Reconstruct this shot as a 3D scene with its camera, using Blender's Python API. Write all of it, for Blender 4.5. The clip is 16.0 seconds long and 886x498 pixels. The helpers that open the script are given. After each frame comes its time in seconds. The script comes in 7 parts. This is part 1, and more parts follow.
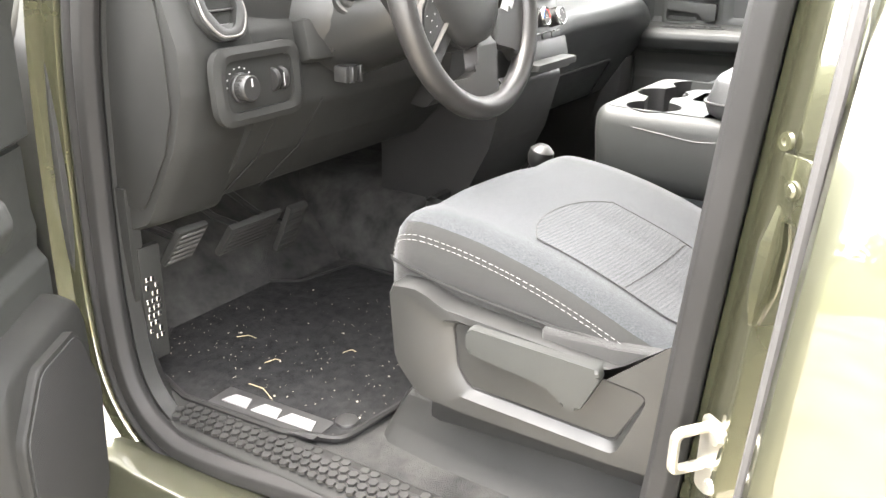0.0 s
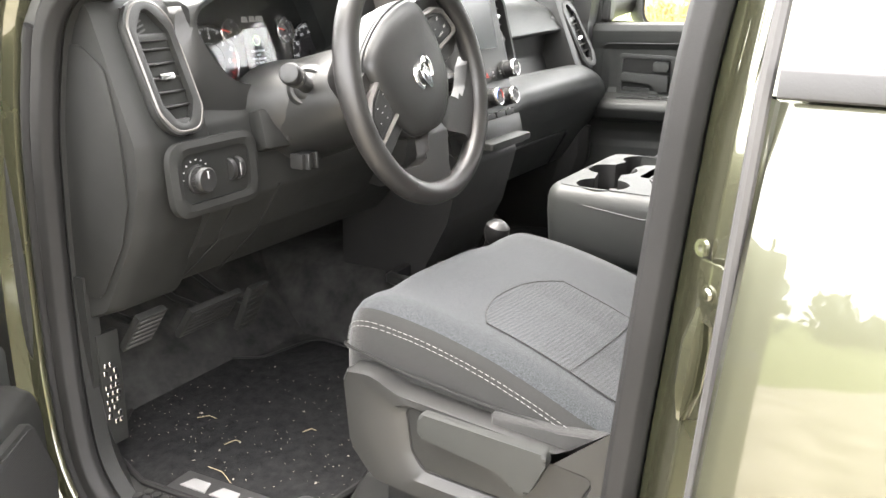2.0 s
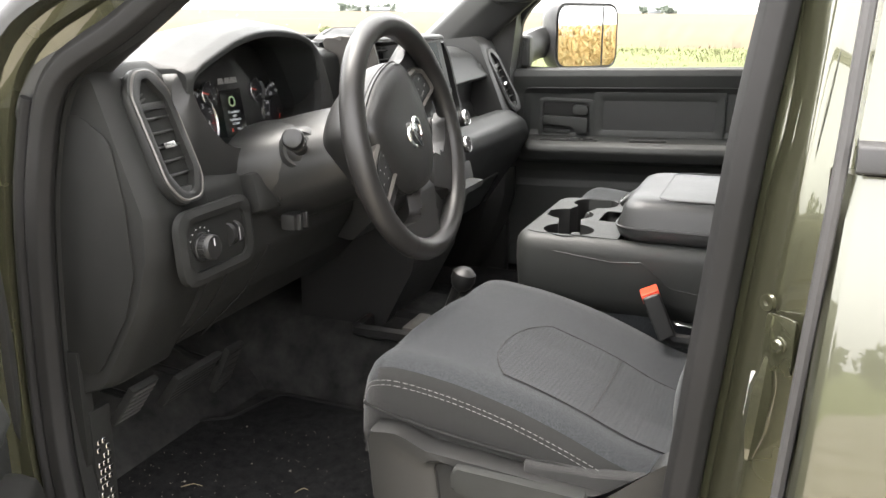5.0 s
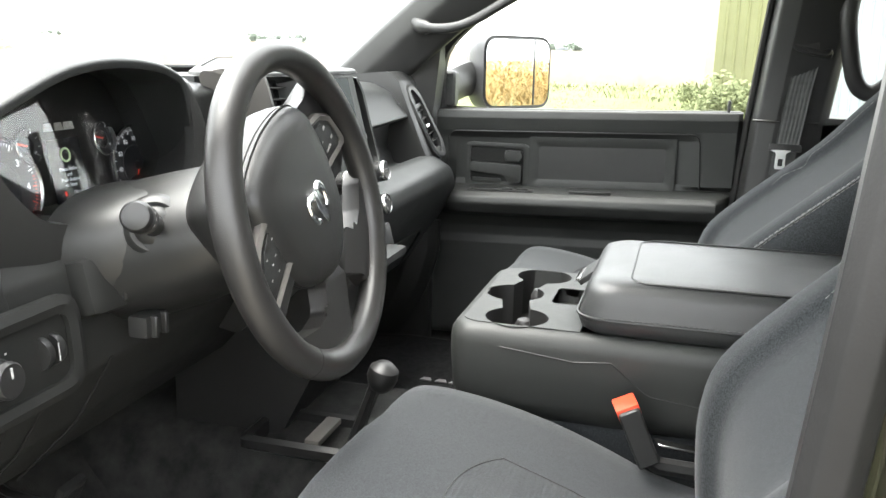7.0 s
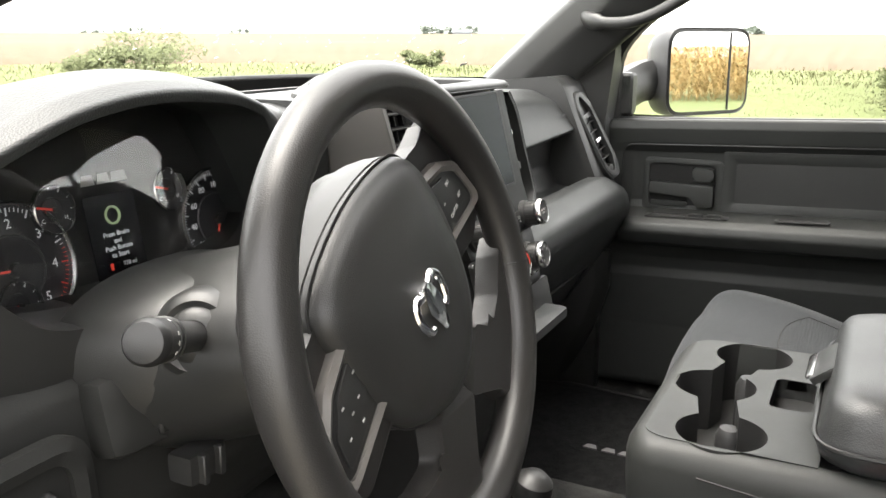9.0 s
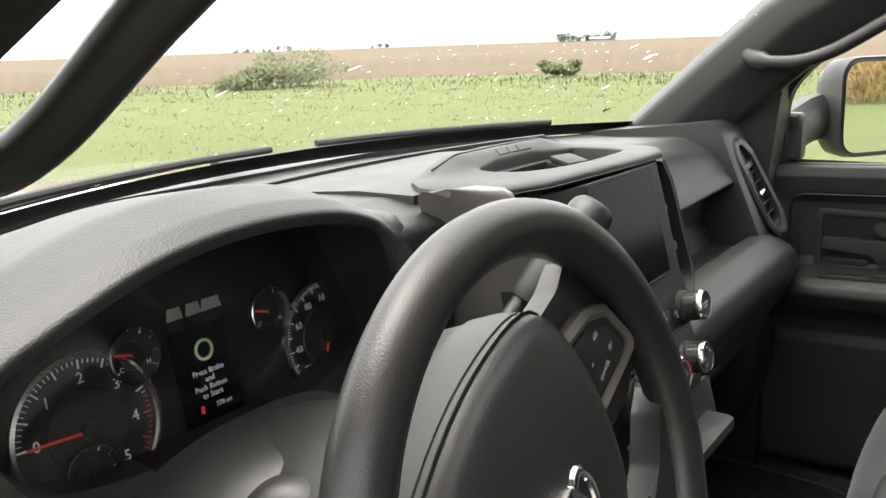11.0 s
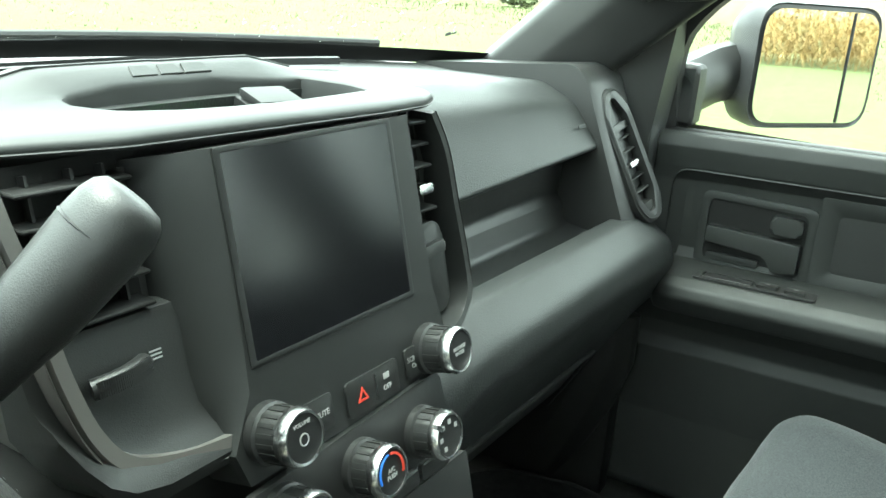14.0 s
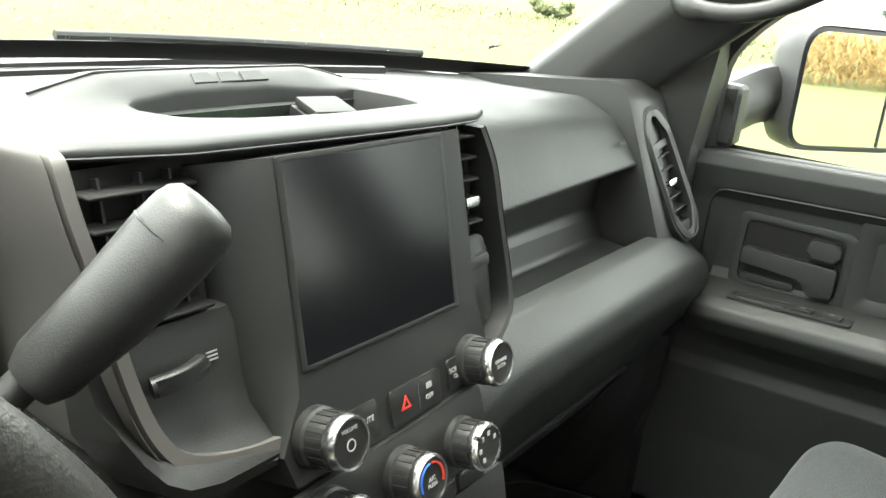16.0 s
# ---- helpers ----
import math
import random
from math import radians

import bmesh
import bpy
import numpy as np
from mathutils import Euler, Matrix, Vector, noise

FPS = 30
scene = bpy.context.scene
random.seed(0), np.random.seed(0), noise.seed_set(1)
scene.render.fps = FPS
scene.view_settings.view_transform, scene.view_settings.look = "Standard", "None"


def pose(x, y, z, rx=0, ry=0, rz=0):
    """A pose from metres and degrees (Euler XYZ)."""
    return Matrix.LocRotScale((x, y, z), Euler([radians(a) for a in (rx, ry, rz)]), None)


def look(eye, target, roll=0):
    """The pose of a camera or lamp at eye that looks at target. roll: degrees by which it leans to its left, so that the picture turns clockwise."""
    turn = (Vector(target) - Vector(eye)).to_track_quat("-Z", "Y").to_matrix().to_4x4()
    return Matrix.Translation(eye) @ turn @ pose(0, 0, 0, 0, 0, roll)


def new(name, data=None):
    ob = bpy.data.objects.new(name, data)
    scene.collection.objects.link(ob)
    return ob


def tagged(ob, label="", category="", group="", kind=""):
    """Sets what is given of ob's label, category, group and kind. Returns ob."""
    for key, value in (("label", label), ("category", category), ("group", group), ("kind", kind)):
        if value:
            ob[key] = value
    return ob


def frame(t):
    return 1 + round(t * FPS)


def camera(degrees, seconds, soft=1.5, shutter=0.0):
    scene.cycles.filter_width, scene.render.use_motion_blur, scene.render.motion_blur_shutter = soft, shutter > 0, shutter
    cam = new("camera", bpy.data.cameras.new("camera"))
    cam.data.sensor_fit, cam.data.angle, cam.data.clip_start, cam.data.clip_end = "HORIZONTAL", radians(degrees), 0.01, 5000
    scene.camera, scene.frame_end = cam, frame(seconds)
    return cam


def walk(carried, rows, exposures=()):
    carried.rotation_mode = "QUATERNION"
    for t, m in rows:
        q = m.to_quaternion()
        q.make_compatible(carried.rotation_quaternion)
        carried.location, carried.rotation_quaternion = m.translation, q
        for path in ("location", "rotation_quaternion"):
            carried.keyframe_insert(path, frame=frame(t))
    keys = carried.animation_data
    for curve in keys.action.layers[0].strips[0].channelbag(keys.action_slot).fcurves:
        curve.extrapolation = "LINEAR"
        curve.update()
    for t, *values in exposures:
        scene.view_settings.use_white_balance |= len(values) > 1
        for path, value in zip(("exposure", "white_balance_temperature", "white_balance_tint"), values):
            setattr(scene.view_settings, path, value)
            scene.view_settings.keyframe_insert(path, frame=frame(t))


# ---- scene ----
cam = camera(54.4, 16.0)
PATH = [
    (0, (-1.509, -0.764, 1.506), (0.077, 0.22, 0.786), 1.1),
    (0.5, (-1.506, -0.765, 1.513), (0.082, 0.216, 0.794), 1.2),
    (1, (-1.497, -0.772, 1.529), (0.099, 0.219, 0.843), 0.7),
    (1.5, (-1.503, -0.782, 1.545), (0.132, 0.19, 0.928), 0.8),
    (2, (-1.507, -0.797, 1.556), (0.142, 0.16, 0.952), 0.7),
    (2.5, (-1.515, -0.768, 1.556), (0.138, 0.185, 0.953), 0.5),
    (3, (-1.565, -0.689, 1.573), (0.145, 0.167, 0.987), -0.2),
    (3.2, (-1.575, -0.677, 1.58), (0.155, 0.138, 0.997), -0.6),
    (5.3, (-1.608, -0.642, 1.596), (0.206, 0.018, 1.074), 0.8),
    (5.5, (-1.6, -0.641, 1.596), (0.229, -0.017, 1.081), 1.0),
    (6, (-1.489, -0.647, 1.593), (0.367, -0.102, 1.085), 1.2),
    (6.5, (-1.374, -0.621, 1.584), (0.479, -0.07, 1.074), 1.1),
    (7, (-1.282, -0.515, 1.59), (0.596, -0.002, 1.132), 1.7),
    (7.5, (-1.167, -0.419, 1.606), (0.729, 0.042, 1.163), 2.1),
    (8, (-1.036, -0.407, 1.614), (0.809, 0.214, 1.153), 1.3),
    (8.2, (-0.995, -0.417, 1.609), (0.799, 0.329, 1.132), 0.6),
    (10.3, (-0.955, -0.419, 1.632), (0.719, 0.565, 1.153), -0.7),
    (10.5, (-0.944, -0.416, 1.645), (0.677, 0.666, 1.197), -1.7),
    (11, (-0.834, -0.343, 1.675), (0.743, 0.798, 1.215), -2.0),
    (11.5, (-0.676, -0.3, 1.711), (0.897, 0.804, 1.156), -3.2),
    (12, (-0.518, -0.312, 1.723), (0.983, 0.841, 1.077), -3.8),
    (12.5, (-0.415, -0.332, 1.695), (1.096, 0.782, 1.004), -0.5),
    (13, (-0.385, -0.332, 1.656), (1.209, 0.685, 1.004), 2.7),
    (13.5, (-0.393, -0.322, 1.641), (1.227, 0.667, 1.012), 3.9),
    (14, (-0.398, -0.315, 1.639), (1.219, 0.682, 1.015), 4.4),
    (14.5, (-0.404, -0.313, 1.642), (1.212, 0.69, 1.024), 5.0),
    (15, (-0.405, -0.309, 1.64), (1.206, 0.704, 1.025), 5.3),
    (15.5, (-0.406, -0.307, 1.638), (1.2, 0.715, 1.023), 5.6),
    (16, (-0.413, -0.306, 1.644), (1.176, 0.742, 1.031), 6.1),
]
# stops of exposure along the way
EXPOSURE = [(0, 5.5, 6800, 13), (1.0, 5.45, 6800, 13), (1.5, 5.05, 6800, 13), (2.5, 4.85, 6800, 13), (3.0, 4.72, 6750, 12), (5.5, 3.75, 6800, 13), (6.5, 3.85, 6750, 11), (7.0, 4.2, 6550, 9), (7.5, 3.72, 6750, 11), (8.0, 3.72, 6900, 12), (10.5, 3.6, 6750, 12),
            (11.0, 2.98, 6850, 12), (11.5, 3.08, 6850, 11), (12.0, 3.2, 6300, 4), (12.5, 3.36, 6150, -4), (13.0, 3.82, 6000, -18), (13.5, 4.02, 6050, -17), (14.0, 4.02, 6150, -13), (15.0, 3.98, 6500, -3), (16.0, 4.08, 6750, 2)]
walk(cam, [(t, look(eye, target, roll)) for t, eye, target, roll in PATH], EXPOSURE)

# ---- world, sun ----
world = bpy.data.worlds.new("overcast_sky")
scene.world = world
world.use_nodes = True
wn = world.node_tree
sky = wn.nodes.new("ShaderNodeTexSky")
sky.sky_type = "NISHITA"
sky.sun_disc = False
sky.sun_elevation = radians(74.6)
sky.sun_rotation = radians(346)
sky.dust_density = 4.0
pale = wn.nodes.new("ShaderNodeHueSaturation")
pale.inputs["Saturation"].default_value = 0.18
wn.links.new(sky.outputs[0], pale.inputs["Color"])
cloud = wn.nodes.new("ShaderNodeMixRGB")
cloud.inputs[0].default_value = 0.6
cloud.inputs[2].default_value = (3.2, 3.25, 3.3, 1)
wn.links.new(pale.outputs[0], cloud.inputs[1])
wn.links.new(cloud.outputs[0], wn.nodes["Background"].inputs[0])
wn.nodes["Background"].inputs[1].default_value = 0.15

sun_data = bpy.data.lights.new("sun", "SUN")
sun_data.energy, sun_data.angle, sun_data.color = 0.4, radians(40), (1.0, 0.96, 0.9)
sun = new("sun", sun_data)
sun.matrix_world = look((-4, 16, 60), (0, 0, 0))

# ---- materials ----
def node_mat(name):
    m = bpy.data.materials.new(name)
    m.use_nodes = True
    nt = m.node_tree
    return m, nt, nt.nodes["Principled BSDF"]


def ramp(nt, fac, stops):
    r = nt.nodes.new("ShaderNodeValToRGB")
    while len(r.color_ramp.elements) < len(stops):
        r.color_ramp.elements.new(0.5)
    for e, (p, c) in zip(r.color_ramp.elements, stops):
        e.position, e.color = p, (*c, 1)
    nt.links.new(fac, r.inputs[0])
    return r.outputs[0]


def noise_tex(nt, scale, detail=3.0, rough=0.5, stretch=None):
    tc = nt.nodes.new("ShaderNodeTexCoord")
    n = nt.nodes.new("ShaderNodeTexNoise")
    n.inputs["Scale"].default_value, n.inputs["Detail"].default_value, n.inputs["Roughness"].default_value = scale, detail, rough
    if stretch:
        mp = nt.nodes.new("ShaderNodeMapping")
        mp.inputs["Scale"].default_value = stretch
        nt.links.new(tc.outputs["Object"], mp.inputs[0])
        nt.links.new(mp.outputs[0], n.inputs["Vector"])
    else:
        nt.links.new(tc.outputs["Object"], n.inputs["Vector"])
    return n.outputs["Fac"]


def bump(nt, bsdf, height, strength, distance=0.001, under=None):
    b = nt.nodes.new("ShaderNodeBump")
    b.inputs["Strength"].default_value, b.inputs["Distance"].default_value = strength, distance
    nt.links.new(height, b.inputs["Height"])
    if under:
        nt.links.new(under, b.inputs["Normal"])
    nt.links.new(b.outputs[0], bsdf.inputs["Normal"])
    return b.outputs[0]


def surface(name, dark, light, rough=0.5, metal=0.0, blotch=6.0, grain=900.0, relief=0.15, depth=0.0006, rough_var=0.08, coat=0.0, spec=0.5):
    """A material with soft blotches of colour, a fine grain in relief and uneven gloss."""
    m, nt, b = node_mat(name)
    nt.links.new(ramp(nt, noise_tex(nt, blotch, 5, 0.6), ((0.3, dark), (0.7, light))), b.inputs["Base Color"])
    r = nt.nodes.new("ShaderNodeMapRange")
    r.inputs["To Min"].default_value, r.inputs["To Max"].default_value = rough - rough_var, rough + rough_var
    nt.links.new(noise_tex(nt, blotch * 3, 4, 0.6), r.inputs["Value"])
    nt.links.new(r.outputs[0], b.inputs["Roughness"])
    b.inputs["Metallic"].default_value, b.inputs["Coat Weight"].default_value = metal, coat
    b.inputs["Specular IOR Level"].default_value = spec
    if relief:
        bump(nt, b, noise_tex(nt, grain, 2, 0.5), relief, depth)
    return m


def leathery(name, dark, light, rough, cell=420.0, relief=0.35, spec=0.5):
    """Moulded plastic with a pebbled skin."""
    m, nt, b = node_mat(name)
    nt.links.new(ramp(nt, noise_tex(nt, 5, 5, 0.6), ((0.3, dark), (0.7, light))), b.inputs["Base Color"])
    tc = nt.nodes.new("ShaderNodeTexCoord")
    v = nt.nodes.new("ShaderNodeTexVoronoi")
    v.inputs["Scale"].default_value = cell
    nt.links.new(tc.outputs["Object"], v.inputs["Vector"])
    under = bump(nt, b, v.outputs["Distance"], relief, 0.0008)
    bump(nt, b, noise_tex(nt, 1500, 2), 0.1, 0.0004, under)
    r = nt.nodes.new("ShaderNodeMapRange")
    r.inputs["To Min"].default_value, r.inputs["To Max"].default_value = rough - 0.06, rough + 0.08
    nt.links.new(noise_tex(nt, 14, 4), r.inputs["Value"])
    nt.links.new(r.outputs[0], b.inputs["Roughness"])
    b.inputs["Specular IOR Level"].default_value = spec
    return m


def fabric(name, dark, light, thread=1400.0, stripe=0.0):
    m, nt, b = node_mat(name)
    f1 = noise_tex(nt, thread, 2, 0.7)
    nt.links.new(ramp(nt, f1, ((0.3, dark), (0.72, light))), b.inputs["Base Color"])
    b.inputs["Roughness"].default_value = 0.9
    b.inputs["Sheen Weight"].default_value = 0.12
    b.inputs["Sheen Roughness"].default_value = 0.5
    b.inputs["Specular IOR Level"].default_value = 0.2
    under = bump(nt, b, f1, 0.5, 0.0008)
    if stripe:
        tc = nt.nodes.new("ShaderNodeTexCoord")
        w = nt.nodes.new("ShaderNodeTexWave")
        w.bands_direction = "Y"
        w.inputs["Scale"].default_value, w.inputs["Distortion"].default_value, w.inputs["Detail Scale"].default_value = stripe, 1.5, 6.0
        nt.links.new(tc.outputs["Object"], w.inputs["Vector"])
        bump(nt, b, w.outputs["Fac"], 0.35, 0.0012, under)
    return m


def plain(name, colour, rough=0.5, metal=0.0, glow=0.0, spec=0.5, coat=0.0):
    m, nt, b = node_mat(name)
    b.inputs["Base Color"].default_value = (*colour, 1)
    b.inputs["Roughness"].default_value, b.inputs["Metallic"].default_value = rough, metal
    b.inputs["Specular IOR Level"].default_value, b.inputs["Coat Weight"].default_value = spec, coat
    if glow:
        b.inputs["Emission Color"].default_value, b.inputs["Emission Strength"].default_value = (*colour, 1), glow
    return m


def clear_glass(name, tint=(1, 1, 1), gloss=0.05):
    """Thin pane: lets the view through and mirrors a little."""
    m, nt, b = node_mat(name)
    out = nt.nodes["Material Output"]
    t, g, mix = (nt.nodes.new("ShaderNode" + k) for k in ("BsdfTransparent", "BsdfGlossy", "MixShader"))
    t.inputs[0].default_value = (*tint, 1)
    g.inputs["Roughness"].default_value = 0.02
    mix.inputs[0].default_value = gloss
    nt.links.new(t.outputs[0], mix.inputs[1])
    nt.links.new(g.outputs[0], mix.inputs[2])
    nt.links.new(mix.outputs[0], out.inputs[0])
    return m


M_PAD = leathery("soft_dash_skin", (0.0133, 0.0143, 0.014), (0.0182, 0.0196, 0.0189), 0.44, 560, 0.36, spec=0.42)
M_PLAST = surface("charcoal_plastic", (0.0125, 0.0128, 0.0122), (0.0176, 0.0178, 0.0171), 0.44, grain=1300, relief=0.3, spec=0.55)
M_MATTE = surface("matte_black_plastic", (0.0147, 0.015, 0.0144), (0.0209, 0.0212, 0.0201), 0.6, grain=900, relief=0.35, spec=0.14)
M_PANEL = surface("door_trim_plastic", (0.02, 0.0211, 0.02), (0.0266, 0.0278, 0.0258), 0.52, spec=0.36, grain=1100, relief=0.3)
M_DARK = surface("black_plastic", (0.0112, 0.0112, 0.0112), (0.0182, 0.0182, 0.0175), 0.45, grain=1300, relief=0.2)
M_SATIN = surface("satin_grey_paint", (0.1188, 0.1121, 0.104), (0.1458, 0.1377, 0.1283), 0.38, 0.3, grain=2500, relief=0.05)
M_BEZEL = surface("stack_bezel_plastic", (0.0141, 0.0146, 0.0138), (0.0181, 0.0187, 0.0178), 0.48, grain=1600, relief=0.2, spec=0.45)
M_CHROME = plain("bright_chrome", (0.8, 0.8, 0.8), 0.12, 1.0)
M_DULLCHROME = surface("satin_chrome", (0.5, 0.5, 0.5), (0.62, 0.62, 0.61), 0.25, 1.0, relief=0)
M_WHEEL = leathery("wheel_rim_skin", (0.0144, 0.0138, 0.0132), (0.0216, 0.0204, 0.0192), 0.38, 900, 0.16)
M_HUB = leathery("airbag_cover_skin", (0.0153, 0.0153, 0.0149), (0.0214, 0.0214, 0.0202), 0.4, 1200, 0.2)
M_CLOTH = fabric("seat_cloth", (0.008, 0.0092, 0.0100), (0.038, 0.0415, 0.0445), 520.0)
M_RIB = fabric("ribbed_seat_cloth", (0.008, 0.0092, 0.0100), (0.038, 0.0415, 0.0445), 520, 60.0)
M_SIDECLOTH = fabric("seat_side_cloth", (0.015, 0.015, 0.0145), (0.026, 0.026, 0.025), 2200)
M_VINYL = leathery("armrest_vinyl", (0.0221, 0.0229, 0.0229), (0.0323, 0.0331, 0.0323), 0.4, 700, 0.25)
M_THREAD = plain("pale_stitching", (0.17, 0.17, 0.165), 0.8)
M_CARPET = surface("black_carpet", (0.0192, 0.0192, 0.0192), (0.0581, 0.0581, 0.0554), 0.95, blotch=18, grain=700, relief=1.0, depth=0.004, spec=0.1)
M_MAT = surface("mat_carpet", (0.009, 0.009, 0.0096), (0.0225, 0.0225, 0.0225), 0.95, blotch=60, grain=900, relief=0.9, depth=0.003, spec=0.1)
M_RUBBER = surface("black_rubber", (0.012, 0.012, 0.012), (0.022, 0.022, 0.022), 0.55, grain=500, relief=0.15)
M_EDGE = surface("grey_edge_rubber", (0.035, 0.034, 0.034), (0.052, 0.051, 0.05), 0.55, grain=400, relief=0.2, spec=0.3)
M_SEAL = surface("door_seal_rubber", (0.0097, 0.0097, 0.0094), (0.0163, 0.0159, 0.0156), 0.6, grain=400, relief=0.25, spec=0.2)
M_PAINT = surface("olive_metallic_paint", (0.0718, 0.0731, 0.0495), (0.086, 0.0872, 0.059), 0.3, 0.75, blotch=2, grain=5000, relief=0.03, coat=1.0, rough_var=0.04)
M_INPAINT = surface("inner_olive_paint", (0.0783, 0.0792, 0.0477), (0.0926, 0.0926, 0.0573), 0.26, 0.75, blotch=4, grain=90, relief=0.015, coat=1.0, rough_var=0.05)
for m in (M_PAINT, M_INPAINT):
    m.node_tree.nodes["Principled BSDF"].inputs["Coat IOR"].default_value = 1.75
    m.node_tree.nodes["Principled BSDF"].inputs["Coat Roughness"].default_value = 0.02
M_HEADLINER = fabric("pale_headliner", (0.42, 0.41, 0.39), (0.5, 0.49, 0.47), 1500)
M_SCREEN = plain("dark_screen_glass", (0.004, 0.004, 0.005), 0.17, 0.0, spec=0.5)
M_LENS = clear_glass("gauge_lens", (0.92, 0.92, 0.92), 0.035)
M_GLASS = clear_glass("window_glass", (0.95, 0.97, 0.95))
M_TINT = clear_glass("tinted_glass", (0.3, 0.31, 0.29), 0.09)
M_MIRROR = plain("mirror_silver", (0.86, 0.88, 0.88), 0.02, 1.0)
M_WHITE = plain("white_print", (0.36, 0.36, 0.35), 0.6)
M_GAUGEWHITE = plain("lit_white_print", (0.5, 0.51, 0.53), 0.6, glow=0.03)
M_RED = plain("red_print", (0.45, 0.04, 0.025), 0.5, glow=0.03)
M_BUCKLE = plain("red_buckle_button", (0.75, 0.06, 0.02), 0.45)
M_BLUE = plain("blue_print", (0.03, 0.15, 0.6), 0.5)
M_METAL = surface("zinc_metal", (0.45, 0.43, 0.38), (0.6, 0.58, 0.52), 0.35, 0.9, grain=300, relief=0.1)
M_GAUGE = surface("gauge_face", (0.012, 0.013, 0.015), (0.02, 0.02, 0.022), 0.5, grain=1500, relief=0.05)


# ---- mesh tools ----
def thing(name, at, label, category, group="", kind=""):
    return tagged(place(name, at), label, category, group, kind)


def place(name, at):
    ob = new(name)
    ob.location = at
    ob.empty_display_size = 0.05
    return ob


def origin(ob):
    v = Vector((0, 0, 0))
    while ob:
        v += ob.location
        ob = ob.parent
    return v


def part(name, bm, material, parent=None, label="", smooth=True, auto=38):
    """Links a bmesh, built in the place's own coordinates, as one mesh object under its thing or part."""
    me = bpy.data.meshes.new(name)
    if parent:
        bmesh.ops.translate(bm, verts=bm.verts, vec=-origin(parent))
    bmesh.ops.recalc_face_normals(bm, faces=bm.faces)
    for f in bm.faces:
        f.smooth = smooth
    if smooth:
        lim = radians(auto)
        for e in bm.edges:
            if len(e.link_faces) == 2 and e.calc_face_angle(0) > lim:
                e.smooth = False
    bm.to_mesh(me)
    bm.free()
    for m in material if isinstance(material, (list, tuple)) else (material,):
        me.materials.append(m)
    ob = new(name, me)
    ob.parent = parent
    return tagged(ob, label)


def V(*a):
    return Vector(a)


def rounded(pts, rad, seg=5, closed=False):
    """A polyline with its corners rounded off; points are tuples of 2 or 3 numbers."""
    pts = [Vector(p) for p in pts]
    n, out = len(pts), []
    for i, p in enumerate(pts):
        r = rad[i] if isinstance(rad, (list, tuple)) else rad
        if (not closed and i in (0, n - 1)) or r <= 0:
            out.append(p)
            continue
        a, b = pts[i - 1] - p, pts[(i + 1) % n] - p
        la, lb = a.length, b.length
        ang = a.angle(b)
        cut = min(r / max(math.tan(ang / 2), 1e-4), 0.48 * la, 0.48 * lb)
        p0, p1 = p + a * (cut / la), p + b * (cut / lb)
        for k in range(seg + 1):
            t = k / seg
            out.append(p0 * (1 - t) ** 2 + p * 2 * t * (1 - t) + p1 * t * t)
    return out


def spline(pts, per=6, closed=False):
    """Catmull-Rom through the points."""
    pts = [Vector(p) for p in pts]
    n, out = len(pts), []
    for i in range(n if closed else n - 1):
        p0, p1, p2, p3 = (pts[j % n] if closed else pts[min(max(j, 0), n - 1)] for j in (i - 1, i, i + 1, i + 2))
        for k in range(per):
            t = k / per
            out.append(0.5 * (2 * p1 + (p2 - p0) * t + (2 * p0 - 5 * p1 + 4 * p2 - p3) * t * t + (3 * p1 - p0 - 3 * p2 + p3) * t**3))
    if not closed:
        out.append(pts[-1])
    return out


def loft(rings, closed=True, caps=True, loop=False, bm=None):
    """Skin over rings of points, each with the same number of them."""
    bm = bm or bmesh.new()
    rows = [[bm.verts.new(p) for p in r] for r in rings]
    n = len(rows[0])
    pairs = list(zip(rows, rows[1:])) + ([(rows[-1], rows[0])] if loop else [])
    for a, b in pairs:
        for i in range(n if closed else n - 1):
            j = (i + 1) % n
            bm.faces.new((a[i], a[j], b[j], b[i]))
    if caps and closed and not loop:
        bm.faces.new(rows[0])
        bm.faces.new(rows[-1][::-1])
    return bm


def across(profile, xs, bm=None, caps=True):
    """A (y, z) profile, or a function of x that gives one, run along x as a closed solid."""
    return loft([[V(x, p[0], p[1]) for p in (profile(x) if callable(profile) else profile)] for x in xs], bm=bm, caps=caps)


def box(x0, x1, y0, y1, z0, z1, bevel=0.0, seg=2, m=None, bm=None):
    own = bmesh.new()
    bmesh.ops.create_cube(own, size=1)
    bmesh.ops.scale(own, vec=(x1 - x0, y1 - y0, z1 - z0), verts=own.verts)
    if bevel:
        bmesh.ops.bevel(own, geom=own.edges[:] , offset=bevel, segments=seg, affect="EDGES", profile=0.7)
    bmesh.ops.translate(own, verts=own.verts, vec=((x0 + x1) / 2, (y0 + y1) / 2, (z0 + z1) / 2))
    if m:
        bmesh.ops.transform(own, matrix=m, verts=own.verts)
    return merge(bm, own)


def merge(bm, own):
    if bm is None:
        return own
    me = bpy.data.meshes.new("tmp")
    own.to_mesh(me)
    own.free()
    bm.from_mesh(me)
    bpy.data.meshes.remove(me)
    return bm


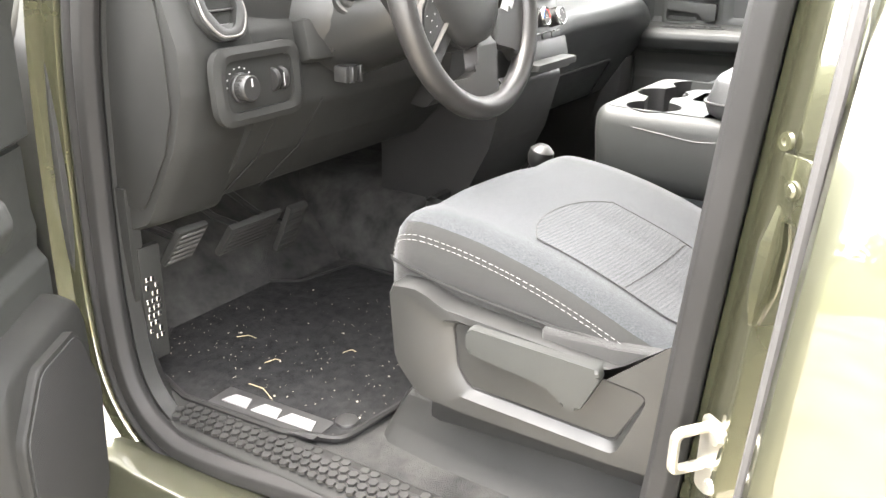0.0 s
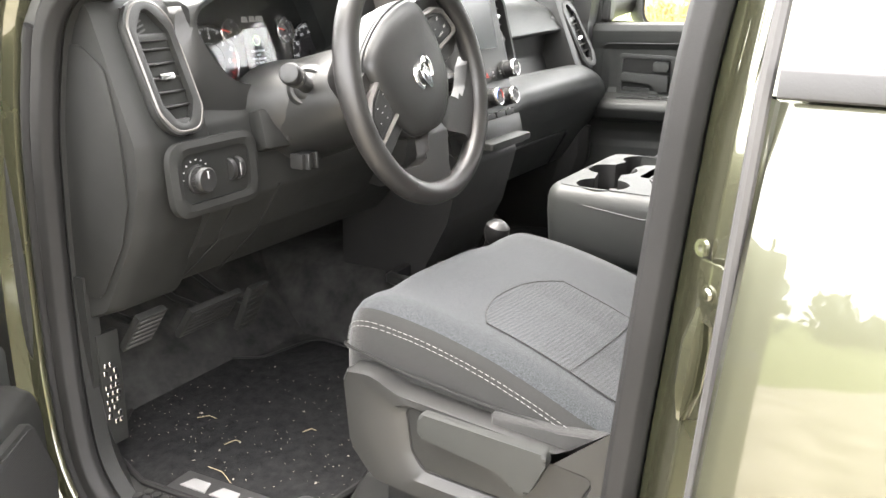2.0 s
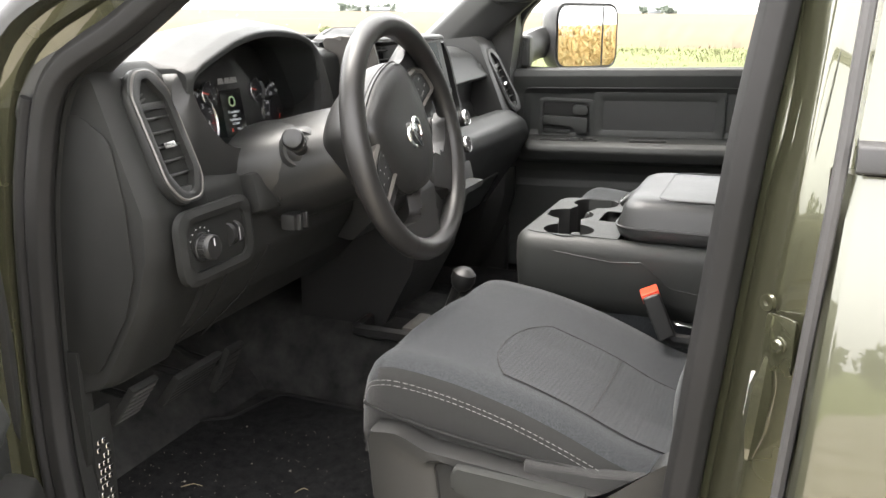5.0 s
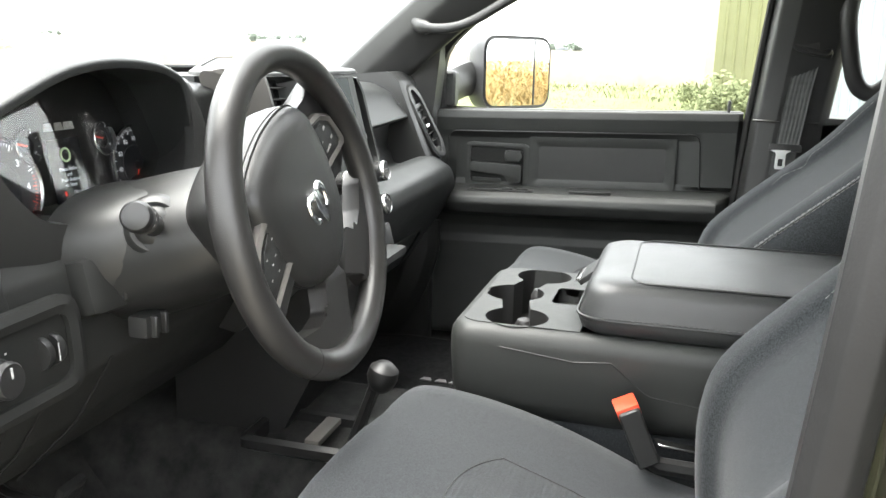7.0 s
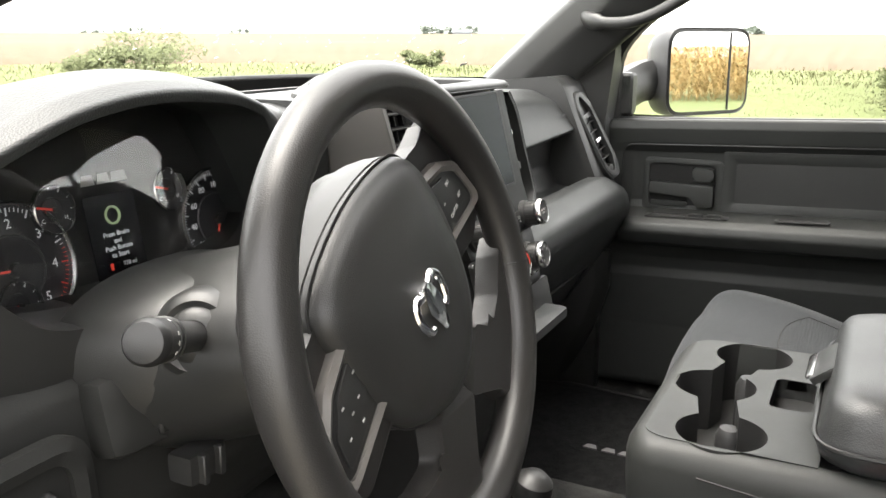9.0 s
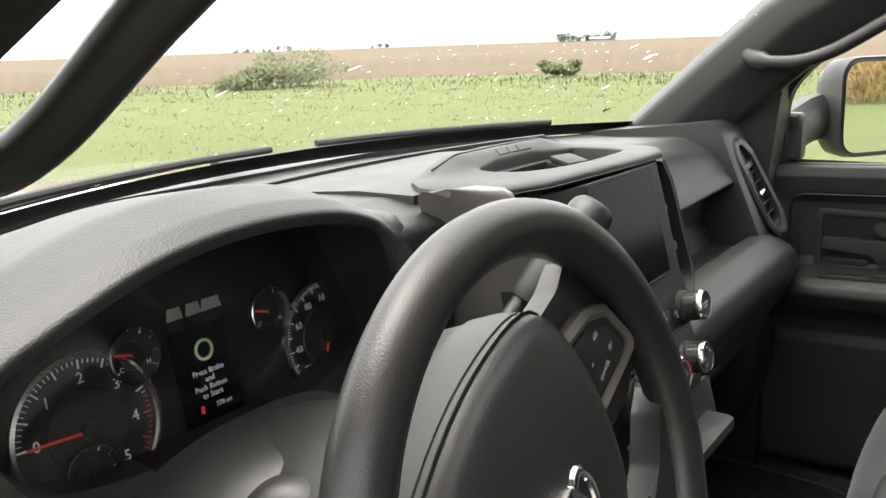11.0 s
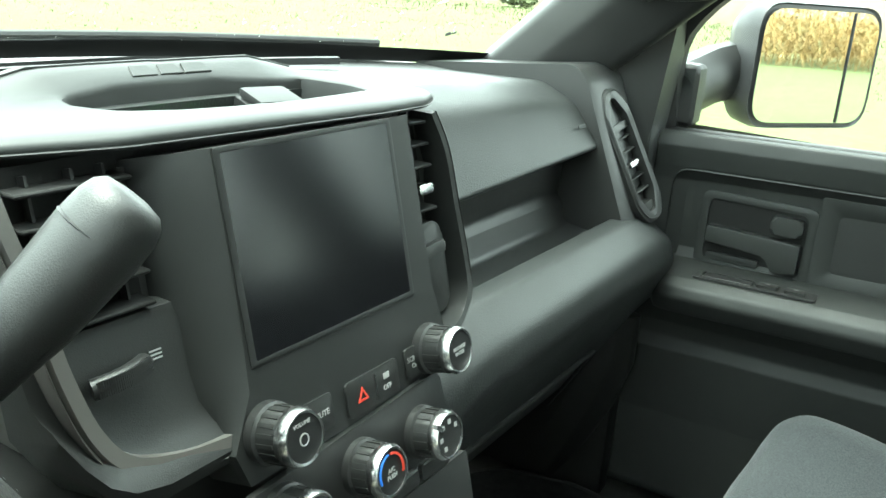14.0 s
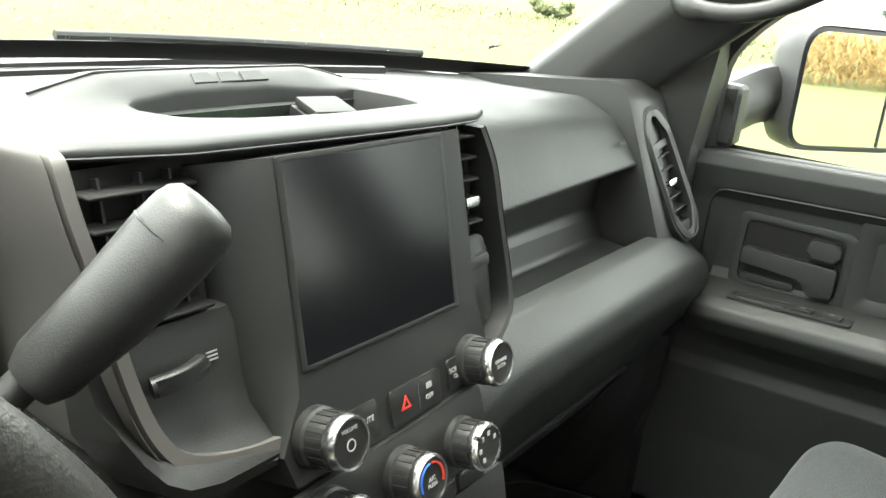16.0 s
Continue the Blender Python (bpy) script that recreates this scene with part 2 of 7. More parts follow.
def slab(pts, depth, bevel=0.0, seg=2, m=None, bm=None):
    """A flat outline of (u, v) in the local x-y plane, thickened from z = 0 to z = depth, with a bevelled front."""
    own = bmesh.new()
    lo = [own.verts.new((p[0], p[1], 0)) for p in pts]
    hi = [own.verts.new((p[0], p[1], depth)) for p in pts]
    n = len(pts)
    own.faces.new(lo[::-1])
    top = own.faces.new(hi)
    for i in range(n):
        own.faces.new((lo[i], lo[(i + 1) % n], hi[(i + 1) % n], hi[i]))
    if bevel:
        bmesh.ops.bevel(own, geom=list(top.edges), offset=bevel, segments=seg, affect="EDGES", profile=0.6)
    if m:
        bmesh.ops.transform(own, matrix=m, verts=own.verts)
    return merge(bm, own)


def ring_slab(outer, inner, depth, lip=0.0, m=None, bm=None):
    """A flat frame between two outlines of the same number of points, with a sunk inner edge."""
    own = bmesh.new()
    n = len(outer)
    mid = [Vector(o[:2]).lerp(Vector(i[:2]), 0.5) for o, i in zip(outer, inner)]
    rows = []
    for pts, z in ((outer, 0), (outer, depth * 0.7), (mid, depth), (inner, depth * 0.8), (inner, -lip)):
        rows.append([own.verts.new((p[0], p[1], z)) for p in pts])
    for a, b in zip(rows, rows[1:]):
        for i in range(n):
            own.faces.new((a[i], a[(i + 1) % n], b[(i + 1) % n], b[i]))
    for i in range(n):
        own.faces.new((rows[0][i], rows[-1][i], rows[-1][(i + 1) % n], rows[0][(i + 1) % n]))
    if m:
        bmesh.ops.transform(own, matrix=m, verts=own.verts)
    return merge(bm, own)


def oblong(w, h, r, seg=5):
    """A rounded rectangle about the origin."""
    return [(p.x, p.y) for p in rounded([(-w / 2, -h / 2), (w / 2, -h / 2), (w / 2, h / 2), (-w / 2, h / 2)], r, seg, True)]


def tube(path, radius, sides=10, caps=True, loop=False, flat=1.0, up=None, bm=None):
    """A round or flattened bar along a path; radius is a number or one for each point."""
    path = [Vector(p) for p in path]
    n, rings = len(path), []
    ref = Vector(up) if up else None
    for i, p in enumerate(path):
        if loop:
            d = path[(i + 1) % n] - path[i - 1]
        else:
            d = path[min(i + 1, n - 1)] - path[max(i - 1, 0)]
        d.normalize()
        if ref is None:
            ref = d.orthogonal()
        s = d.cross(ref).normalized()
        u = s.cross(d).normalized()
        if not up:
            ref = u
        r = radius[i] if isinstance(radius, (list, tuple)) else radius
        rings.append([p + (s * math.cos(a) + u * math.sin(a) * flat) * r for a in (2 * math.pi * k / sides for k in range(sides))])
    return loft(rings, caps=caps, loop=loop, bm=bm)


def lathe(profile, m=None, seg=28, bm=None):
    """(radius, height) pairs turned about local z."""
    own = bmesh.new()
    rows = []
    for r, z in profile:
        if r < 1e-6:
            rows.append([own.verts.new((0, 0, z))])
        else:
            rows.append([own.verts.new((r * math.cos(2 * math.pi * k / seg), r * math.sin(2 * math.pi * k / seg), z)) for k in range(seg)])
    for a, b in zip(rows, rows[1:]):
        for i in range(seg):
            j = (i + 1) % seg
            q = [a[i % len(a)], a[j % len(a)], b[j % len(b)], b[i % len(b)]]
            q = list(dict.fromkeys(q))
            if len(q) > 2:
                own.faces.new(q)
    if m:
        bmesh.ops.transform(own, matrix=m, verts=own.verts)
    return merge(bm, own)


def facing(at, normal, up=(0, 0, 1)):
    """A matrix whose local z is the normal, local y near up."""
    z = Vector(normal).normalized()
    x = Vector(up).cross(z).normalized()
    y = z.cross(x)
    m = Matrix((x, y, z)).transposed().to_4x4()
    m.translation = at
    return m


def words(text, size, m, material, parent, name="print", thick=0.0002):
    """Lettering as a thin mesh in the built-in font, centred on m."""
    c = bpy.data.curves.new("tmp", "FONT")
    c.body, c.size, c.extrude, c.align_x, c.align_y, c.resolution_u = text, size, thick, "CENTER", "CENTER", 2
    ob = new("tmp", c)
    dg = bpy.context.evaluated_depsgraph_get()
    me = bpy.data.meshes.new_from_object(ob.evaluated_get(dg))
    bpy.data.objects.remove(ob)
    bm = bmesh.new()
    bm.from_mesh(me)
    bpy.data.meshes.remove(me)
    bpy.data.curves.remove(c)
    bmesh.ops.transform(bm, matrix=m, verts=bm.verts)
    return part(name, bm, material, parent, smooth=False)


def resample(pts, n):
    seg = [(b - a).length for a, b in zip(pts, pts[1:] + pts[:1])]
    tot, out = sum(seg), []
    i, acc = 0, 0.0
    for k in range(n):
        d = tot * k / n
        while acc + seg[i] < d:
            acc += seg[i]
            i += 1
        out.append(pts[i].lerp(pts[(i + 1) % len(pts)], (d - acc) / seg[i]))
    return out


def mirrored(pts):
    return [V(-p[0], p[1], p[2]) for p in pts]

# ---- ground and distance ----
def ground_material():
    m, nt, b = node_mat("meadow_ground")
    c1 = ramp(nt, noise_tex(nt, 0.9, 6, 0.65), ((0.25, (0.08, 0.098, 0.041)), (0.5, (0.108, 0.128, 0.055)), (0.78, (0.145, 0.15, 0.08))))
    c2 = ramp(nt, noise_tex(nt, 0.12, 4, 0.6), ((0.35, (0.086, 0.108, 0.04)), (0.65, (0.132, 0.135, 0.066))))
    mix = nt.nodes.new("ShaderNodeMixRGB")
    mix.inputs[0].default_value = 0.45
    nt.links.new(c1, mix.inputs[1])
    nt.links.new(c2, mix.inputs[2])
    c3 = ramp(nt, noise_tex(nt, 5.0, 8, 0.75), ((0.32, (0.066, 0.086, 0.034)), (0.5, (0.112, 0.132, 0.057)), (0.7, (0.168, 0.168, 0.096))))
    mix2 = nt.nodes.new("ShaderNodeMixRGB")
    mix2.inputs[0].default_value = 0.5
    nt.links.new(mix.outputs[0], mix2.inputs[1])
    nt.links.new(c3, mix2.inputs[2])
    nt.links.new(mix2.outputs[0], b.inputs["Base Color"])
    b.inputs["Roughness"].default_value, b.inputs["Specular IOR Level"].default_value = 0.95, 0.1
    bump(nt, b, noise_tex(nt, 14, 6, 0.7), 0.6, 0.06)
    return m


def crop_material():
    m, nt, b = node_mat("ripe_crop")
    c1 = ramp(nt, noise_tex(nt, 1.6, 6, 0.7, (1, 1, 0.3)), ((0.3, (0.096, 0.074, 0.054)), (0.55, (0.122, 0.098, 0.072)), (0.8, (0.142, 0.118, 0.088))))
    c2 = ramp(nt, noise_tex(nt, 0.03, 4, 0.6), ((0.4, (0.114, 0.092, 0.067)), (0.7, (0.138, 0.114, 0.084))))
    mix = nt.nodes.new("ShaderNodeMixRGB")
    mix.inputs[0].default_value = 0.55
    nt.links.new(c1, mix.inputs[1])
    nt.links.new(c2, mix.inputs[2])
    nt.links.new(mix.outputs[0], b.inputs["Base Color"])
    b.inputs["Roughness"].default_value, b.inputs["Specular IOR Level"].default_value = 1.0, 0.05
    return m


M_GROUND, M_CROP = ground_material(), crop_material()
M_GRASS = surface("grass_blades", (0.085, 0.098, 0.043), (0.115, 0.122, 0.058), 0.8, blotch=1.5, relief=0, spec=0.2)
# shrub and weed green, lightened and flattened to paint in the haze
M_HAZYLEAF = surface("hazy_weed_leaves", (0.098, 0.115, 0.056), (0.135, 0.148, 0.074), 0.8, blotch=2.5, relief=0, spec=0.2)
# tree colour with distance haze mixed in: paler and greyer than the foliage
M_HAZYTREE = surface("hazy_tree_leaves", (0.085, 0.105, 0.085), (0.135, 0.155, 0.125), 0.9, blotch=0.3, relief=0, spec=0.1)
M_CORN = surface("dry_corn_leaves", (0.2, 0.125, 0.045), (0.36, 0.25, 0.11), 0.85, blotch=2.0, relief=0, spec=0.15)
M_STEEL_Y = surface("yellow_green_steel", (0.105, 0.107, 0.046), (0.14, 0.142, 0.062), 0.6, blotch=0.8, grain=60, relief=0.1)
M_STEEL_B = surface("pale_blue_steel", (0.165, 0.185, 0.2), (0.205, 0.225, 0.24), 0.5, blotch=0.8, grain=60, relief=0.1)

bm = bmesh.new()
n = 60
edge = [-2500 * abs(1 - 2 * i / n) ** 3 if i < n / 2 else 2500 * abs(1 - 2 * i / n) ** 3 for i in range(n + 1)]
grid = [[bm.verts.new((x, y, 0.0)) for x in edge] for y in edge]
for i in range(n):
    for j in range(n):
        bm.faces.new((grid[i][j], grid[i][j + 1], grid[i + 1][j + 1], grid[i + 1][j]))
tagged(part("ground", bm, M_GROUND), "mown green and yellowing meadow grass", "ground", kind="structure")

rng = random.Random(4)
yard = rounded([(2.6, 0.6), (2.9, -6), (2.2, -15), (-9, -17), (-26, -14), (-27, 3), (-10, 4.5), (-2.5, 3.0)], 2.0, 6, True)
yard = [p + V(rng.uniform(-0.2, 0.2), rng.uniform(-0.2, 0.2)) for p in resample(yard, 110)]
tagged(part("gravel_yard", slab([(p.x, p.y) for p in yard], 0.012), surface("pale_gravel", (0.15, 0.135, 0.105), (0.3, 0.275, 0.225), 0.95, blotch=1.3, grain=70, relief=0.8, depth=0.02, spec=0.2)), "pale gravel and dirt yard beside the truck", "gravel yard", kind="structure")


def blades(bm, x, y, h, count, spread, lean=0.35, width=0.012, z=0.0):
    for _ in range(count):
        bx, by = x + rng.gauss(0, spread), y + rng.gauss(0, spread)
        a, l = rng.uniform(0, 6.283), rng.uniform(0.5, 1.0) * h
        tip = V(bx + math.cos(a) * l * lean, by + math.sin(a) * l * lean, z + l)
        side = V(-math.sin(a), math.cos(a), 0) * width
        mid = V(bx, by, z).lerp(tip, 0.55) + V(0, 0, 0.08 * l)
        v = [bm.verts.new(p) for p in (V(bx, by, z) - side, V(bx, by, z) + side, mid + side * 0.7, tip, mid - side * 0.7)]
        bm.faces.new(v)


# low meadow tufts in the part of the meadow ahead and beside the cab
bm = bmesh.new()
for _ in range(2400):
    r, a = 13.0 + 27 * rng.random() ** 0.8, radians(rng.uniform(-5, 100))
    blades(bm, r * math.sin(a), r * math.cos(a), 0.03 + 0.0016 * r, 6, 0.2, 0.9, 0.003 + 0.00022 * r)
tagged(part("meadow_grass", bm, M_GRASS, smooth=False), "short uneven green meadow grass", "grass", kind="stuff")

# standing crop beyond the meadow, to the horizon
bm = bmesh.new()
rows = []
for k in range(281):
    a = radians(-30 + 140 * k / 280)
    near = 46 + 4 * math.sin(3 * a) + 0.8 * math.sin(37 * a) + rng.uniform(-0.5, 0.5)
    col = []
    for d, z in ((near, 0.0), (near + 1.5, 0.4 + rng.uniform(-0.08, 0.08)), (near + 40, 0.75), (near + 250, 0.9), (2300, 1.1)):
        col.append(bm.verts.new((d * math.sin(a), d * math.cos(a), z)))
    rows.append(col)
for a, b in zip(rows, rows[1:]):
    for i in range(4):
        bm.faces.new((a[i], a[i + 1], b[i + 1], b[i]))
tagged(part("crop_field", bm, M_CROP), "tan ripe crop standing to the horizon", "field", kind="stuff")

# ragged tall weeds along the edge of the crop
bm = bmesh.new()
for _ in range(700):
    a = radians(rng.uniform(-10, 100))
    r = 44 + 4 * math.sin(3 * a) + rng.gauss(-4.0, 4.5)
    blades(bm, r * math.sin(a), r * math.cos(a), rng.uniform(0.08, 0.26), 9, 0.9, 0.8, 0.02)
tagged(part("field_edge_weeds", bm, surface("yellowing_weeds", (0.105, 0.107, 0.054), (0.135, 0.132, 0.072), 0.85, blotch=1.5, relief=0, spec=0.1), smooth=False), "ragged green weeds along the crop's edge", "weeds", kind="stuff")


def leafy(parent, name, at, rx, ry, h, count, size, mat, seed, base=0.0):
    """A crown of many small leaf clumps, uneven and open."""
    r = random.Random(seed)
    lobes = [(r.uniform(-0.7, 0.7), r.uniform(-0.7, 0.7), r.uniform(0.25, 0.8), r.uniform(0.3, 0.55)) for _ in range(9)]
    bm = bmesh.new()
    for _ in range(count):
        lx, ly, lz, lr = r.choice(lobes)
        d = V(r.gauss(0, 1), r.gauss(0, 1), r.gauss(0, 1)).normalized() * lr * r.uniform(0.6, 1.05)
        c = V(at[0] + (lx + d.x) * rx, at[1] + (ly + d.y) * ry, at[2] + base + max(0.02, lz + d.z * 0.6) * h)
        u = V(r.gauss(0, 1), r.gauss(0, 1), r.gauss(0, 1)).normalized()
        w = u.orthogonal().normalized()
        s = size * r.uniform(0.5, 1.3)
        bm.faces.new([bm.verts.new(p) for p in (c - u * s, c + w * s * 0.45, c + u * s, c - w * s * 0.45)])
    return part(name, bm, mat, parent, smooth=False)


def tree(at, width, height, seed, label, group):
    ob = thing("tree", at, label, "tree", group)
    r = random.Random(seed)
    bm = tube([V(*at), V(at[0] + 0.1, at[1], height * 0.3), V(at[0], at[1] + 0.2, height * 0.7)], [0.05 * height, 0.035 * height, 0.015 * height], 7)
    for k in range(5):
        a = r.uniform(0, 6.28)
        tube([V(at[0], at[1], height * (0.25 + 0.08 * k)), V(at[0] + math.cos(a) * width * 0.3, at[1] + math.sin(a) * width * 0.3, height * (0.45 + 0.09 * k))], [0.02 * height, 0.008 * height], 5, bm=bm)
    # trunk shares the haze-paled leaf colour
    part("trunk", bm, M_HAZYTREE, ob)
    leafy(ob, "crown", at, width / 2, width / 2, height * 0.95, 420, width * 0.09, M_HAZYTREE, seed)
    return ob


def polar(az, d, z=0.0):
    return V(d * math.sin(radians(az)), d * math.cos(radians(az)), z)


for az0, d, spread, k, h0 in ((63.7, 560, 1.9, 9, 7.0), (82.3, 560, 1.15, 6, 7.5), (43.0, 900, 1.8, 7, 6.5), (21.0, 900, 3.0, 8, 6.0), (50.5, 1000, 0.7, 3, 6.5)):
    for i in range(k):
        az = az0 + spread * (2 * (i + 0.5) / k - 1) + rng.uniform(-0.1, 0.1)
        h = h0 * rng.uniform(0.65, 1.15)
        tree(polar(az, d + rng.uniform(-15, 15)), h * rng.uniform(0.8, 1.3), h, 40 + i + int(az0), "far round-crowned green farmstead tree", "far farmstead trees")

for k in range(12):
    az = 236 + 5.6 * k + rng.uniform(-1.5, 1.5)
    tree(polar(az, 62 + rng.uniform(-8, 8)), rng.uniform(5, 8), rng.uniform(3.5, 6.5), 90 + k, "round-crowned green tree at the edge of the yard", "yard trees")

# low farm buildings among the far trees
for az, d, w, h in ((64.6, 550, 12, 3.6), (82.0, 550, 7, 4.2)):
    p = polar(az, d)
    ob = thing("farm_shed", p, "far low white farm building among trees", "building")
    m = Matrix.Translation(p) @ pose(0, 0, 0, 0, 0, -az)
    part("wall", box(-w / 2, w / 2, -4, 4, 0, h * 0.65, m=m), M_STEEL_B, ob)
    own = loft([[V(x, -4.4, h * 0.62), V(x, 0, h), V(x, 4.4, h * 0.62)] for x in (-w / 2 - 0.3, w / 2 + 0.3)])
    bmesh.ops.transform(own, matrix=m, verts=own.verts)
    part("roof", own, M_STEEL_B, ob)

# shrub in the meadow
for az, d, w, h in ((45.0, 41, 2.3, 1.9), (41.5, 40, 1.4, 1.1), (62.0, 42, 1.0, 0.8)):
    p = polar(az, d)
    ob = thing("shrub", p, "rounded green shrub in tall grass", "shrub", "meadow shrubs")
    leafy(ob, "crown", p, w, w, h, 3200, 0.10, M_HAZYLEAF, int(az))

# steel shed beside the meadow, with ribbed siding
shed = thing("steel_shed", (20, -8, 0), "tall ribbed steel farm shed, yellow-green and pale blue", "shed")
xs = 20.0
for nm, y0, y1, mat in (("wall", -1.05, -2.45, M_STEEL_Y), ("wall", -2.45, -16, M_STEEL_B)):
    pts = []
    y = y0
    while y > y1 + 0.05:
        for dy, dx in ((0, 0), (0.16, 0), (0.18, -0.025), (0.21, -0.025), (0.23, 0)):
            pts.append((xs + dx, max(y - dy, y1)))
        y -= 0.23
    pts += [(xs, y1), (xs + 0.25, y1), (xs + 0.25, y0)]
    part(nm, loft([[V(px, py, z) for px, py in pts] for z in (0, 5.6)]), mat, shed, smooth=False)
part("wall", box(xs + 0.25, xs + 12, -1.25, -1.05, 0, 5.6), M_STEEL_Y, shed)
part("roof", box(xs - 0.4, xs + 12.4, -16.4, -0.7, 5.6, 5.85), M_STEEL_B, shed)
ob = thing("weed_patch", (19, -0.6, 0), "tall leafy weeds at the foot of the shed", "weeds")
leafy(ob, "leaves", (18.9, -1.55, 0), 0.6, 0.85, 1.3, 1500, 0.07, M_HAZYLEAF, 77)
ob2 = thing("weed_patch", (19, 0.9, 0), "tall leafy weeds beside the shed", "weeds")
leafy(ob2, "leaves", (19.2, -0.5, 0), 0.4, 0.5, 1.0, 600, 0.06, M_HAZYLEAF, 78)

# standing dry corn behind the truck
bm = bmesh.new()
for row in range(9):
    for k in range(150):
        x, y = -12 + k * 0.21 + rng.uniform(-0.06, 0.06), -30.0 - row * 0.76 + rng.uniform(-0.06, 0.06)
        h = rng.uniform(1.75, 2.1)
        tube([V(x, y, 0), V(x + rng.uniform(-0.08, 0.08), y, h)], [0.014, 0.006], 4, bm=bm)
        for j in range(8):
            z0, a, l = 0.3 + 0.21 * j + rng.uniform(-0.05, 0.05), rng.uniform(0, 6.28), rng.uniform(0.35, 0.6)
            c, s = math.cos(a), math.sin(a)
            w = V(-s, c, 0) * 0.028
            p0, p1, p2 = V(x, y, z0), V(x + c * l * 0.5, y + s * l * 0.5, z0 + 0.16), V(x + c * l, y + s * l, z0 - rng.uniform(0.05, 0.35))
            v = [bm.verts.new(p) for p in (p0 - w, p0 + w, p1 + w, p2, p1 - w)]
            bm.faces.new(v)
tagged(part("corn_rows", bm, M_CORN, smooth=False), "dry tan standing corn rows", "corn", kind="stuff")

# ---- truck shell ----
shell = thing("truck_cab", (0, -0.6, 0.5), "olive green metallic pickup cab shell with open driver's side", "truck cab")

# door opening outline on the driver's side, as (x, y, z), from the sill's rear round the front to the roof and down the B pillar
LOWER = [(-0.80, -0.45, 0.82), (-0.81, -0.2, 0.818), (-0.828, 0.0, 0.812), (-0.83, 0.10, 0.822), (-0.82, 0.175, 0.87), (-0.81, 0.208, 0.97), (-0.80, 0.224, 1.1), (-0.80, 0.215, 1.3), (-0.80, 0.195, 1.42)]
UPPER = [(-0.80, 0.155, 1.515), (-0.785, 0.055, 1.58), (-0.755, -0.10, 1.70), (-0.72, -0.25, 1.80), (-0.68, -0.42, 1.87), (-0.67, -0.56, 1.88)]
REAR = [(-0.70, -0.64, 1.82), (-0.76, -0.632, 1.65), (-0.80, -0.615, 1.50), (-0.803, -0.600, 1.33), (-0.80, -0.585, 1.15), (-0.80, -0.572, 0.98), (-0.80, -0.55, 0.86)]
opening = spline(LOWER + UPPER + REAR, 5, True)
mid = V(-0.8, -0.2, 1.3)


def outward(i):
    """Direction out of the opening, in its own plane."""
    d = (opening[(i + 1) % len(opening)] - opening[i - 1]).normalized()
    o = d.cross(V(1, 0, 0)).normalized()
    return o if o.dot(opening[i] - mid) > 0 else -o


def band(steps, fore=0.0):
    """A strip round the opening through (out of the opening, towards the street) steps; fore moves it out along the hinge side."""
    rows = []
    for i, p in enumerate(opening):
        f = max(0.0, min(1.0, (p.y + 0.02) / 0.16)) if p.z < 1.6 else 0.0
        rows.append([p + outward(i) * (u + f * fore * (0.3 if k in (0, len(steps) - 1) else 1)) + V(-w, 0, 0) for k, (u, w) in enumerate(steps)])
    return loft(rows, loop=True)


part("door_seal", band(rounded([(-0.008, -0.008), (0.018, -0.012), (0.024, 0.010), (0.012, 0.02), (-0.004, 0.018), (-0.012, 0.004)], 0.006, 3, True)), M_SEAL, shell, "black rubber door seal")
second = rounded([(0.019, 0.0), (0.033, 0.0), (0.037, 0.016), (0.027, 0.022), (0.019, 0.014)], 0.005, 3, True)
part("second_seal", loft([[p + outward(i) * u + V(-w, 0, 0) for u, w in second] for i, p in enumerate(opening[:44])]), M_SEAL, shell)
part("door_frame", band([(0.024, 0.0), (0.036, 0.006), (0.041, 0.020), (0.054, 0.027), (0.060, 0.048), (0.062, 0.03), (0.05, -0.02), (0.02, -0.03)], 0.004), M_INPAINT, shell, "glossy olive painted door frame")
steps = [(0.070, 0.030), (0.08, 0.022), (0.10, 0.012), (0.13, 0.03), (0.13, -0.01), (0.070, -0.01)]
part("hinge_recess", loft([[p + outward(i) * u + V(-w, 0, 0) for u, w in steps] for i, p in enumerate(opening) if p.y > 0.09 and p.z < 1.5]), M_MATTE, shell, "black recess behind the door edge")
part("inner_trim", band([(-0.006, -0.012), (0.012, -0.012), (0.03, -0.05), (0.02, -0.06), (-0.006, -0.035)]), M_PLAST, shell)


def roof_profile(y):
    c = 1.93 - 0.06 * max(0, -y - 0.9) ** 2 - 0.25 * max(0, y + 0.35)
    return [V(x, y, c - 0.13 * abs(x / 0.74) ** 3) for x in (-0.74, -0.6, -0.3, 0, 0.3, 0.6, 0.74)]


ceiling_rows = [roof_profile(y) for y in (-0.26, -0.45, -0.8, -1.2, -1.6, -1.75)]
bm = loft([r + [p + V(0, 0, 0.03) for p in r[::-1]] for r in ceiling_rows])
tagged(part("ceiling", bm, M_HEADLINER), "pale grey cloth headliner", "headliner", kind="structure")
bm = loft([[p * 1.0 + V(p.x * 0.06, 0, 0.034) for p in r] + [p + V(p.x * 0.06, 0, 0.05) for p in r[::-1]] for r in ceiling_rows])
part("roof", bm, M_PAINT, shell)

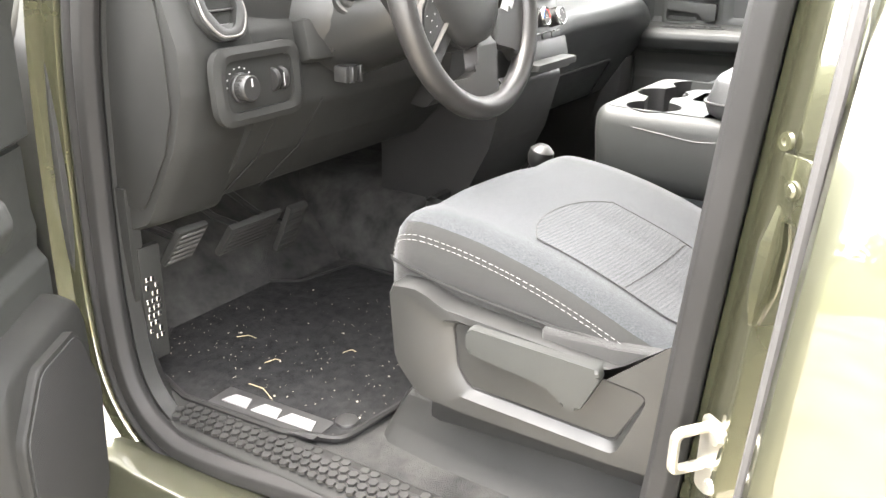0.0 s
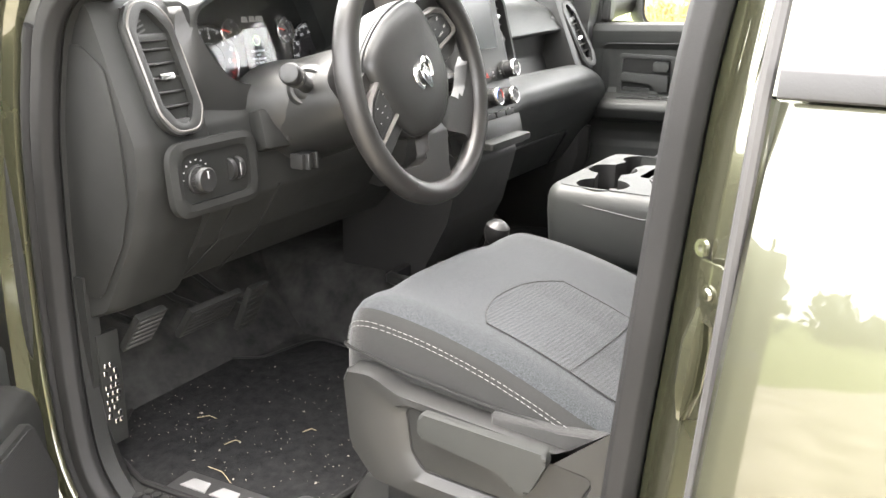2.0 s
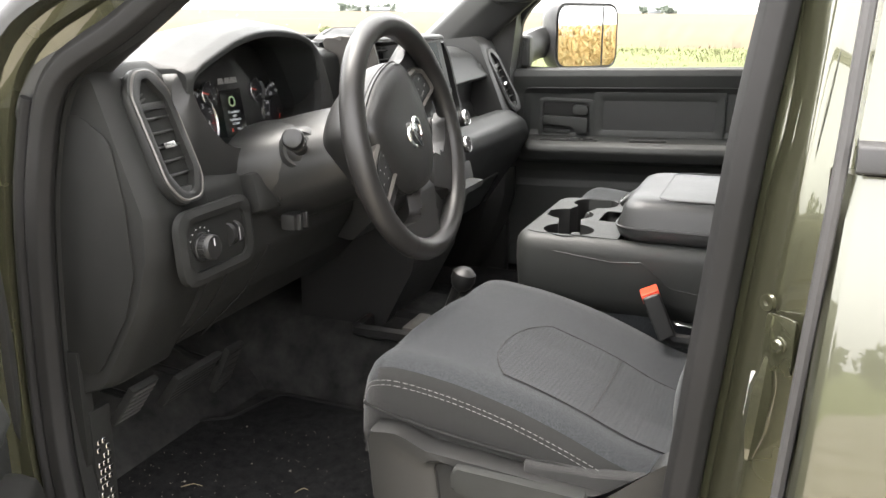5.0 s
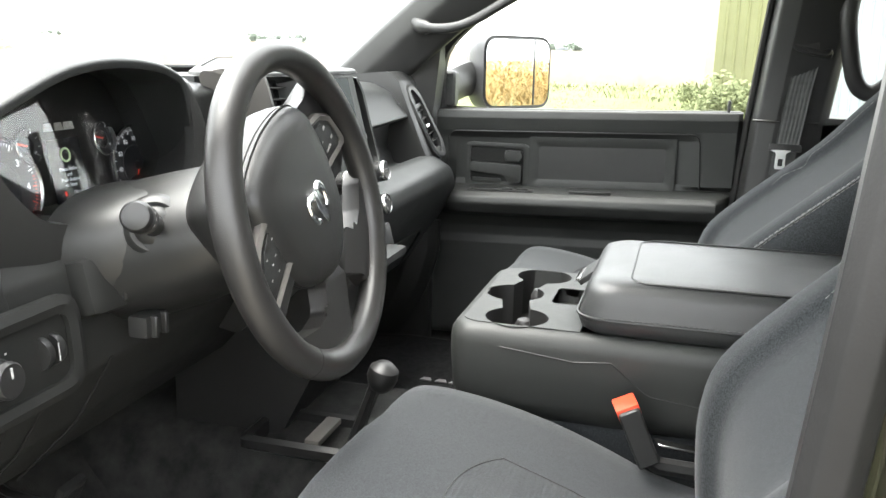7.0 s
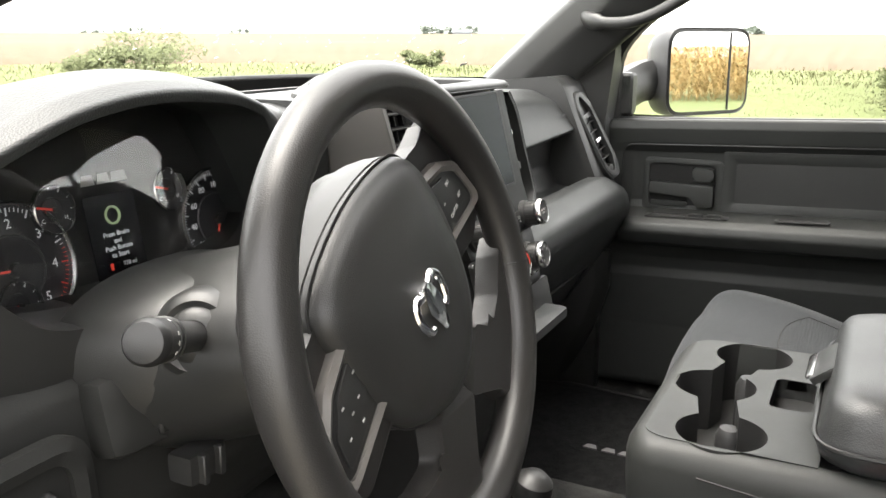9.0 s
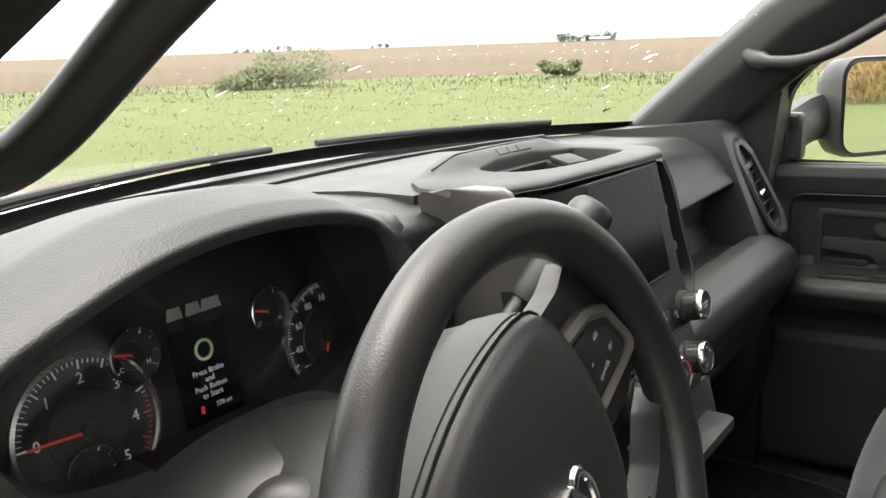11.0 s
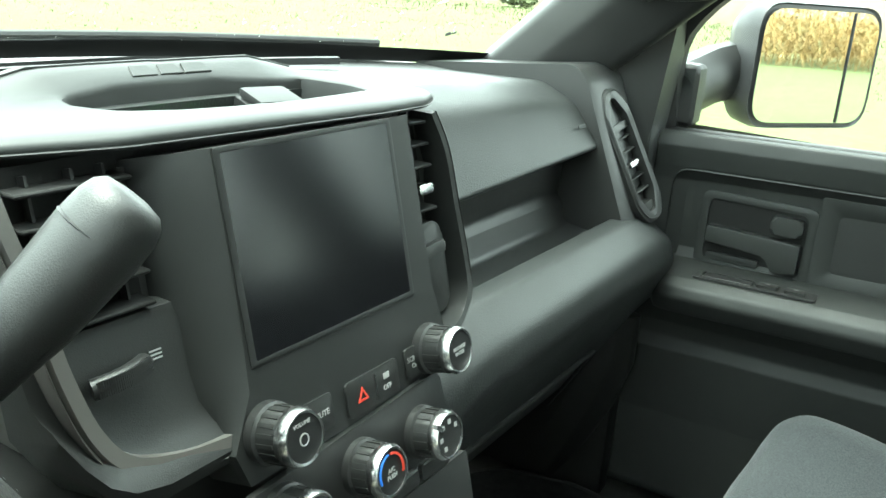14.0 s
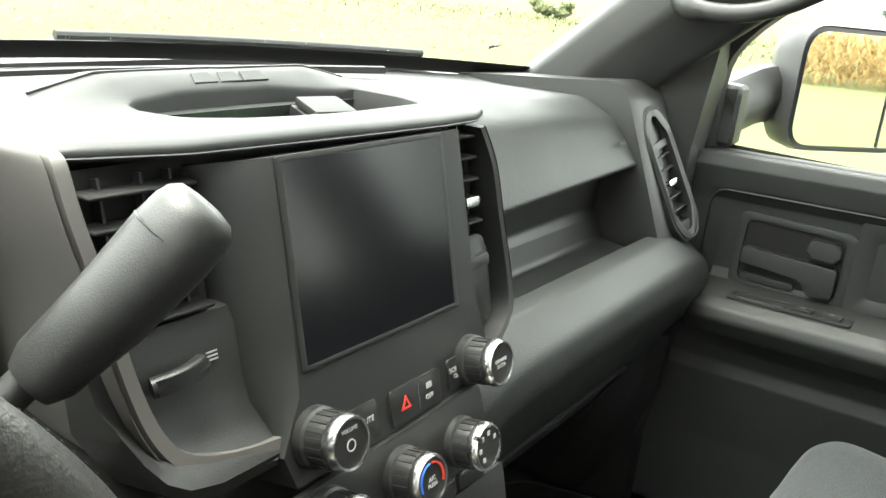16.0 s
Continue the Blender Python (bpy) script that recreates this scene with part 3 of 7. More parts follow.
# back wall, far side behind the front door, low sides: they close the cab
part("back_wall", box(-0.8, 0.8, -1.80, -1.74, 0.8, 1.45, 0.01), M_PLAST, shell)
for s in (1, -1):
    part("c_pillar", box(min(s * 0.6, s * 0.78), max(s * 0.6, s * 0.78), -1.80, -1.74, 1.45, 1.83, 0.01), M_PLAST, shell)
part("back_glass", box(-0.6, 0.6, -1.775, -1.77, 1.45, 1.86), M_TINT, shell, "tinted rear window").visible_shadow = False
for s in (1, -1):
    part("toe_side", box(min(s * 0.79, s * 0.83), max(s * 0.79, s * 0.83), 0.085 if s > 0 else 0.27, 0.66, 0.79, 1.48, 0.01), M_PLAST, shell, "black plastic footwell side")
part("firewall", box(-0.83, 0.83, 0.62, 0.66, 1.2, 1.5), M_DARK, shell)
part("rear_side", box(0.80, 0.86, -1.76, -0.76, 0.8, 1.46, 0.01), M_PANEL, shell)

tagged(part("floor", across([(-1.78, 0.80), (-1.78, 0.835), (0.30, 0.835), (0.52, 1.02), (0.60, 1.3), (0.64, 1.3), (0.56, 0.95), (0.35, 0.79)], [-0.79, -0.4, 0, 0.4, 0.92]), M_CARPET), "black carpeted cab floor and toe board", "floor", kind="structure")
hump = [V(-0.2, 0, 0.83), V(-0.17, 0, 0.93), V(-0.1, 0, 0.985), V(0.1, 0, 0.985), V(0.17, 0, 0.93), V(0.2, 0, 0.83)]
part("tunnel", loft([[p + V(0, y, 0) for p in spline(hump, 4)] for y in (-0.3, -0.05, 0.15, 0.5)]), M_CARPET, shell, "black carpeted transmission tunnel")

# sill with tread plate
sill = [V(-0.755, 0, 0.838), V(-0.775, 0, 0.842), V(-0.81, 0, 0.836), V(-0.825, 0, 0.826), V(-0.825, 0, 0.80), V(-0.80, 0, 0.78), V(-0.755, 0, 0.80)]
part("sill_plate", loft([[p + V(0, y, 0) for p in rounded(sill, 0.008, 3, True)] for y in (-0.60, -0.2, 0.12, 0.17)]), M_MATTE, shell, "black plastic sill tread plate")
bm = bmesh.new()
for k in range(40):
    for j in range(4):
        cx, cy = -0.812 + 0.0135 * j, -0.42 + 0.0155 * k + (0.00775 if j % 2 else 0)
        if -0.42 <= cy <= 0.12 and (j != 3 or k % 3):
            bm.faces.new([bm.verts.new((cx + 0.0068 * math.cos(radians(60 * q)), cy + 0.0068 * math.sin(radians(60 * q)), 0.8432 - 0.11 * max(0, -0.79 - cx))) for q in range(6)])
geo = bmesh.ops.extrude_face_region(bm, geom=bm.faces[:])
bmesh.ops.translate(bm, verts=[g for g in geo["geom"] if isinstance(g, bmesh.types.BMVert)], vec=(0, 0, -0.004))
part("tread_pattern", bm, surface("worn_tread_plastic", (0.008, 0.008, 0.0078), (0.018, 0.0175, 0.017), 0.5, blotch=14, grain=900, relief=0.2), shell, "worn hexagon tread pattern", smooth=False)
rocker = [V(-0.86, 0, 0.80), V(-0.90, 0, 0.795), V(-0.935, 0, 0.76), V(-0.94, 0, 0.62), V(-0.90, 0, 0.5), V(-0.80, 0, 0.5), V(-0.80, 0, 0.79)]
part("rocker", loft([[p + V(0, y, 0) for p in rounded(rocker, 0.02, 4, True)] for y in (-1.75, -0.3, 0.3)]), M_PAINT, shell)
kick = [V(-0.785, 0.20, 0), V(-0.785, 0.30, 0), V(-0.775, 0.42, 0), V(-0.75, 0.42, 0), V(-0.755, 0.30, 0), V(-0.765, 0.20, 0)]
part("kick_panel", loft([[V(p.x, p.y + 0.1 * max(0, 1 - (z - 0.82) / 0.1), z) for p in kick] for z in (0.835, 0.9, 1.0, 1.15)]), M_MATTE, shell, "black plastic kick panel")

bm = bmesh.new()
for k in range(9):
    for j in range(3):
        if (k * 7 + j * 5) % 6:
            box(-0.001, 0.001, -0.0033, 0.0033, -0.004, 0.004, 0.0008, 1, m=pose(-0.757 + 0.0085 * (j - 1) - 0.002 * (k % 2), 0.1965, 0.918 + 0.0115 * k, 0, 0, 90), bm=bm)
part("kick_plate", box(-0.776, -0.738, 0.197, 0.21, 0.88, 1.06, 0.004), M_MATTE, shell)
part("kick_vent", bm, M_DULLCHROME, shell, "worn silvery dotted vent patch", smooth=False)

# outer cab side: hinge post, fender and hood
fender = [V(-0.90, 0, 1.38), V(-0.94, 0, 1.30), V(-0.96, 0, 1.1), V(-0.95, 0, 0.8), V(-0.92, 0, 0.6), V(-0.88, 0, 0.6), V(-0.88, 0, 1.38)]
for s in (1, -1):
    part("fender", loft([[V(s * p.x, y, p.z - (0.075 * max(0, y - 0.75) + 0.012 * max(0, y - 0.75) ** 2 + 0.35 * max(0, y - 2.45) ** 2 + 0.03) * (1 if p.z > 1.0 else 0)) for p in fender] for y in (0.33, 0.8, 1.4, 2.0, 2.45, 2.6)]), M_PAINT, shell)


def hood_line(y):
    z = 1.485 - 0.075 * (y - 0.75) - 0.012 * (y - 0.75) ** 2 - (0.35 * (y - 2.45) ** 2 if y > 2.45 else 0)
    h = [V(x, y, z - 0.055 * abs(x / 0.95) ** 4 - (0.012 if 0.35 < abs(x) < 0.6 else 0.0) * (1 if y < 1.7 else 0)) for x in (-1.0, -0.92, -0.8, -0.66, -0.5, -0.3, 0, 0.3, 0.5, 0.66, 0.8, 0.92, 1.0)]
    return h + [p - V(0, 0, 0.03) for p in h[::-1]]


hood = thing("hood", (0, 1.3, 1.4), "glossy olive green hood seen through the windshield", "hood")
part("panel", loft([hood_line(y) for y in (0.72, 0.9, 1.1, 1.35, 1.6, 1.9, 2.2, 2.45, 2.6, 2.7)]), M_PAINT, hood)


def ws_base(x):
    return V(x, 0.60 - 0.20 * (x / 0.7) ** 2, 1.512 - 0.01 * (x / 0.7) ** 2)


def ws_top(x):
    return V(x * 0.86, -0.20 - 0.06 * (x / 0.7) ** 2, 1.90 - 0.05 * (x / 0.7) ** 2)


wsx = [-0.76 + 1.52 * k / 24 for k in range(25)]
bm = loft([[ws_base(x).lerp(ws_top(x), t) + V(0, 0.02, 0.025) * math.sin(math.pi * t) for x in wsx] for t in (0, 0.2, 0.4, 0.6, 0.8, 1)], closed=False)
windshield = part("windshield", bm, M_GLASS)
windshield.visible_shadow = False
tagged(windshield, "clear windshield with dried insect and rain specks", "windshield")

# specks and streaks on the glass
def speck_material():
    m, nt, b = node_mat("dried_specks")
    tr, mix = nt.nodes.new("ShaderNodeBsdfTranslucent"), nt.nodes.new("ShaderNodeMixShader")
    tr.inputs[0].default_value = (0.9, 0.9, 0.86, 1)
    b.inputs["Base Color"].default_value = (0.8, 0.8, 0.77, 1)
    mix.inputs[0].default_value = 0.7
    nt.links.new(b.outputs[0], mix.inputs[1])
    nt.links.new(tr.outputs[0], mix.inputs[2])
    nt.links.new(mix.outputs[0], nt.nodes["Material Output"].inputs[0])
    return m


bm = bmesh.new()
sr = random.Random(9)
for k in range(900):
    x, t = sr.uniform(-0.62, 0.7), sr.uniform(0.03, 0.9)
    c = ws_base(x).lerp(ws_top(x), t) + V(0, 0.02, 0.025) * math.sin(math.pi * t) + V(0, -0.0015, -0.001)
    up = (ws_top(x) - ws_base(x)).normalized()
    kind = sr.random()
    if kind < 0.68:
        r = sr.uniform(0.0005, 0.0013)
        l, w = r, r * sr.uniform(0.6, 1.0)
    elif kind < 0.97:
        l, w = sr.uniform(0.003, 0.009), sr.uniform(0.0005, 0.0011)
    else:
        l, w = sr.uniform(0.014, 0.032), sr.uniform(0.0014, 0.003)
    a = (up + V(1, 0, 0) * sr.uniform(0.4, 0.8)).normalized() * l * 0.5
    b = up.cross(V(0, -1, 0.8)).normalized() * w
    ragged = [sr.uniform(0.5, 1.2) for _ in range(6)]
    bm.faces.new([bm.verts.new(c + v) for v in (-a, b * ragged[0] - a * 0.4, b * ragged[1] + a * 0.35, a * 0.8 + b * 0.3 * ragged[2], a, a * 0.3 - b * ragged[3], -a * 0.5 - b * ragged[4])])
part("dried_specks", bm, speck_material(), windshield, smooth=False)["kind"] = "stuff"

# black edge band along the foot of the glass
part("frit_band", loft([[ws_base(x).lerp(ws_top(x), t) + V(0, 0.02, 0.025) * math.sin(math.pi * t) + V(0, -0.003, -0.002) for x in wsx] for t in (0, 0.025, 0.05)], closed=False), M_DARK, windshield, "black edge band")

# cowl, wipers
cowl_rows = [[ws_base(x) + V(0, dy, dz) for dy, dz in ((0.0, -0.012), (0.06, -0.03), (0.14, -0.05), (0.16, -0.09), (0.0, -0.09))] for x in wsx]
part("cowl", loft(cowl_rows), M_RUBBER, shell, "black plastic windshield cowl")
for s0, s1, lift in ((-0.62, 0.05, 0.0), (-0.02, 0.62, 0.0)):
    wiper = thing("windshield_wiper", ws_base(s0) + V(0, 0.05, 0), "black windshield wiper resting on the cowl", "wiper", "windshield wipers")
    arm = [ws_base(s0 + (s1 - s0) * k / 8) + V(0, 0.045 - 0.03 * k / 8, 0.004 + 0.018 * k / 8) for k in range(9)]
    part("arm", tube(arm, [0.014] + [0.007] * 8, 8, flat=0.6, up=(0, 0, 1)), M_RUBBER, wiper)
    blade = [ws_base(s0 + (s1 - s0) * (0.25 + 0.75 * k / 8)) + V(0, 0.005, 0.022) for k in range(9)]
    part("blade", tube(blade, 0.0055, 8, up=(0, 0, 1)), M_RUBBER, wiper)

# A pillars with grab handles
for s in (1, -1):
    rows = []
    for y, z, x in ((0.42, 1.43, 0.80), (0.34, 1.53, 0.785), (0.20, 1.645, 0.755), (0.08, 1.74, 0.73), (-0.08, 1.83, 0.70), (-0.25, 1.885, 0.665), (-0.5, 1.90, 0.65)):
        hgt = 0.115 if z > 1.5 else 0.13
        sec = [V(x - 0.05, y + 0.0, z - 0.022), V(x - 0.058, y - 0.05, z - 0.05), V(x - 0.02, y - 0.085, z - hgt), V(x + 0.04, y - 0.07, z - hgt + 0.01), V(x + 0.05, y + 0.01, z - 0.03), V(x, y + 0.02, z - 0.006)]
        rows.append([V(s * p.x, p.y, p.z) for p in rounded(sec, 0.022, 4, True)])
    part("a_pillar", loft(rows), M_PLAST, shell, "charcoal plastic A pillar trim")
    grip = spline([(s * 0.71, 0.115, 1.645), (s * 0.68, 0.085, 1.632), (s * 0.66, 0.02, 1.63), (s * 0.66, -0.035, 1.646), (s * 0.66, -0.10, 1.683), (s * 0.66, -0.17, 1.725), (s * 0.68, -0.23, 1.775)], 6)
    part("grab_handle", tube(grip, [0.014] * 8 + [0.0095] * (len(grip) - 8), 12, flat=1.2, up=(0, 0.5, 1)), M_PLAST, shell, "charcoal A pillar grab handle")
    # lower foot of the pillar, beside the dash
    if s < 0:
        continue
    rows = [[V(s * x, y, z) for x, y in ((0.75, y0 + 0.1), (0.79, y0), (0.84, y0 - 0.004), (0.86, y0 + 0.12))] for z, y0 in ((1.36, 0.10), (1.45, 0.085), (1.55, 0.075), (1.60, 0.07))]
    part("pillar_foot", loft(rows), M_PLAST, shell)

# B pillars
def pillar_rows(s, sec, seg=3, rad=0.014):
    rows = []
    for z in (0.8, 1.1, 1.3, 1.45, 1.6, 1.75, 1.88):
        dy, dx = -0.075 * (z - 1.3), -0.28 * max(0, z - 1.48)
        rows.append([V(s * (p.x + dx), p.y + dy, z) for p in rounded(sec, rad, seg, True)])
    return rows


part("b_pillar", loft(pillar_rows(-1, [V(0.80, -0.625), V(0.855, -0.655), V(0.865, -0.70), V(0.85, -0.76), V(0.78, -0.775), V(0.765, -0.72), V(0.77, -0.635)])), M_INPAINT, shell, "glossy olive painted B pillar")
part("b_pillar", loft(pillar_rows(1, [V(0.835, -0.650), V(0.87, -0.665), V(0.87, -0.72), V(0.85, -0.80), V(0.81, -0.815), V(0.792, -0.79), V(0.786, -0.70), V(0.80, -0.662)])), M_PLAST, shell, "charcoal plastic B pillar trim")
part("pillar_seal", tube([V(0.842 - 0.28 * max(0, z - 1.48), -0.646 - 0.075 * (z - 1.3), z) for z in (0.85, 1.1, 1.3, 1.45, 1.6, 1.75, 1.86)], 0.010, 8, up=(0, 1, 0)), M_SEAL, shell, "black rubber pillar seal")
seam_z = 1.447
part("trim_seam", tube([V(0.802, -0.664, seam_z), V(0.786, -0.70, seam_z), V(0.79, -0.80, seam_z)], 0.003, 5), M_DARK, shell)
# quarter behind the passenger: loop handle, rear side window
part("rear_quarter", box(0.80, 0.85, -1.74, -0.80, 1.40, 1.455, 0.01), M_PLAST, shell)
loop_pts = spline([V(0.745, -0.835, 1.74), V(0.735, -0.825, 1.68), V(0.738, -0.838, 1.60), V(0.745, -0.86, 1.535), V(0.745, -0.895, 1.52), V(0.742, -0.93, 1.56), V(0.735, -0.925, 1.66), V(0.735, -0.905, 1.73)], 5)
part("loop_handle", tube(loop_pts, 0.018, 10, flat=0.8, up=(1, 0, 0)), M_DARK, shell, "black moulded loop grab handle")
rear_glass = part("rear_side_glass", loft([[V(0.862 - 0.28 * max(0, z - 1.48), y, z) for z in (1.45, 1.55, 1.7, 1.85)] for y in (-0.82, -1.2, -1.72)], closed=False), M_GLASS, shell)
rear_glass.visible_shadow = False
part("pale_tag", slab(oblong(0.008, 0.046, 0.0035), 0.001, m=facing((-0.842, -0.645, 1.265), (-0.7, 0.7, 0.1))), plain("pale_sticker", (0.4, 0.4, 0.39), 0.5), shell, "pale sticker on the pillar")
squiggle = [(0.0, 0.0), (0.004, 0.006), (0.009, 0.004), (0.006, -0.003), (0.010, -0.006), (0.016, 0.003), (0.020, 0.008), (0.018, 0.001), (0.024, 0.002)]
foot, head = ws_base(0.655), ws_top(0.655)
rise = (head - foot).normalized()
part("glass_mark", tube(spline([foot.lerp(head, 0.115) + V(u, 0.004, 0.004) + rise * v for u, v in squiggle], 4), 0.0009, 5), M_DARK, windshield, "small dark marker scribble")

# ---- rear door on the driver's side, shut ----
rear_door = thing("rear_door", (-0.92, -1.2, 0.9), "shut olive green metallic rear cab door with black belt moulding", "truck door")
skin = spline([(-0.893, 1.478), (-0.907, 1.42), (-0.921, 1.35), (-0.936, 1.26), (-0.948, 1.15), (-0.955, 1.03), (-0.955, 0.9), (-0.94, 0.75), (-0.91, 0.56)], 3)
rows = []
for y, inset in ((-0.688, 0.03), (-0.6855, 0.012), (-0.69, 0.004), (-0.70, 0.0), (-1.0, -0.004), (-1.4, -0.004), (-1.78, 0.0)):
    lean = [0.055 * (z - 1.3) for _, z in skin]
    rows.append([V(x + inset, y - l, z) for (x, z), l in zip(skin, lean)] + [V(-0.86, y, 0.56), V(-0.86, y, 1.478)])
part("skin", loft(rows), M_PAINT, rear_door)
part("belt_moulding", loft([[V(x, y, z) for x, z in rounded([(-0.893, 1.484), (-0.912, 1.481), (-0.908, 1.502), (-0.888, 1.508)], 0.004, 3, True)] for y in (-0.70, -1.2, -1.78)]), M_RUBBER, rear_door, "black belt moulding")
part("window_pane", loft([[V(-0.888, y, 1.50), V(-0.86, y - 0.0, 1.62), V(-0.82, y - 0.02, 1.78), V(-0.816, y - 0.02, 1.78), V(-0.856, y, 1.62), V(-0.884, y, 1.50)] for y in (-0.785, -1.2, -1.75)]), M_TINT, rear_door, "dark tinted window glass")
part("window_post", loft([[V(-0.898 + 0.25 * (z - 1.5) * 0.9, y - 0.06 * (z - 1.5), z) for y in (-0.70, -0.783)] + [V(-0.86 + 0.25 * (z - 1.5) * 0.9, y - 0.06 * (z - 1.5), z) for y in (-0.783, -0.70)] for z in (1.50, 1.6, 1.7, 1.8, 1.86)]), M_PAINT, rear_door)
edge = [V(-0.885 + 0.25 * max(0, z - 1.5), -0.681 - 0.055 * (z - 1.3), z) for z in (0.58, 0.8, 1.0, 1.2, 1.4, 1.48, 1.6, 1.75, 1.85)]
part("edge_seal", tube([p + V(-0.016, 0.001, 0) for p in edge], 0.0055, 8, up=(0, 1, 0)), M_EDGE, rear_door, "black rubber edge seal")

# fittings on the painted B pillar
part("hole_boss", lathe([(0.0, 0.001), (0.003, 0.001), (0.003, 0.003), (0.007, 0.003), (0.008, 0)], facing((-0.852, -0.651, 1.357), (-0.75, 0.6, 0.05))), M_INPAINT, shell)
st = facing((-0.842, -0.632, 1.07), (-0.8, 0.6, 0))
latch_striker = thing("door_striker", (-0.84, -0.63, 1.07), "bare zinc door striker loop bolted to the pillar", "striker")
part("plate", slab(oblong(0.034, 0.075, 0.006), 0.004, 0.001, m=st), M_METAL, latch_striker)
part("loop", tube(rounded([st @ V(-0.011, 0.026, 0), st @ V(-0.011, 0.026, 0.035), st @ V(-0.011, -0.012, 0.035), st @ V(-0.011, -0.012, 0)], 0.008, 4), 0.005, 8), M_METAL, latch_striker)
for k in (-1, 1):
    part("bolt", lathe([(0.0, 0.007), (0.006, 0.006), (0.008, 0.003), (0.008, 0)], st @ Matrix.Translation((0.006, 0.025 * k, 0.003)), 8), M_METAL, latch_striker)
slot = [V(-0.857, -0.655 - 0.075 * (z - 1.3), z) for z in (1.21, 1.24, 1.28, 1.31)]
part("pressed_slot", tube(slot, [0.004, 0.011, 0.011, 0.004], 8), M_INPAINT, shell)
bracket = thing("latch_bracket", (-0.865, -0.672, 1.33), "small zinc hinge bracket on the pillar", "bracket")
part("plate", slab(oblong(0.03, 0.05, 0.004), 0.003, 0.001, m=facing((-0.864, -0.664, 1.325), (-0.75, 0.6, 0))), M_INPAINT, bracket)
part("bolt", lathe([(0, 0.0055), (0.004, 0.005), (0.0055, 0.003), (0.0075, 0.0025), (0.0075, 0)], facing((-0.866, -0.663, 1.325), (-0.75, 0.6, 0)), 12), M_INPAINT, bracket)

# ---- front doors ----
def door_sections(s):
    """Inner face of the door trim: (x, z) from the belt down."""
    d = 0.024 if s > 0 else 0.0
    return rounded([(0.885, 1.442), (0.832, 1.444), (0.826, 1.425), (0.832, 1.395), (0.852, 1.375), (0.856, 1.27), (0.848, 1.255),
                    (0.80 - d, 1.252 - d * 0.2), (0.782 - d, 1.243 - d * 0.2), (0.776 - d, 1.222), (0.788 - d * 0.8, 1.195), (0.828, 1.18), (0.842, 1.15), (0.845, 1.125), (0.834, 1.108), (0.834, 1.0), (0.82, 0.86), (0.885, 0.85)],
                   [0, 0.008, 0.01, 0.01, 0.008, 0.006, 0.006, 0.01, 0.012, 0.012, 0.012, 0.012, 0.01, 0.012, 0.012, 0.02, 0.02, 0], 4)


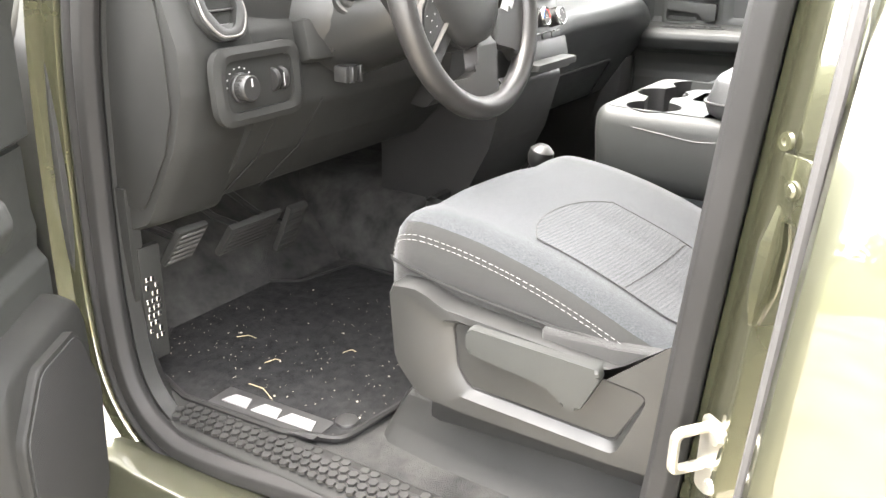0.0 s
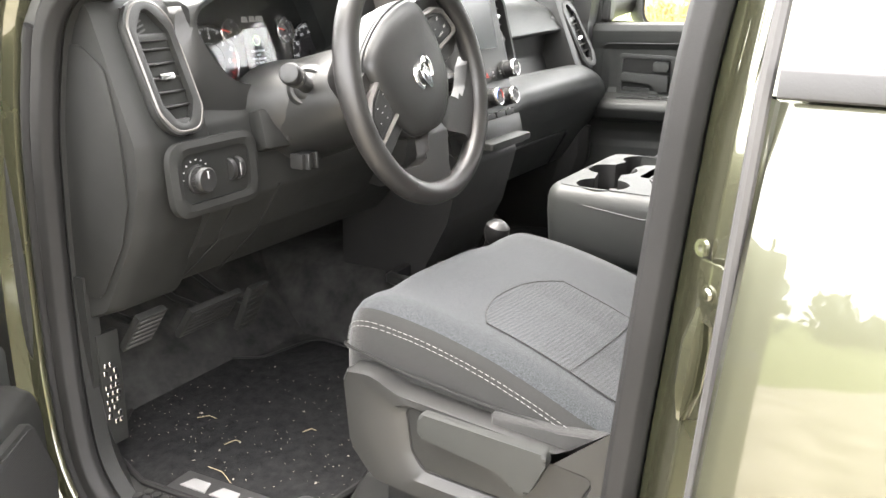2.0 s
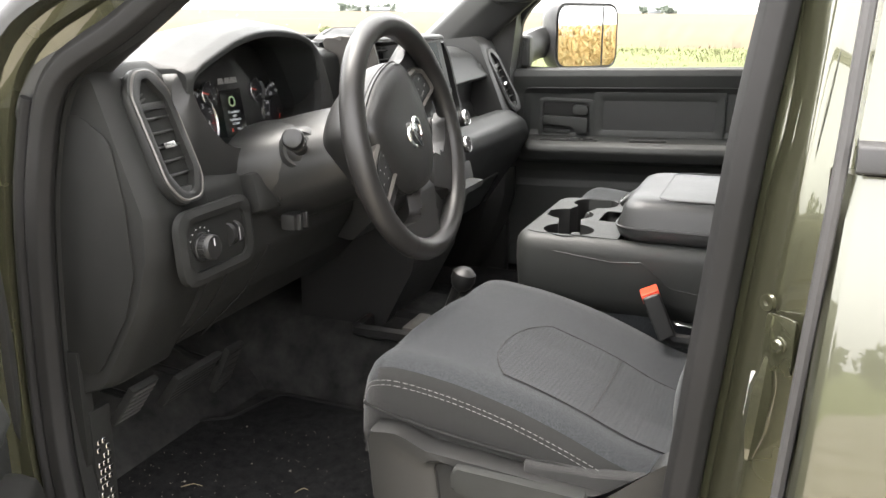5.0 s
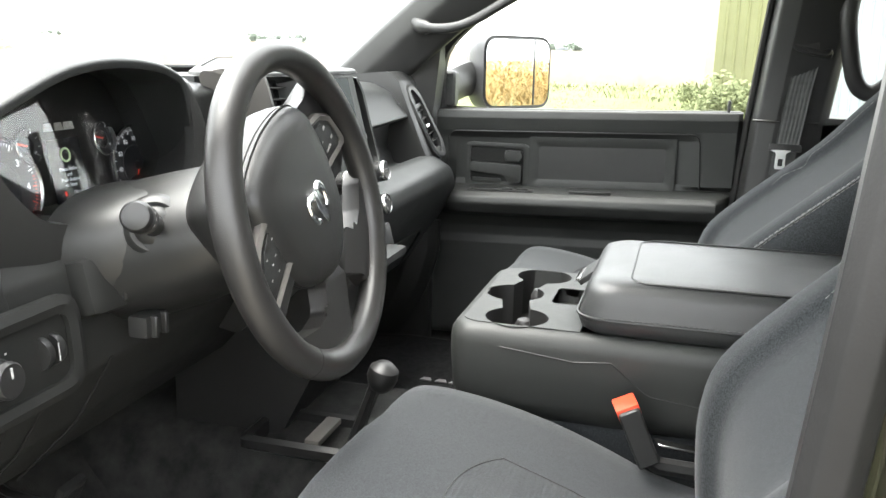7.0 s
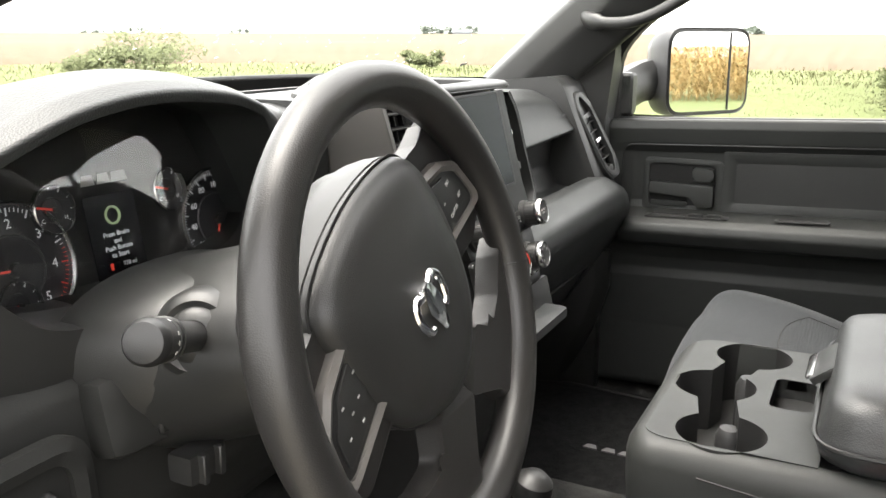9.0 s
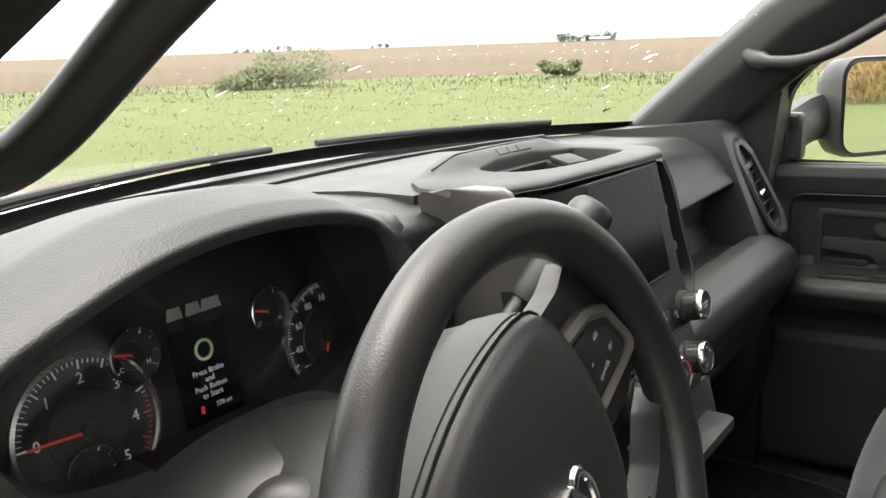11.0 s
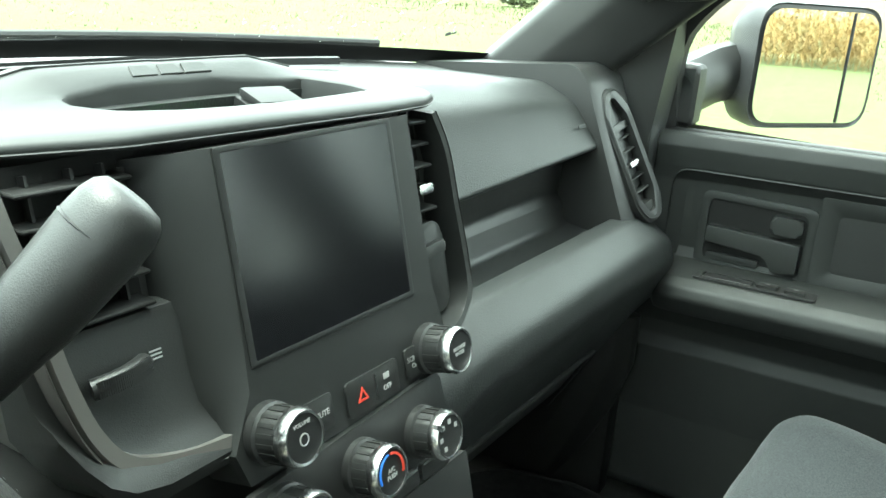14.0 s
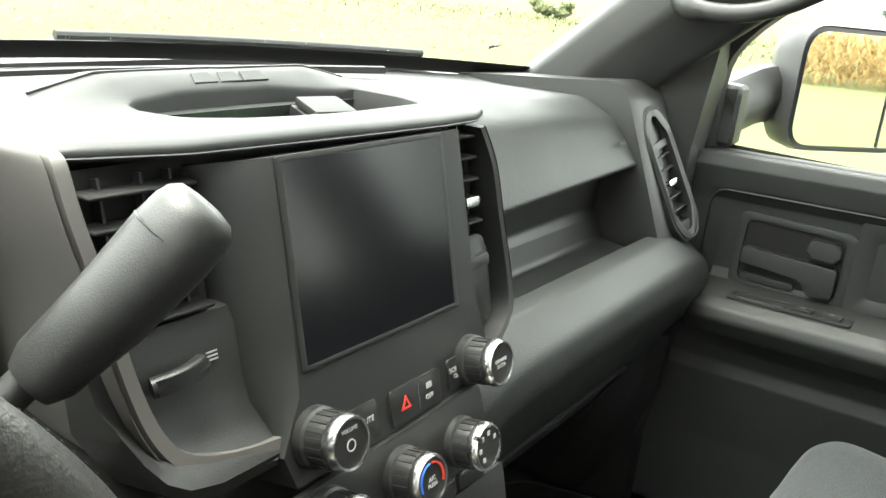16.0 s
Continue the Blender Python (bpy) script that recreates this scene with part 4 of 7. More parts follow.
def front_door(s, ob, fore=()):
    """Trim panel, armrest, handle, pocket and outer skin of a front door; s is 1 on the passenger's side."""
    def P(x, y, z):
        return V(s * x, y, z)

    sec = door_sections(s)
    arm_front, arm_back = 0.035, -0.60
    rows = []
    for y in [*fore, 0.105, 0.09, 0.06, 0.04, 0.025, 0.01, -0.02, -0.1, -0.2, -0.3, -0.4, -0.48, -0.505, -0.515, -0.54, -0.555, -0.562, -0.575, -0.585, -0.6, -0.615, -0.635, -0.645]:
        row = []
        rise = 0.034 * (0.09 - y) - 0.009
        for x, z in sec:
            bulge = 1.0 if arm_back < y < arm_front else max(0.0, 1 - max(y - arm_front, arm_back - y) / 0.03)
            rec = 1.0 if -0.505 < y < 0.045 else max(0.0, 1 - max((y - 0.045) / 0.018, (-0.505 - y) / 0.055))
            if 1.17 < z < 1.262 and x < 0.84:
                x = 0.845 + (x - 0.845) * math.sqrt(max(0, bulge))
            if 1.26 < z < 1.40:
                x = 0.834 + (x - 0.834) * rec
            row.append(P(x + (0.01 if y < -0.64 else 0), y, z + rise))
        rows.append(row)
    part("trim_panel", loft(rows), M_PANEL, ob, "dark grey moulded door trim panel")
    # handle recess
    def lift(y):
        return 0.034 * (0.09 - y) - 0.009
    nrm = (-s, 0, 0)
    hm = facing(P(0.8535, -0.067, 1.304 + lift(-0.067)), nrm)
    part("handle_bezel", ring_slab(oblong(0.162, 0.114, 0.014), oblong(0.138, 0.092, 0.012), 0.007, 0.0, m=hm), M_PANEL, ob, "black handle bezel")
    part("handle_cup", box(-0.072, 0.072, -0.047, 0.047, 0.0, 0.0012, m=hm), M_SEAL, ob)
    part("door_pull", slab([(s * p.x, p.y) for p in rounded([(-0.066, -0.014), (-0.066, 0.012), (0.066, 0.009), (0.066, -0.034), (0.034, -0.037), (0.020, -0.017)], 0.006, 3, True)], 0.015, 0.0022, 2, m=hm @ Matrix.Translation((0, -0.004, 0.002))), M_PANEL, ob, "charcoal door release lever")
    part("lock_knob", slab(oblong(0.044, 0.026, 0.008), 0.014, 0.005, 3, m=hm @ Matrix.Translation((s * 0.043, 0.027, 0.002))), M_PANEL, ob)
    part("lower_grip", slab(oblong(0.075, 0.010, 0.004), 0.005, 0.001, 2, m=hm @ Matrix.Translation((-s * 0.025, -0.038, 0.002))), M_PANEL, ob)
    # sunk insert panel behind a raised border
    im = facing(P(0.8535, -0.326, 1.3135 + lift(-0.326)), nrm)
    lean = 0.034 * s
    def skewed(pts):
        return [(u, v + lean * u) for u, v in pts]
    outer_b, mid_b, in_b = (skewed(oblong(w, h, r)) for w, h, r in ((0.356, 0.130, 0.004), (0.346, 0.116, 0.014), (0.306, 0.082, 0.008)))
    part("insert_frame", loft([[im @ V(u, v, w) for u, v in pts] for pts, w in ((outer_b, 0.0), (outer_b, 0.0075), (mid_b, 0.0085), (in_b, 0.0015))], caps=False), M_PANEL, ob)
    part("insert_panel", slab([(u * 1.01, v * 1.01) for u, v in in_b], 0.0015, m=im), M_PLAST, ob)
    groove = [P(0.8325, y, z + lift(y)) for y, z in rounded([(0.056, 1.262), (0.056, 1.392), (-0.553, 1.392), (-0.562, 1.262)], 0.025, 5)]
    part("recess_line", tube(groove, 0.0016, 5), M_DARK, ob)
    # armrest top: pull slot, switches
    def top(y):
        return 1.2515 + lift(y)
    sm = facing(P(0.807 if s < 0 else 0.798, -0.09, top(-0.09) - 0.0032), (0, 0.034, 1), (0, 1, 0))
    part("switch_plate", slab(oblong(0.036, 0.165, 0.006), 0.003, 0.001, m=sm), M_DARK, ob)
    part("switch_well", ring_slab(oblong(0.026, 0.072, 0.004), oblong(0.022, 0.066, 0.003), 0.002, 0.0, m=sm @ Matrix.Translation((0, 0.038, 0.003))), M_PLAST, ob)
    for dy in (-0.018, -0.055):
        part("window_switch", slab(oblong(0.018, 0.028, 0.003), 0.004, 0.0015, m=sm @ Matrix.Translation((0, dy, 0.003))), M_PLAST, ob)
        part("switch_mark", slab(oblong(0.002, 0.006, 0.0005), 0.0004, m=sm @ Matrix.Translation((0.002, dy, 0.0072))), M_WHITE, ob)
    part("pull_slot", ring_slab(oblong(0.026, 0.1, 0.006), oblong(0.018, 0.09, 0.004), 0.003, 0.0, m=facing(P(0.812 if s < 0 else 0.795, -0.31, top(-0.31)), (0, 0.034, 1), (0, 1, 0))), M_PLAST, ob)
    part("slot_floor", box(-0.009, 0.009, -0.045, 0.045, 0, 0.0012, m=facing(P(0.812 if s < 0 else 0.795, -0.31, top(-0.31) + 0.0005), (0, 0.034, 1), (0, 1, 0))), M_DARK, ob)
    # seams of the lower panel
    seam = spline([P(0.8425, 0.08, 1.085), P(0.8435, -0.1, 1.055), P(0.844, -0.35, 1.04), P(0.844, -0.6, 1.035)], 6)
    part("panel_seam", tube(seam, 0.0012, 5), M_DARK, ob)
    # outer shell
    outer = rounded([(0.885, 1.442), (0.915, 1.40), (0.945, 1.24), (0.945, 1.0), (0.93, 0.75), (0.905, 0.56), (0.885, 0.56)], 0.03, 3)
    part("outer_skin", loft([[P(x, y, z) for x, z in outer] for y in (0.30, 0.2, -0.3, -0.67)]), M_PAINT, ob)
    # glass with its black sash
    pane = loft([[P(0.868 - 0.28 * (z - 1.44), y, z) for z in (1.43, 1.55, 1.7, 1.85)] for y in (0.085, -0.2, -0.45, -0.66)], closed=False)
    g = part("window_pane", pane, M_GLASS, ob)
    g.visible_shadow = False
    # small dark print in the corner of the glass
    for k, (dy, dz, w) in enumerate(((0, 0, 0.03), (0.004, -0.006, 0.02), (-0.002, 0.006, 0.012), (0.012, -0.012, 0.006))):
        part("glass_print", box(-0.0003, 0.0003, -w / 2, w / 2, -0.0005, 0.0005, m=Matrix.Translation(P(0.852, -0.578 + dy, 1.484 + dz))), M_DARK, g)
    # belt strip and lock button
    part("belt_strip", loft([[P(x, y, z + 0.034 * (0.09 - y) - 0.009) for x, z in rounded([(0.872, 1.436), (0.872, 1.446), (0.855, 1.446), (0.85, 1.44)], 0.003, 2, True)] for y in (0.09, -0.64)]), M_RUBBER, ob)
    part("lock_button", lathe([(0.0, 0.032), (0.003, 0.031), (0.0042, 0.027), (0.0035, 0)], Matrix.Translation(P(0.848, -0.612, 1.455)), 10), M_DARK, ob)
    # window frame
    frame_pts = spline([P(0.868, 0.085, 1.44), P(0.84, 0.075, 1.58), P(0.80, -0.06, 1.70), P(0.765, -0.26, 1.82), P(0.755, -0.45, 1.865), P(0.752, -0.6, 1.865)], 6)
    part("window_frame", tube(frame_pts, 0.017, 8), M_RUBBER, ob, "black window frame")


passenger_door = thing("passenger_door", (0.86, -0.25, 1.0), "shut charcoal passenger door with armrest and crank-free trim", "truck door")
passenger_door["label"] = "shut passenger door with charcoal moulded trim and armrest"
front_door(1, passenger_door)

# driver's door, swung open about its hinge
HINGE = (-0.93, 0.30, 1.0)
driver_door = thing("driver_door", HINGE, "open driver's door with charcoal trim and speaker grille", "truck door")
front_door(-1, driver_door, (0.245, 0.24, 0.2, 0.15))
gm = facing((-0.80, 0.115, 0.885), (1, 0, 0))
pod = loft([[V(x, 0.115 + u * k, 0.885 + v * k) for u, v in oblong(0.27, 0.345, 0.07)] for x, k in ((-0.85, 1.06), (-0.82, 1.03), (-0.803, 0.99), (-0.799, 0.95))])
part("speaker_pod", pod, M_MATTE, driver_door)
grille_outline = [(p.x, p.y) for p in rounded([(-0.125, -0.16), (0.10, -0.16), (0.122, 0.04), (0.06, 0.145), (-0.06, 0.155), (-0.125, 0.10)], 0.03, 4, True)]
part("speaker_frame", slab(grille_outline, 0.012, 0.005, 3, m=gm), M_MATTE, driver_door)


def grille_material():
    m, nt, b = node_mat("speaker_mesh")
    tc, v = nt.nodes.new("ShaderNodeTexCoord"), nt.nodes.new("ShaderNodeTexVoronoi")
    v.inputs["Scale"].default_value, v.inputs["Randomness"].default_value = 290, 0.0
    nt.links.new(tc.outputs["Object"], v.inputs["Vector"])
    nt.links.new(ramp(nt, v.outputs["Distance"], ((0.3, (0.0005, 0.0005, 0.0005)), (0.4, (0.02, 0.02, 0.02)))), b.inputs["Base Color"])
    b.inputs["Roughness"].default_value, b.inputs["Specular IOR Level"].default_value = 0.75, 0.2
    bump(nt, b, v.outputs["Distance"], 0.6, 0.001)
    return m


part("speaker_grille", slab([(u * 0.95, v * 0.955) for u, v in grille_outline], 0.003, 0.001, m=gm @ Matrix.Translation((0, 0, 0.011))), grille_material(), driver_door, "black perforated speaker grille")
driver_door.rotation_euler = (0, 0, radians(-53))

# ---- passenger side mirror ----
side_mirror = thing("side_mirror", (1.1, 0.05, 1.5), "large black towing side mirror with blind-spot strip", "side mirror")
mn = V(-0.58, -0.815, 0.017).normalized()
mm = facing((1.16, -0.045, 1.523), mn)
head = bmesh.new()
rows = []
for dz, k in ((0.004, 0.97), (0.008, 1.0), (-0.01, 1.02), (-0.05, 0.98), (-0.09, 0.8), (-0.11, 0.5)):
    rows.append([mm @ V(u * k, v * k, dz) for u, v in oblong(0.258, 0.2, 0.045, 5)])
part("housing", loft(rows), surface("mirror_housing_plastic", (0.03, 0.03, 0.032), (0.05, 0.05, 0.052), 0.4, grain=900, relief=0.2), side_mirror)
part("mirror_glass", slab([(u + 0.028 * 0, v) for u, v in oblong(0.242, 0.182, 0.038, 5)], 0.002, m=mm @ Matrix.Translation((0, 0, 0.0085))), M_MIRROR, side_mirror)
part("divider", box(-0.0012, 0.0012, -0.09, 0.09, 0, 0.004, m=mm @ Matrix.Translation((0.062, 0, 0.009))), M_DARK, side_mirror)
part("arm", tube([V(0.86, 0.10, 1.47), V(0.95, 0.10, 1.485), V(1.06, 0.09, 1.50), V(1.12, 0.06, 1.51)], [0.05, 0.04, 0.04, 0.04], 10, flat=1.2, up=(0, 0, 1)), M_DARK, side_mirror)
part("foot", box(0.855, 0.90, 0.05, 0.15, 1.44, 1.53, 0.015, 3), M_DARK, side_mirror)

# ---- dashboard ----
dash = thing("dashboard", (0.0, 0.2, 1.1), "charcoal pickup dashboard with dark touch screen", "dashboard")


def ws_y(x):
    return ws_base(x).y - 0.02


def passenger_pad(x):
    zc = 1.532 - 0.030 * (x - 0.17) / 0.5
    e = 0.0
    lip = 1.417 + 0.01 * (x - 0.3) / 0.36
    k = 0.11 * e
    return rounded([(ws_y(x), 1.45), (ws_y(x), 1.503), (0.34, zc - 0.004), (0.20 + k, zc), (0.150 + k, zc - 0.022), (0.122 + k, 1.446), (0.107 + k, lip), (0.125 + k, lip - 0.009), (0.20 + k, lip - 0.014)], [0, 0.01, 0.2, 0.06, 0.05, 0.03, 0.006, 0.006, 0], 6, True)


part("upper_pad", across(passenger_pad, [0.15 + 0.50 * k / 16 for k in range(17)] + [0.657]), M_PAD, dash, "charcoal pebbled dash top, passenger half")
part("tray_back", across(rounded([(0.27, 1.425), (0.152, 1.425), (0.160, 1.358), (0.152, 1.348), (0.142, 1.318), (0.06, 1.309), (0.06, 1.295), (0.27, 1.295)], [0, 0, 0.012, 0.008, 0.012, 0, 0, 0], 4, True), [0.12, 0.3, 0.5, 0.66]), M_PLAST, dash, "recessed storage tray")
lower = rounded([(0.16, 1.302), (0.092, 1.302), (0.078, 1.338), (0.05, 1.340), (0.012, 1.318), (0.004, 1.285), (0.03, 1.225), (0.075, 1.14), (0.12, 1.07), (0.20, 1.05), (0.3, 1.08)], [0, 0.004, 0.006, 0.02, 0.03, 0.03, 0.06, 0.05, 0.03, 0.03, 0], 5, True)


def bolster(x):
    k = max(0.0, min(1.0, (x - 0.62) / 0.17))
    d = max(0.0, min(1.0, (0.24 - x) / 0.12))
    return [(y + 0.02 * k * k, z - 0.03 * k * k * (1 if z > 1.2 else 0.3) - 0.035 * d * d) for y, z in ((p.x, p.y) for p in lower)]


part("lower_bolster", across(bolster, [0.125, 0.14, 0.16, 0.18, 0.2, 0.24, 0.3, 0.4, 0.5, 0.6, 0.65, 0.7, 0.74, 0.77, 0.785, 0.79]), M_PAD, dash, "charcoal pebbled lower dash bolster")
part("glovebox_seam", tube(rounded([V(0.2, 0.052, 1.175), V(0.60, 0.052, 1.175), V(0.62, 0.12, 1.06)], 0.02, 4), 0.003, 5), M_DARK, dash)

part("pad_tag", box(-0.011, 0.011, -0.0006, 0.0006, -0.0025, 0.0025, 0.0005, 1, m=pose(0.625, 0.1215, 1.457, -14, 0, 0)), M_DARK, dash, "small dark embossed tag")

kick = [V(0.78, 0.06), V(0.762, 0.085), V(0.752, 0.13), V(0.752, 0.34), V(0.80, 0.34), V(0.80, 0.06)]
part("kick_trim", loft([[V(p.x + 0.02 * max(0, 1 - (z - 0.84) / 0.15), p.y + 0.09 * max(0, (1.05 - z) / 0.2), z) for p in rounded(kick, 0.012, 3, True)] for z in (0.84, 0.92, 1.0, 1.08, 1.16)]), M_PLAST, dash, "charcoal footwell kick trim")
part("glovebox_latch", slab(oblong(0.06, 0.022, 0.006), 0.006, 0.002, m=facing((0.235, 0.062, 1.148), (0, -0.9, -0.42))), M_MATTE, dash, "charcoal glovebox latch")

# end caps and outer vents on both sides
def outer_end(s):
    def P(x, y, z):
        return V(s * x, y, z)
    cap = rounded([(0.40, 1.505), (0.22, 1.522), (0.148, 1.53), *(((0.128, 1.508), (0.052, 1.325), (0.056, 1.29)) if s > 0 else ((0.122, 1.512), (0.062, 1.345), (0.064, 1.29))), (0.085, 1.22), (0.15, 1.105), (0.20, 1.085), (0.26, 1.1), (0.40, 1.45)], [0.01, 0.1, 0.03, 0.03, 0.04, 0.03, 0.05, 0.03, 0.02, 0, 0], 4, True)
    part("end_cap", loft([[P(x, p.x + ins, p.y) for p in cap] for x, ins in ((0.655, 0.006), (0.665, 0.0), (0.755, 0.0), (0.768, 0.004), (0.778, 0.014))]), M_MATTE if s < 0 else M_PLAST, dash, "charcoal dash end cap")
    vm = facing((0.705, 0.084, 1.409), (-0.2, -0.9, 0.41)) if s > 0 else facing((-0.71, 0.0915, 1.437), (0.1, -0.93, 0.36))
    tall, wide = (0.19, 0.72) if s > 0 else (0.18, 1.0)
    vm = vm @ Matrix.Translation((0.002, 0.004, 0)) @ Matrix.Rotation(radians(14), 4, "Z") if s > 0 else vm

    def ring(w, h, r):
        w *= wide
        return [(p.x, p.y) for p in rounded([(-w / 2, -h / 2 + 0.028), (-w / 2 + 0.018 * wide, -h / 2), (w / 2 - 0.018 * wide, -h / 2), (w / 2, -h / 2 + 0.028), (w / 2, h / 2 - 0.028), (w / 2 - 0.022 * wide, h / 2), (-w / 2 + 0.022 * wide, h / 2), (-w / 2, h / 2 - 0.028)], r, 4, True)]
    vent = part("side_vent", ring_slab(ring(0.09, tall, 0.034), ring(0.058, tall - 0.028, 0.022), 0.010, 0.03, m=vm), M_PLAST, dash, "charcoal outer vent frame")
    part("vent_ring", ring_slab(ring(0.085, tall - 0.005, 0.032), ring(0.0795, tall - 0.0105, 0.031), 0.004, 0.002, m=vm @ Matrix.Translation((0, 0, 0.0058))), M_SATIN if s < 0 else M_BEZEL, vent, "thin satin grey ring")
    part("vent_back", slab(oblong(0.06 * wide, 0.175, 0.02), 0.002, m=vm @ Matrix.Translation((0, 0, -0.028))), M_DARK, vent)
    for k in range(6):
        v = 0.025 - 0.019 * k
        part("slat", box(-0.029 * wide, 0.029 * wide, -0.0012, 0.0012, -0.02, 0.0, 0.0008, 1, m=vm @ Matrix.Translation((0, v, 0.002)) @ pose(0, 0, 0, 18)), M_DARK, vent)
    for u in (-0.014 * wide, 0.0, 0.014 * wide):
        part("fin", box(-0.0008, 0.0008, -0.06, 0.04, -0.024, -0.014, m=vm @ Matrix.Translation((u, -0.01, 0))), M_DARK, vent)
    part("top_louvre", box(-0.029 * wide, 0.029 * wide, 0.045, 0.084, -0.012, -0.004, 0.002, 1, m=vm), M_DARK, vent)
    for k in range(5):
        part("defrost_slot", box(-0.018 * wide, 0.018 * wide, -0.0012, 0.0012, 0, 0.002, m=vm @ Matrix.Translation((0, 0.053 + 0.0065 * k, -0.0042)) @ pose(0, 0, 0, 0, 0, 18)), M_PLAST, vent)
    part("bridge", box(-0.03 * wide, 0.03 * wide, 0.036, 0.046, -0.012, 0.003, 0.002, 2, m=vm), M_PLAST, vent)
    part("vent_tab", box(-0.013 * wide, 0.013 * wide, -0.004, 0.004, -0.004, 0.007, 0.002, 2, m=vm @ Matrix.Translation((0, -0.012, 0))), M_DULLCHROME, vent, "chrome vent tab")
    part("thumb_wheel", box(-0.018 * wide, 0.018 * wide, -0.006, 0.006, -0.01, 0.004, 0.003, 2, m=vm @ Matrix.Translation((0, -0.074, 0))), M_PANEL, vent)


for s in (1, -1):
    outer_end(s)
side_line = rounded([(0.16, 1.47), (0.115, 1.44), (0.10, 1.36), (0.096, 1.27), (0.115, 1.21), (0.17, 1.12), (0.22, 1.13), (0.23, 1.30), (0.21, 1.46)], 0.03, 4, True)
part("side_cover", slab([(-p.x, p.y) for p in side_line], 0.003, 0.001, m=facing((-0.778, 0.0, 0.0), (-1, 0, 0))), M_MATTE, dash, "charcoal removable dash side cover")

# driver's half: top pad with the instrument hood
CX = -0.447
HOOD = [(-0.78, 1.502), (-0.70, 1.515), (-0.65, 1.528), (-0.62, 1.542), (-0.55, 1.567), (-0.50, 1.577), (-0.45, 1.58), (-0.40, 1.577), (-0.36, 1.57), (-0.32, 1.555), (-0.29, 1.54), (-0.24, 1.535), (-0.1, 1.535)]

HOOD_FINE = spline(HOOD, 8)


def driver_pad(x):
    zc = float(np.interp(x, [p.x for p in HOOD_FINE], [p.y for p in HOOD_FINE]))
    h = max(0.0, min(1.0, (x + 0.672) / 0.03, (-0.250 - x) / 0.085))
    h = h * h * (3 - 2 * h)
    yf = 0.102 - 0.020 * h + 0.12 * max(0.0, min(1.0, (-0.655 - x) / 0.02))
    drop = 1.37 * (1 - h) + (zc - 0.024) * h
    return rounded([(ws_y(x), 1.45), (ws_y(x), 1.503), (0.38, 1.524), (max(0.24, yf + 0.09), zc - 0.012 * h), (yf + 0.07, zc + 0.002), (yf + 0.02, zc - 0.006), (yf, zc - 0.014), (yf + 0.003 * h, drop), (max(0.2, yf + 0.05), drop)], [0, 0.01, 0.2, 0.2, 0.06, 0.03, 0.012, 0.002, 0], 6, True)


def middle_pad(x):
    return rounded([(ws_y(x), 1.45), (ws_y(x), 1.503), (0.38, 1.526), (0.21, 1.54), (0.14, 1.54), (0.14, 1.45)], [0, 0.01, 0.2, 0.1, 0, 0], 6, True)


part("middle_pad", across(middle_pad, [-0.21, -0.1, 0.0, 0.1, 0.17]), M_PAD, dash, "charcoal pebbled dash top behind the pod")
part("upper_pad", across(driver_pad, [-0.76 + 0.555 * k / 111 for k in range(112)]), M_PAD, dash, "charcoal pebbled dash top with instrument hood")
part("demister_line", loft([[V(x, 0.40 - 0.19 * (x / 0.7) ** 2 + dy, 1.5245 + dz) for dy, dz in ((0, -0.004), (0, 0.0035), (0.004, 0.0045), (0.010, 0.003), (0.010, -0.004))] for x in [-0.5 + 0.9 * k / 24 for k in range(25)]]), M_DARK, dash, "black demister slot edge")
ARCH = [(-0.305, 1.495), (-0.315, 1.533), (-0.36, 1.551), (-0.45, 1.560), (-0.55, 1.546), (-0.615, 1.524), (-0.646, 1.503), (-0.64, 1.468), (-0.612, 1.43), (-0.57, 1.405), (-0.45, 1.394), (-0.35, 1.408), (-0.315, 1.44)]
arch = spline(ARCH, 4, True)


def arch_ring(k, y, lean=0.0, wide=1.0):
    """The instrument opening's outline, scaled by k and set y deep; wide stretches its inboard half."""
    return [V(CX + (p.x - CX) * k * (wide if p.x > CX else 1.0), y - lean * (p.y - 1.47), 1.47 + (p.y - 1.47) * k) for p in arch]


part("binnacle_lining", loft([arch_ring(1.008, 0.087, -0.12), arch_ring(1.0, 0.084, -0.12), arch_ring(0.985, 0.095, -0.12, 1.02), arch_ring(0.97, 0.13, -0.1, 1.18), arch_ring(0.965, 0.16, -0.1, 1.3), arch_ring(0.965, 0.19, -0.1, 1.33), arch_ring(1.012, 0.19, -0.1, 1.33), arch_ring(1.012, 0.13, -0.1, 1.22), arch_ring(1.012, 0.09, -0.1)], caps=False, loop=True), M_DARK, dash, "black instrument binnacle lining")
outer = [V(*p) for p in rounded([(-0.255, 1.50), (-0.275, 1.54), (-0.447, 1.568), (-0.56, 1.553), (-0.668, 1.51), (-0.675, 1.46), (-0.67, 1.38), (-0.60, 1.345), (-0.447, 1.34), (-0.28, 1.345), (-0.235, 1.42)], 0.03, 4, True)]


so, si = resample(outer, 72), resample(arch, 72)
part("cluster_surround", loft([[V(p.x, y + 0.12 * (p.y - 1.45), p.y) for p in r] for r, y in ((so, 0.12), (so, 0.098), ([a.lerp(b, 0.5) for a, b in zip(so, si)], 0.086), (si, 0.082), (si, 0.095))], caps=False), M_PLAST, dash, "charcoal instrument surround")

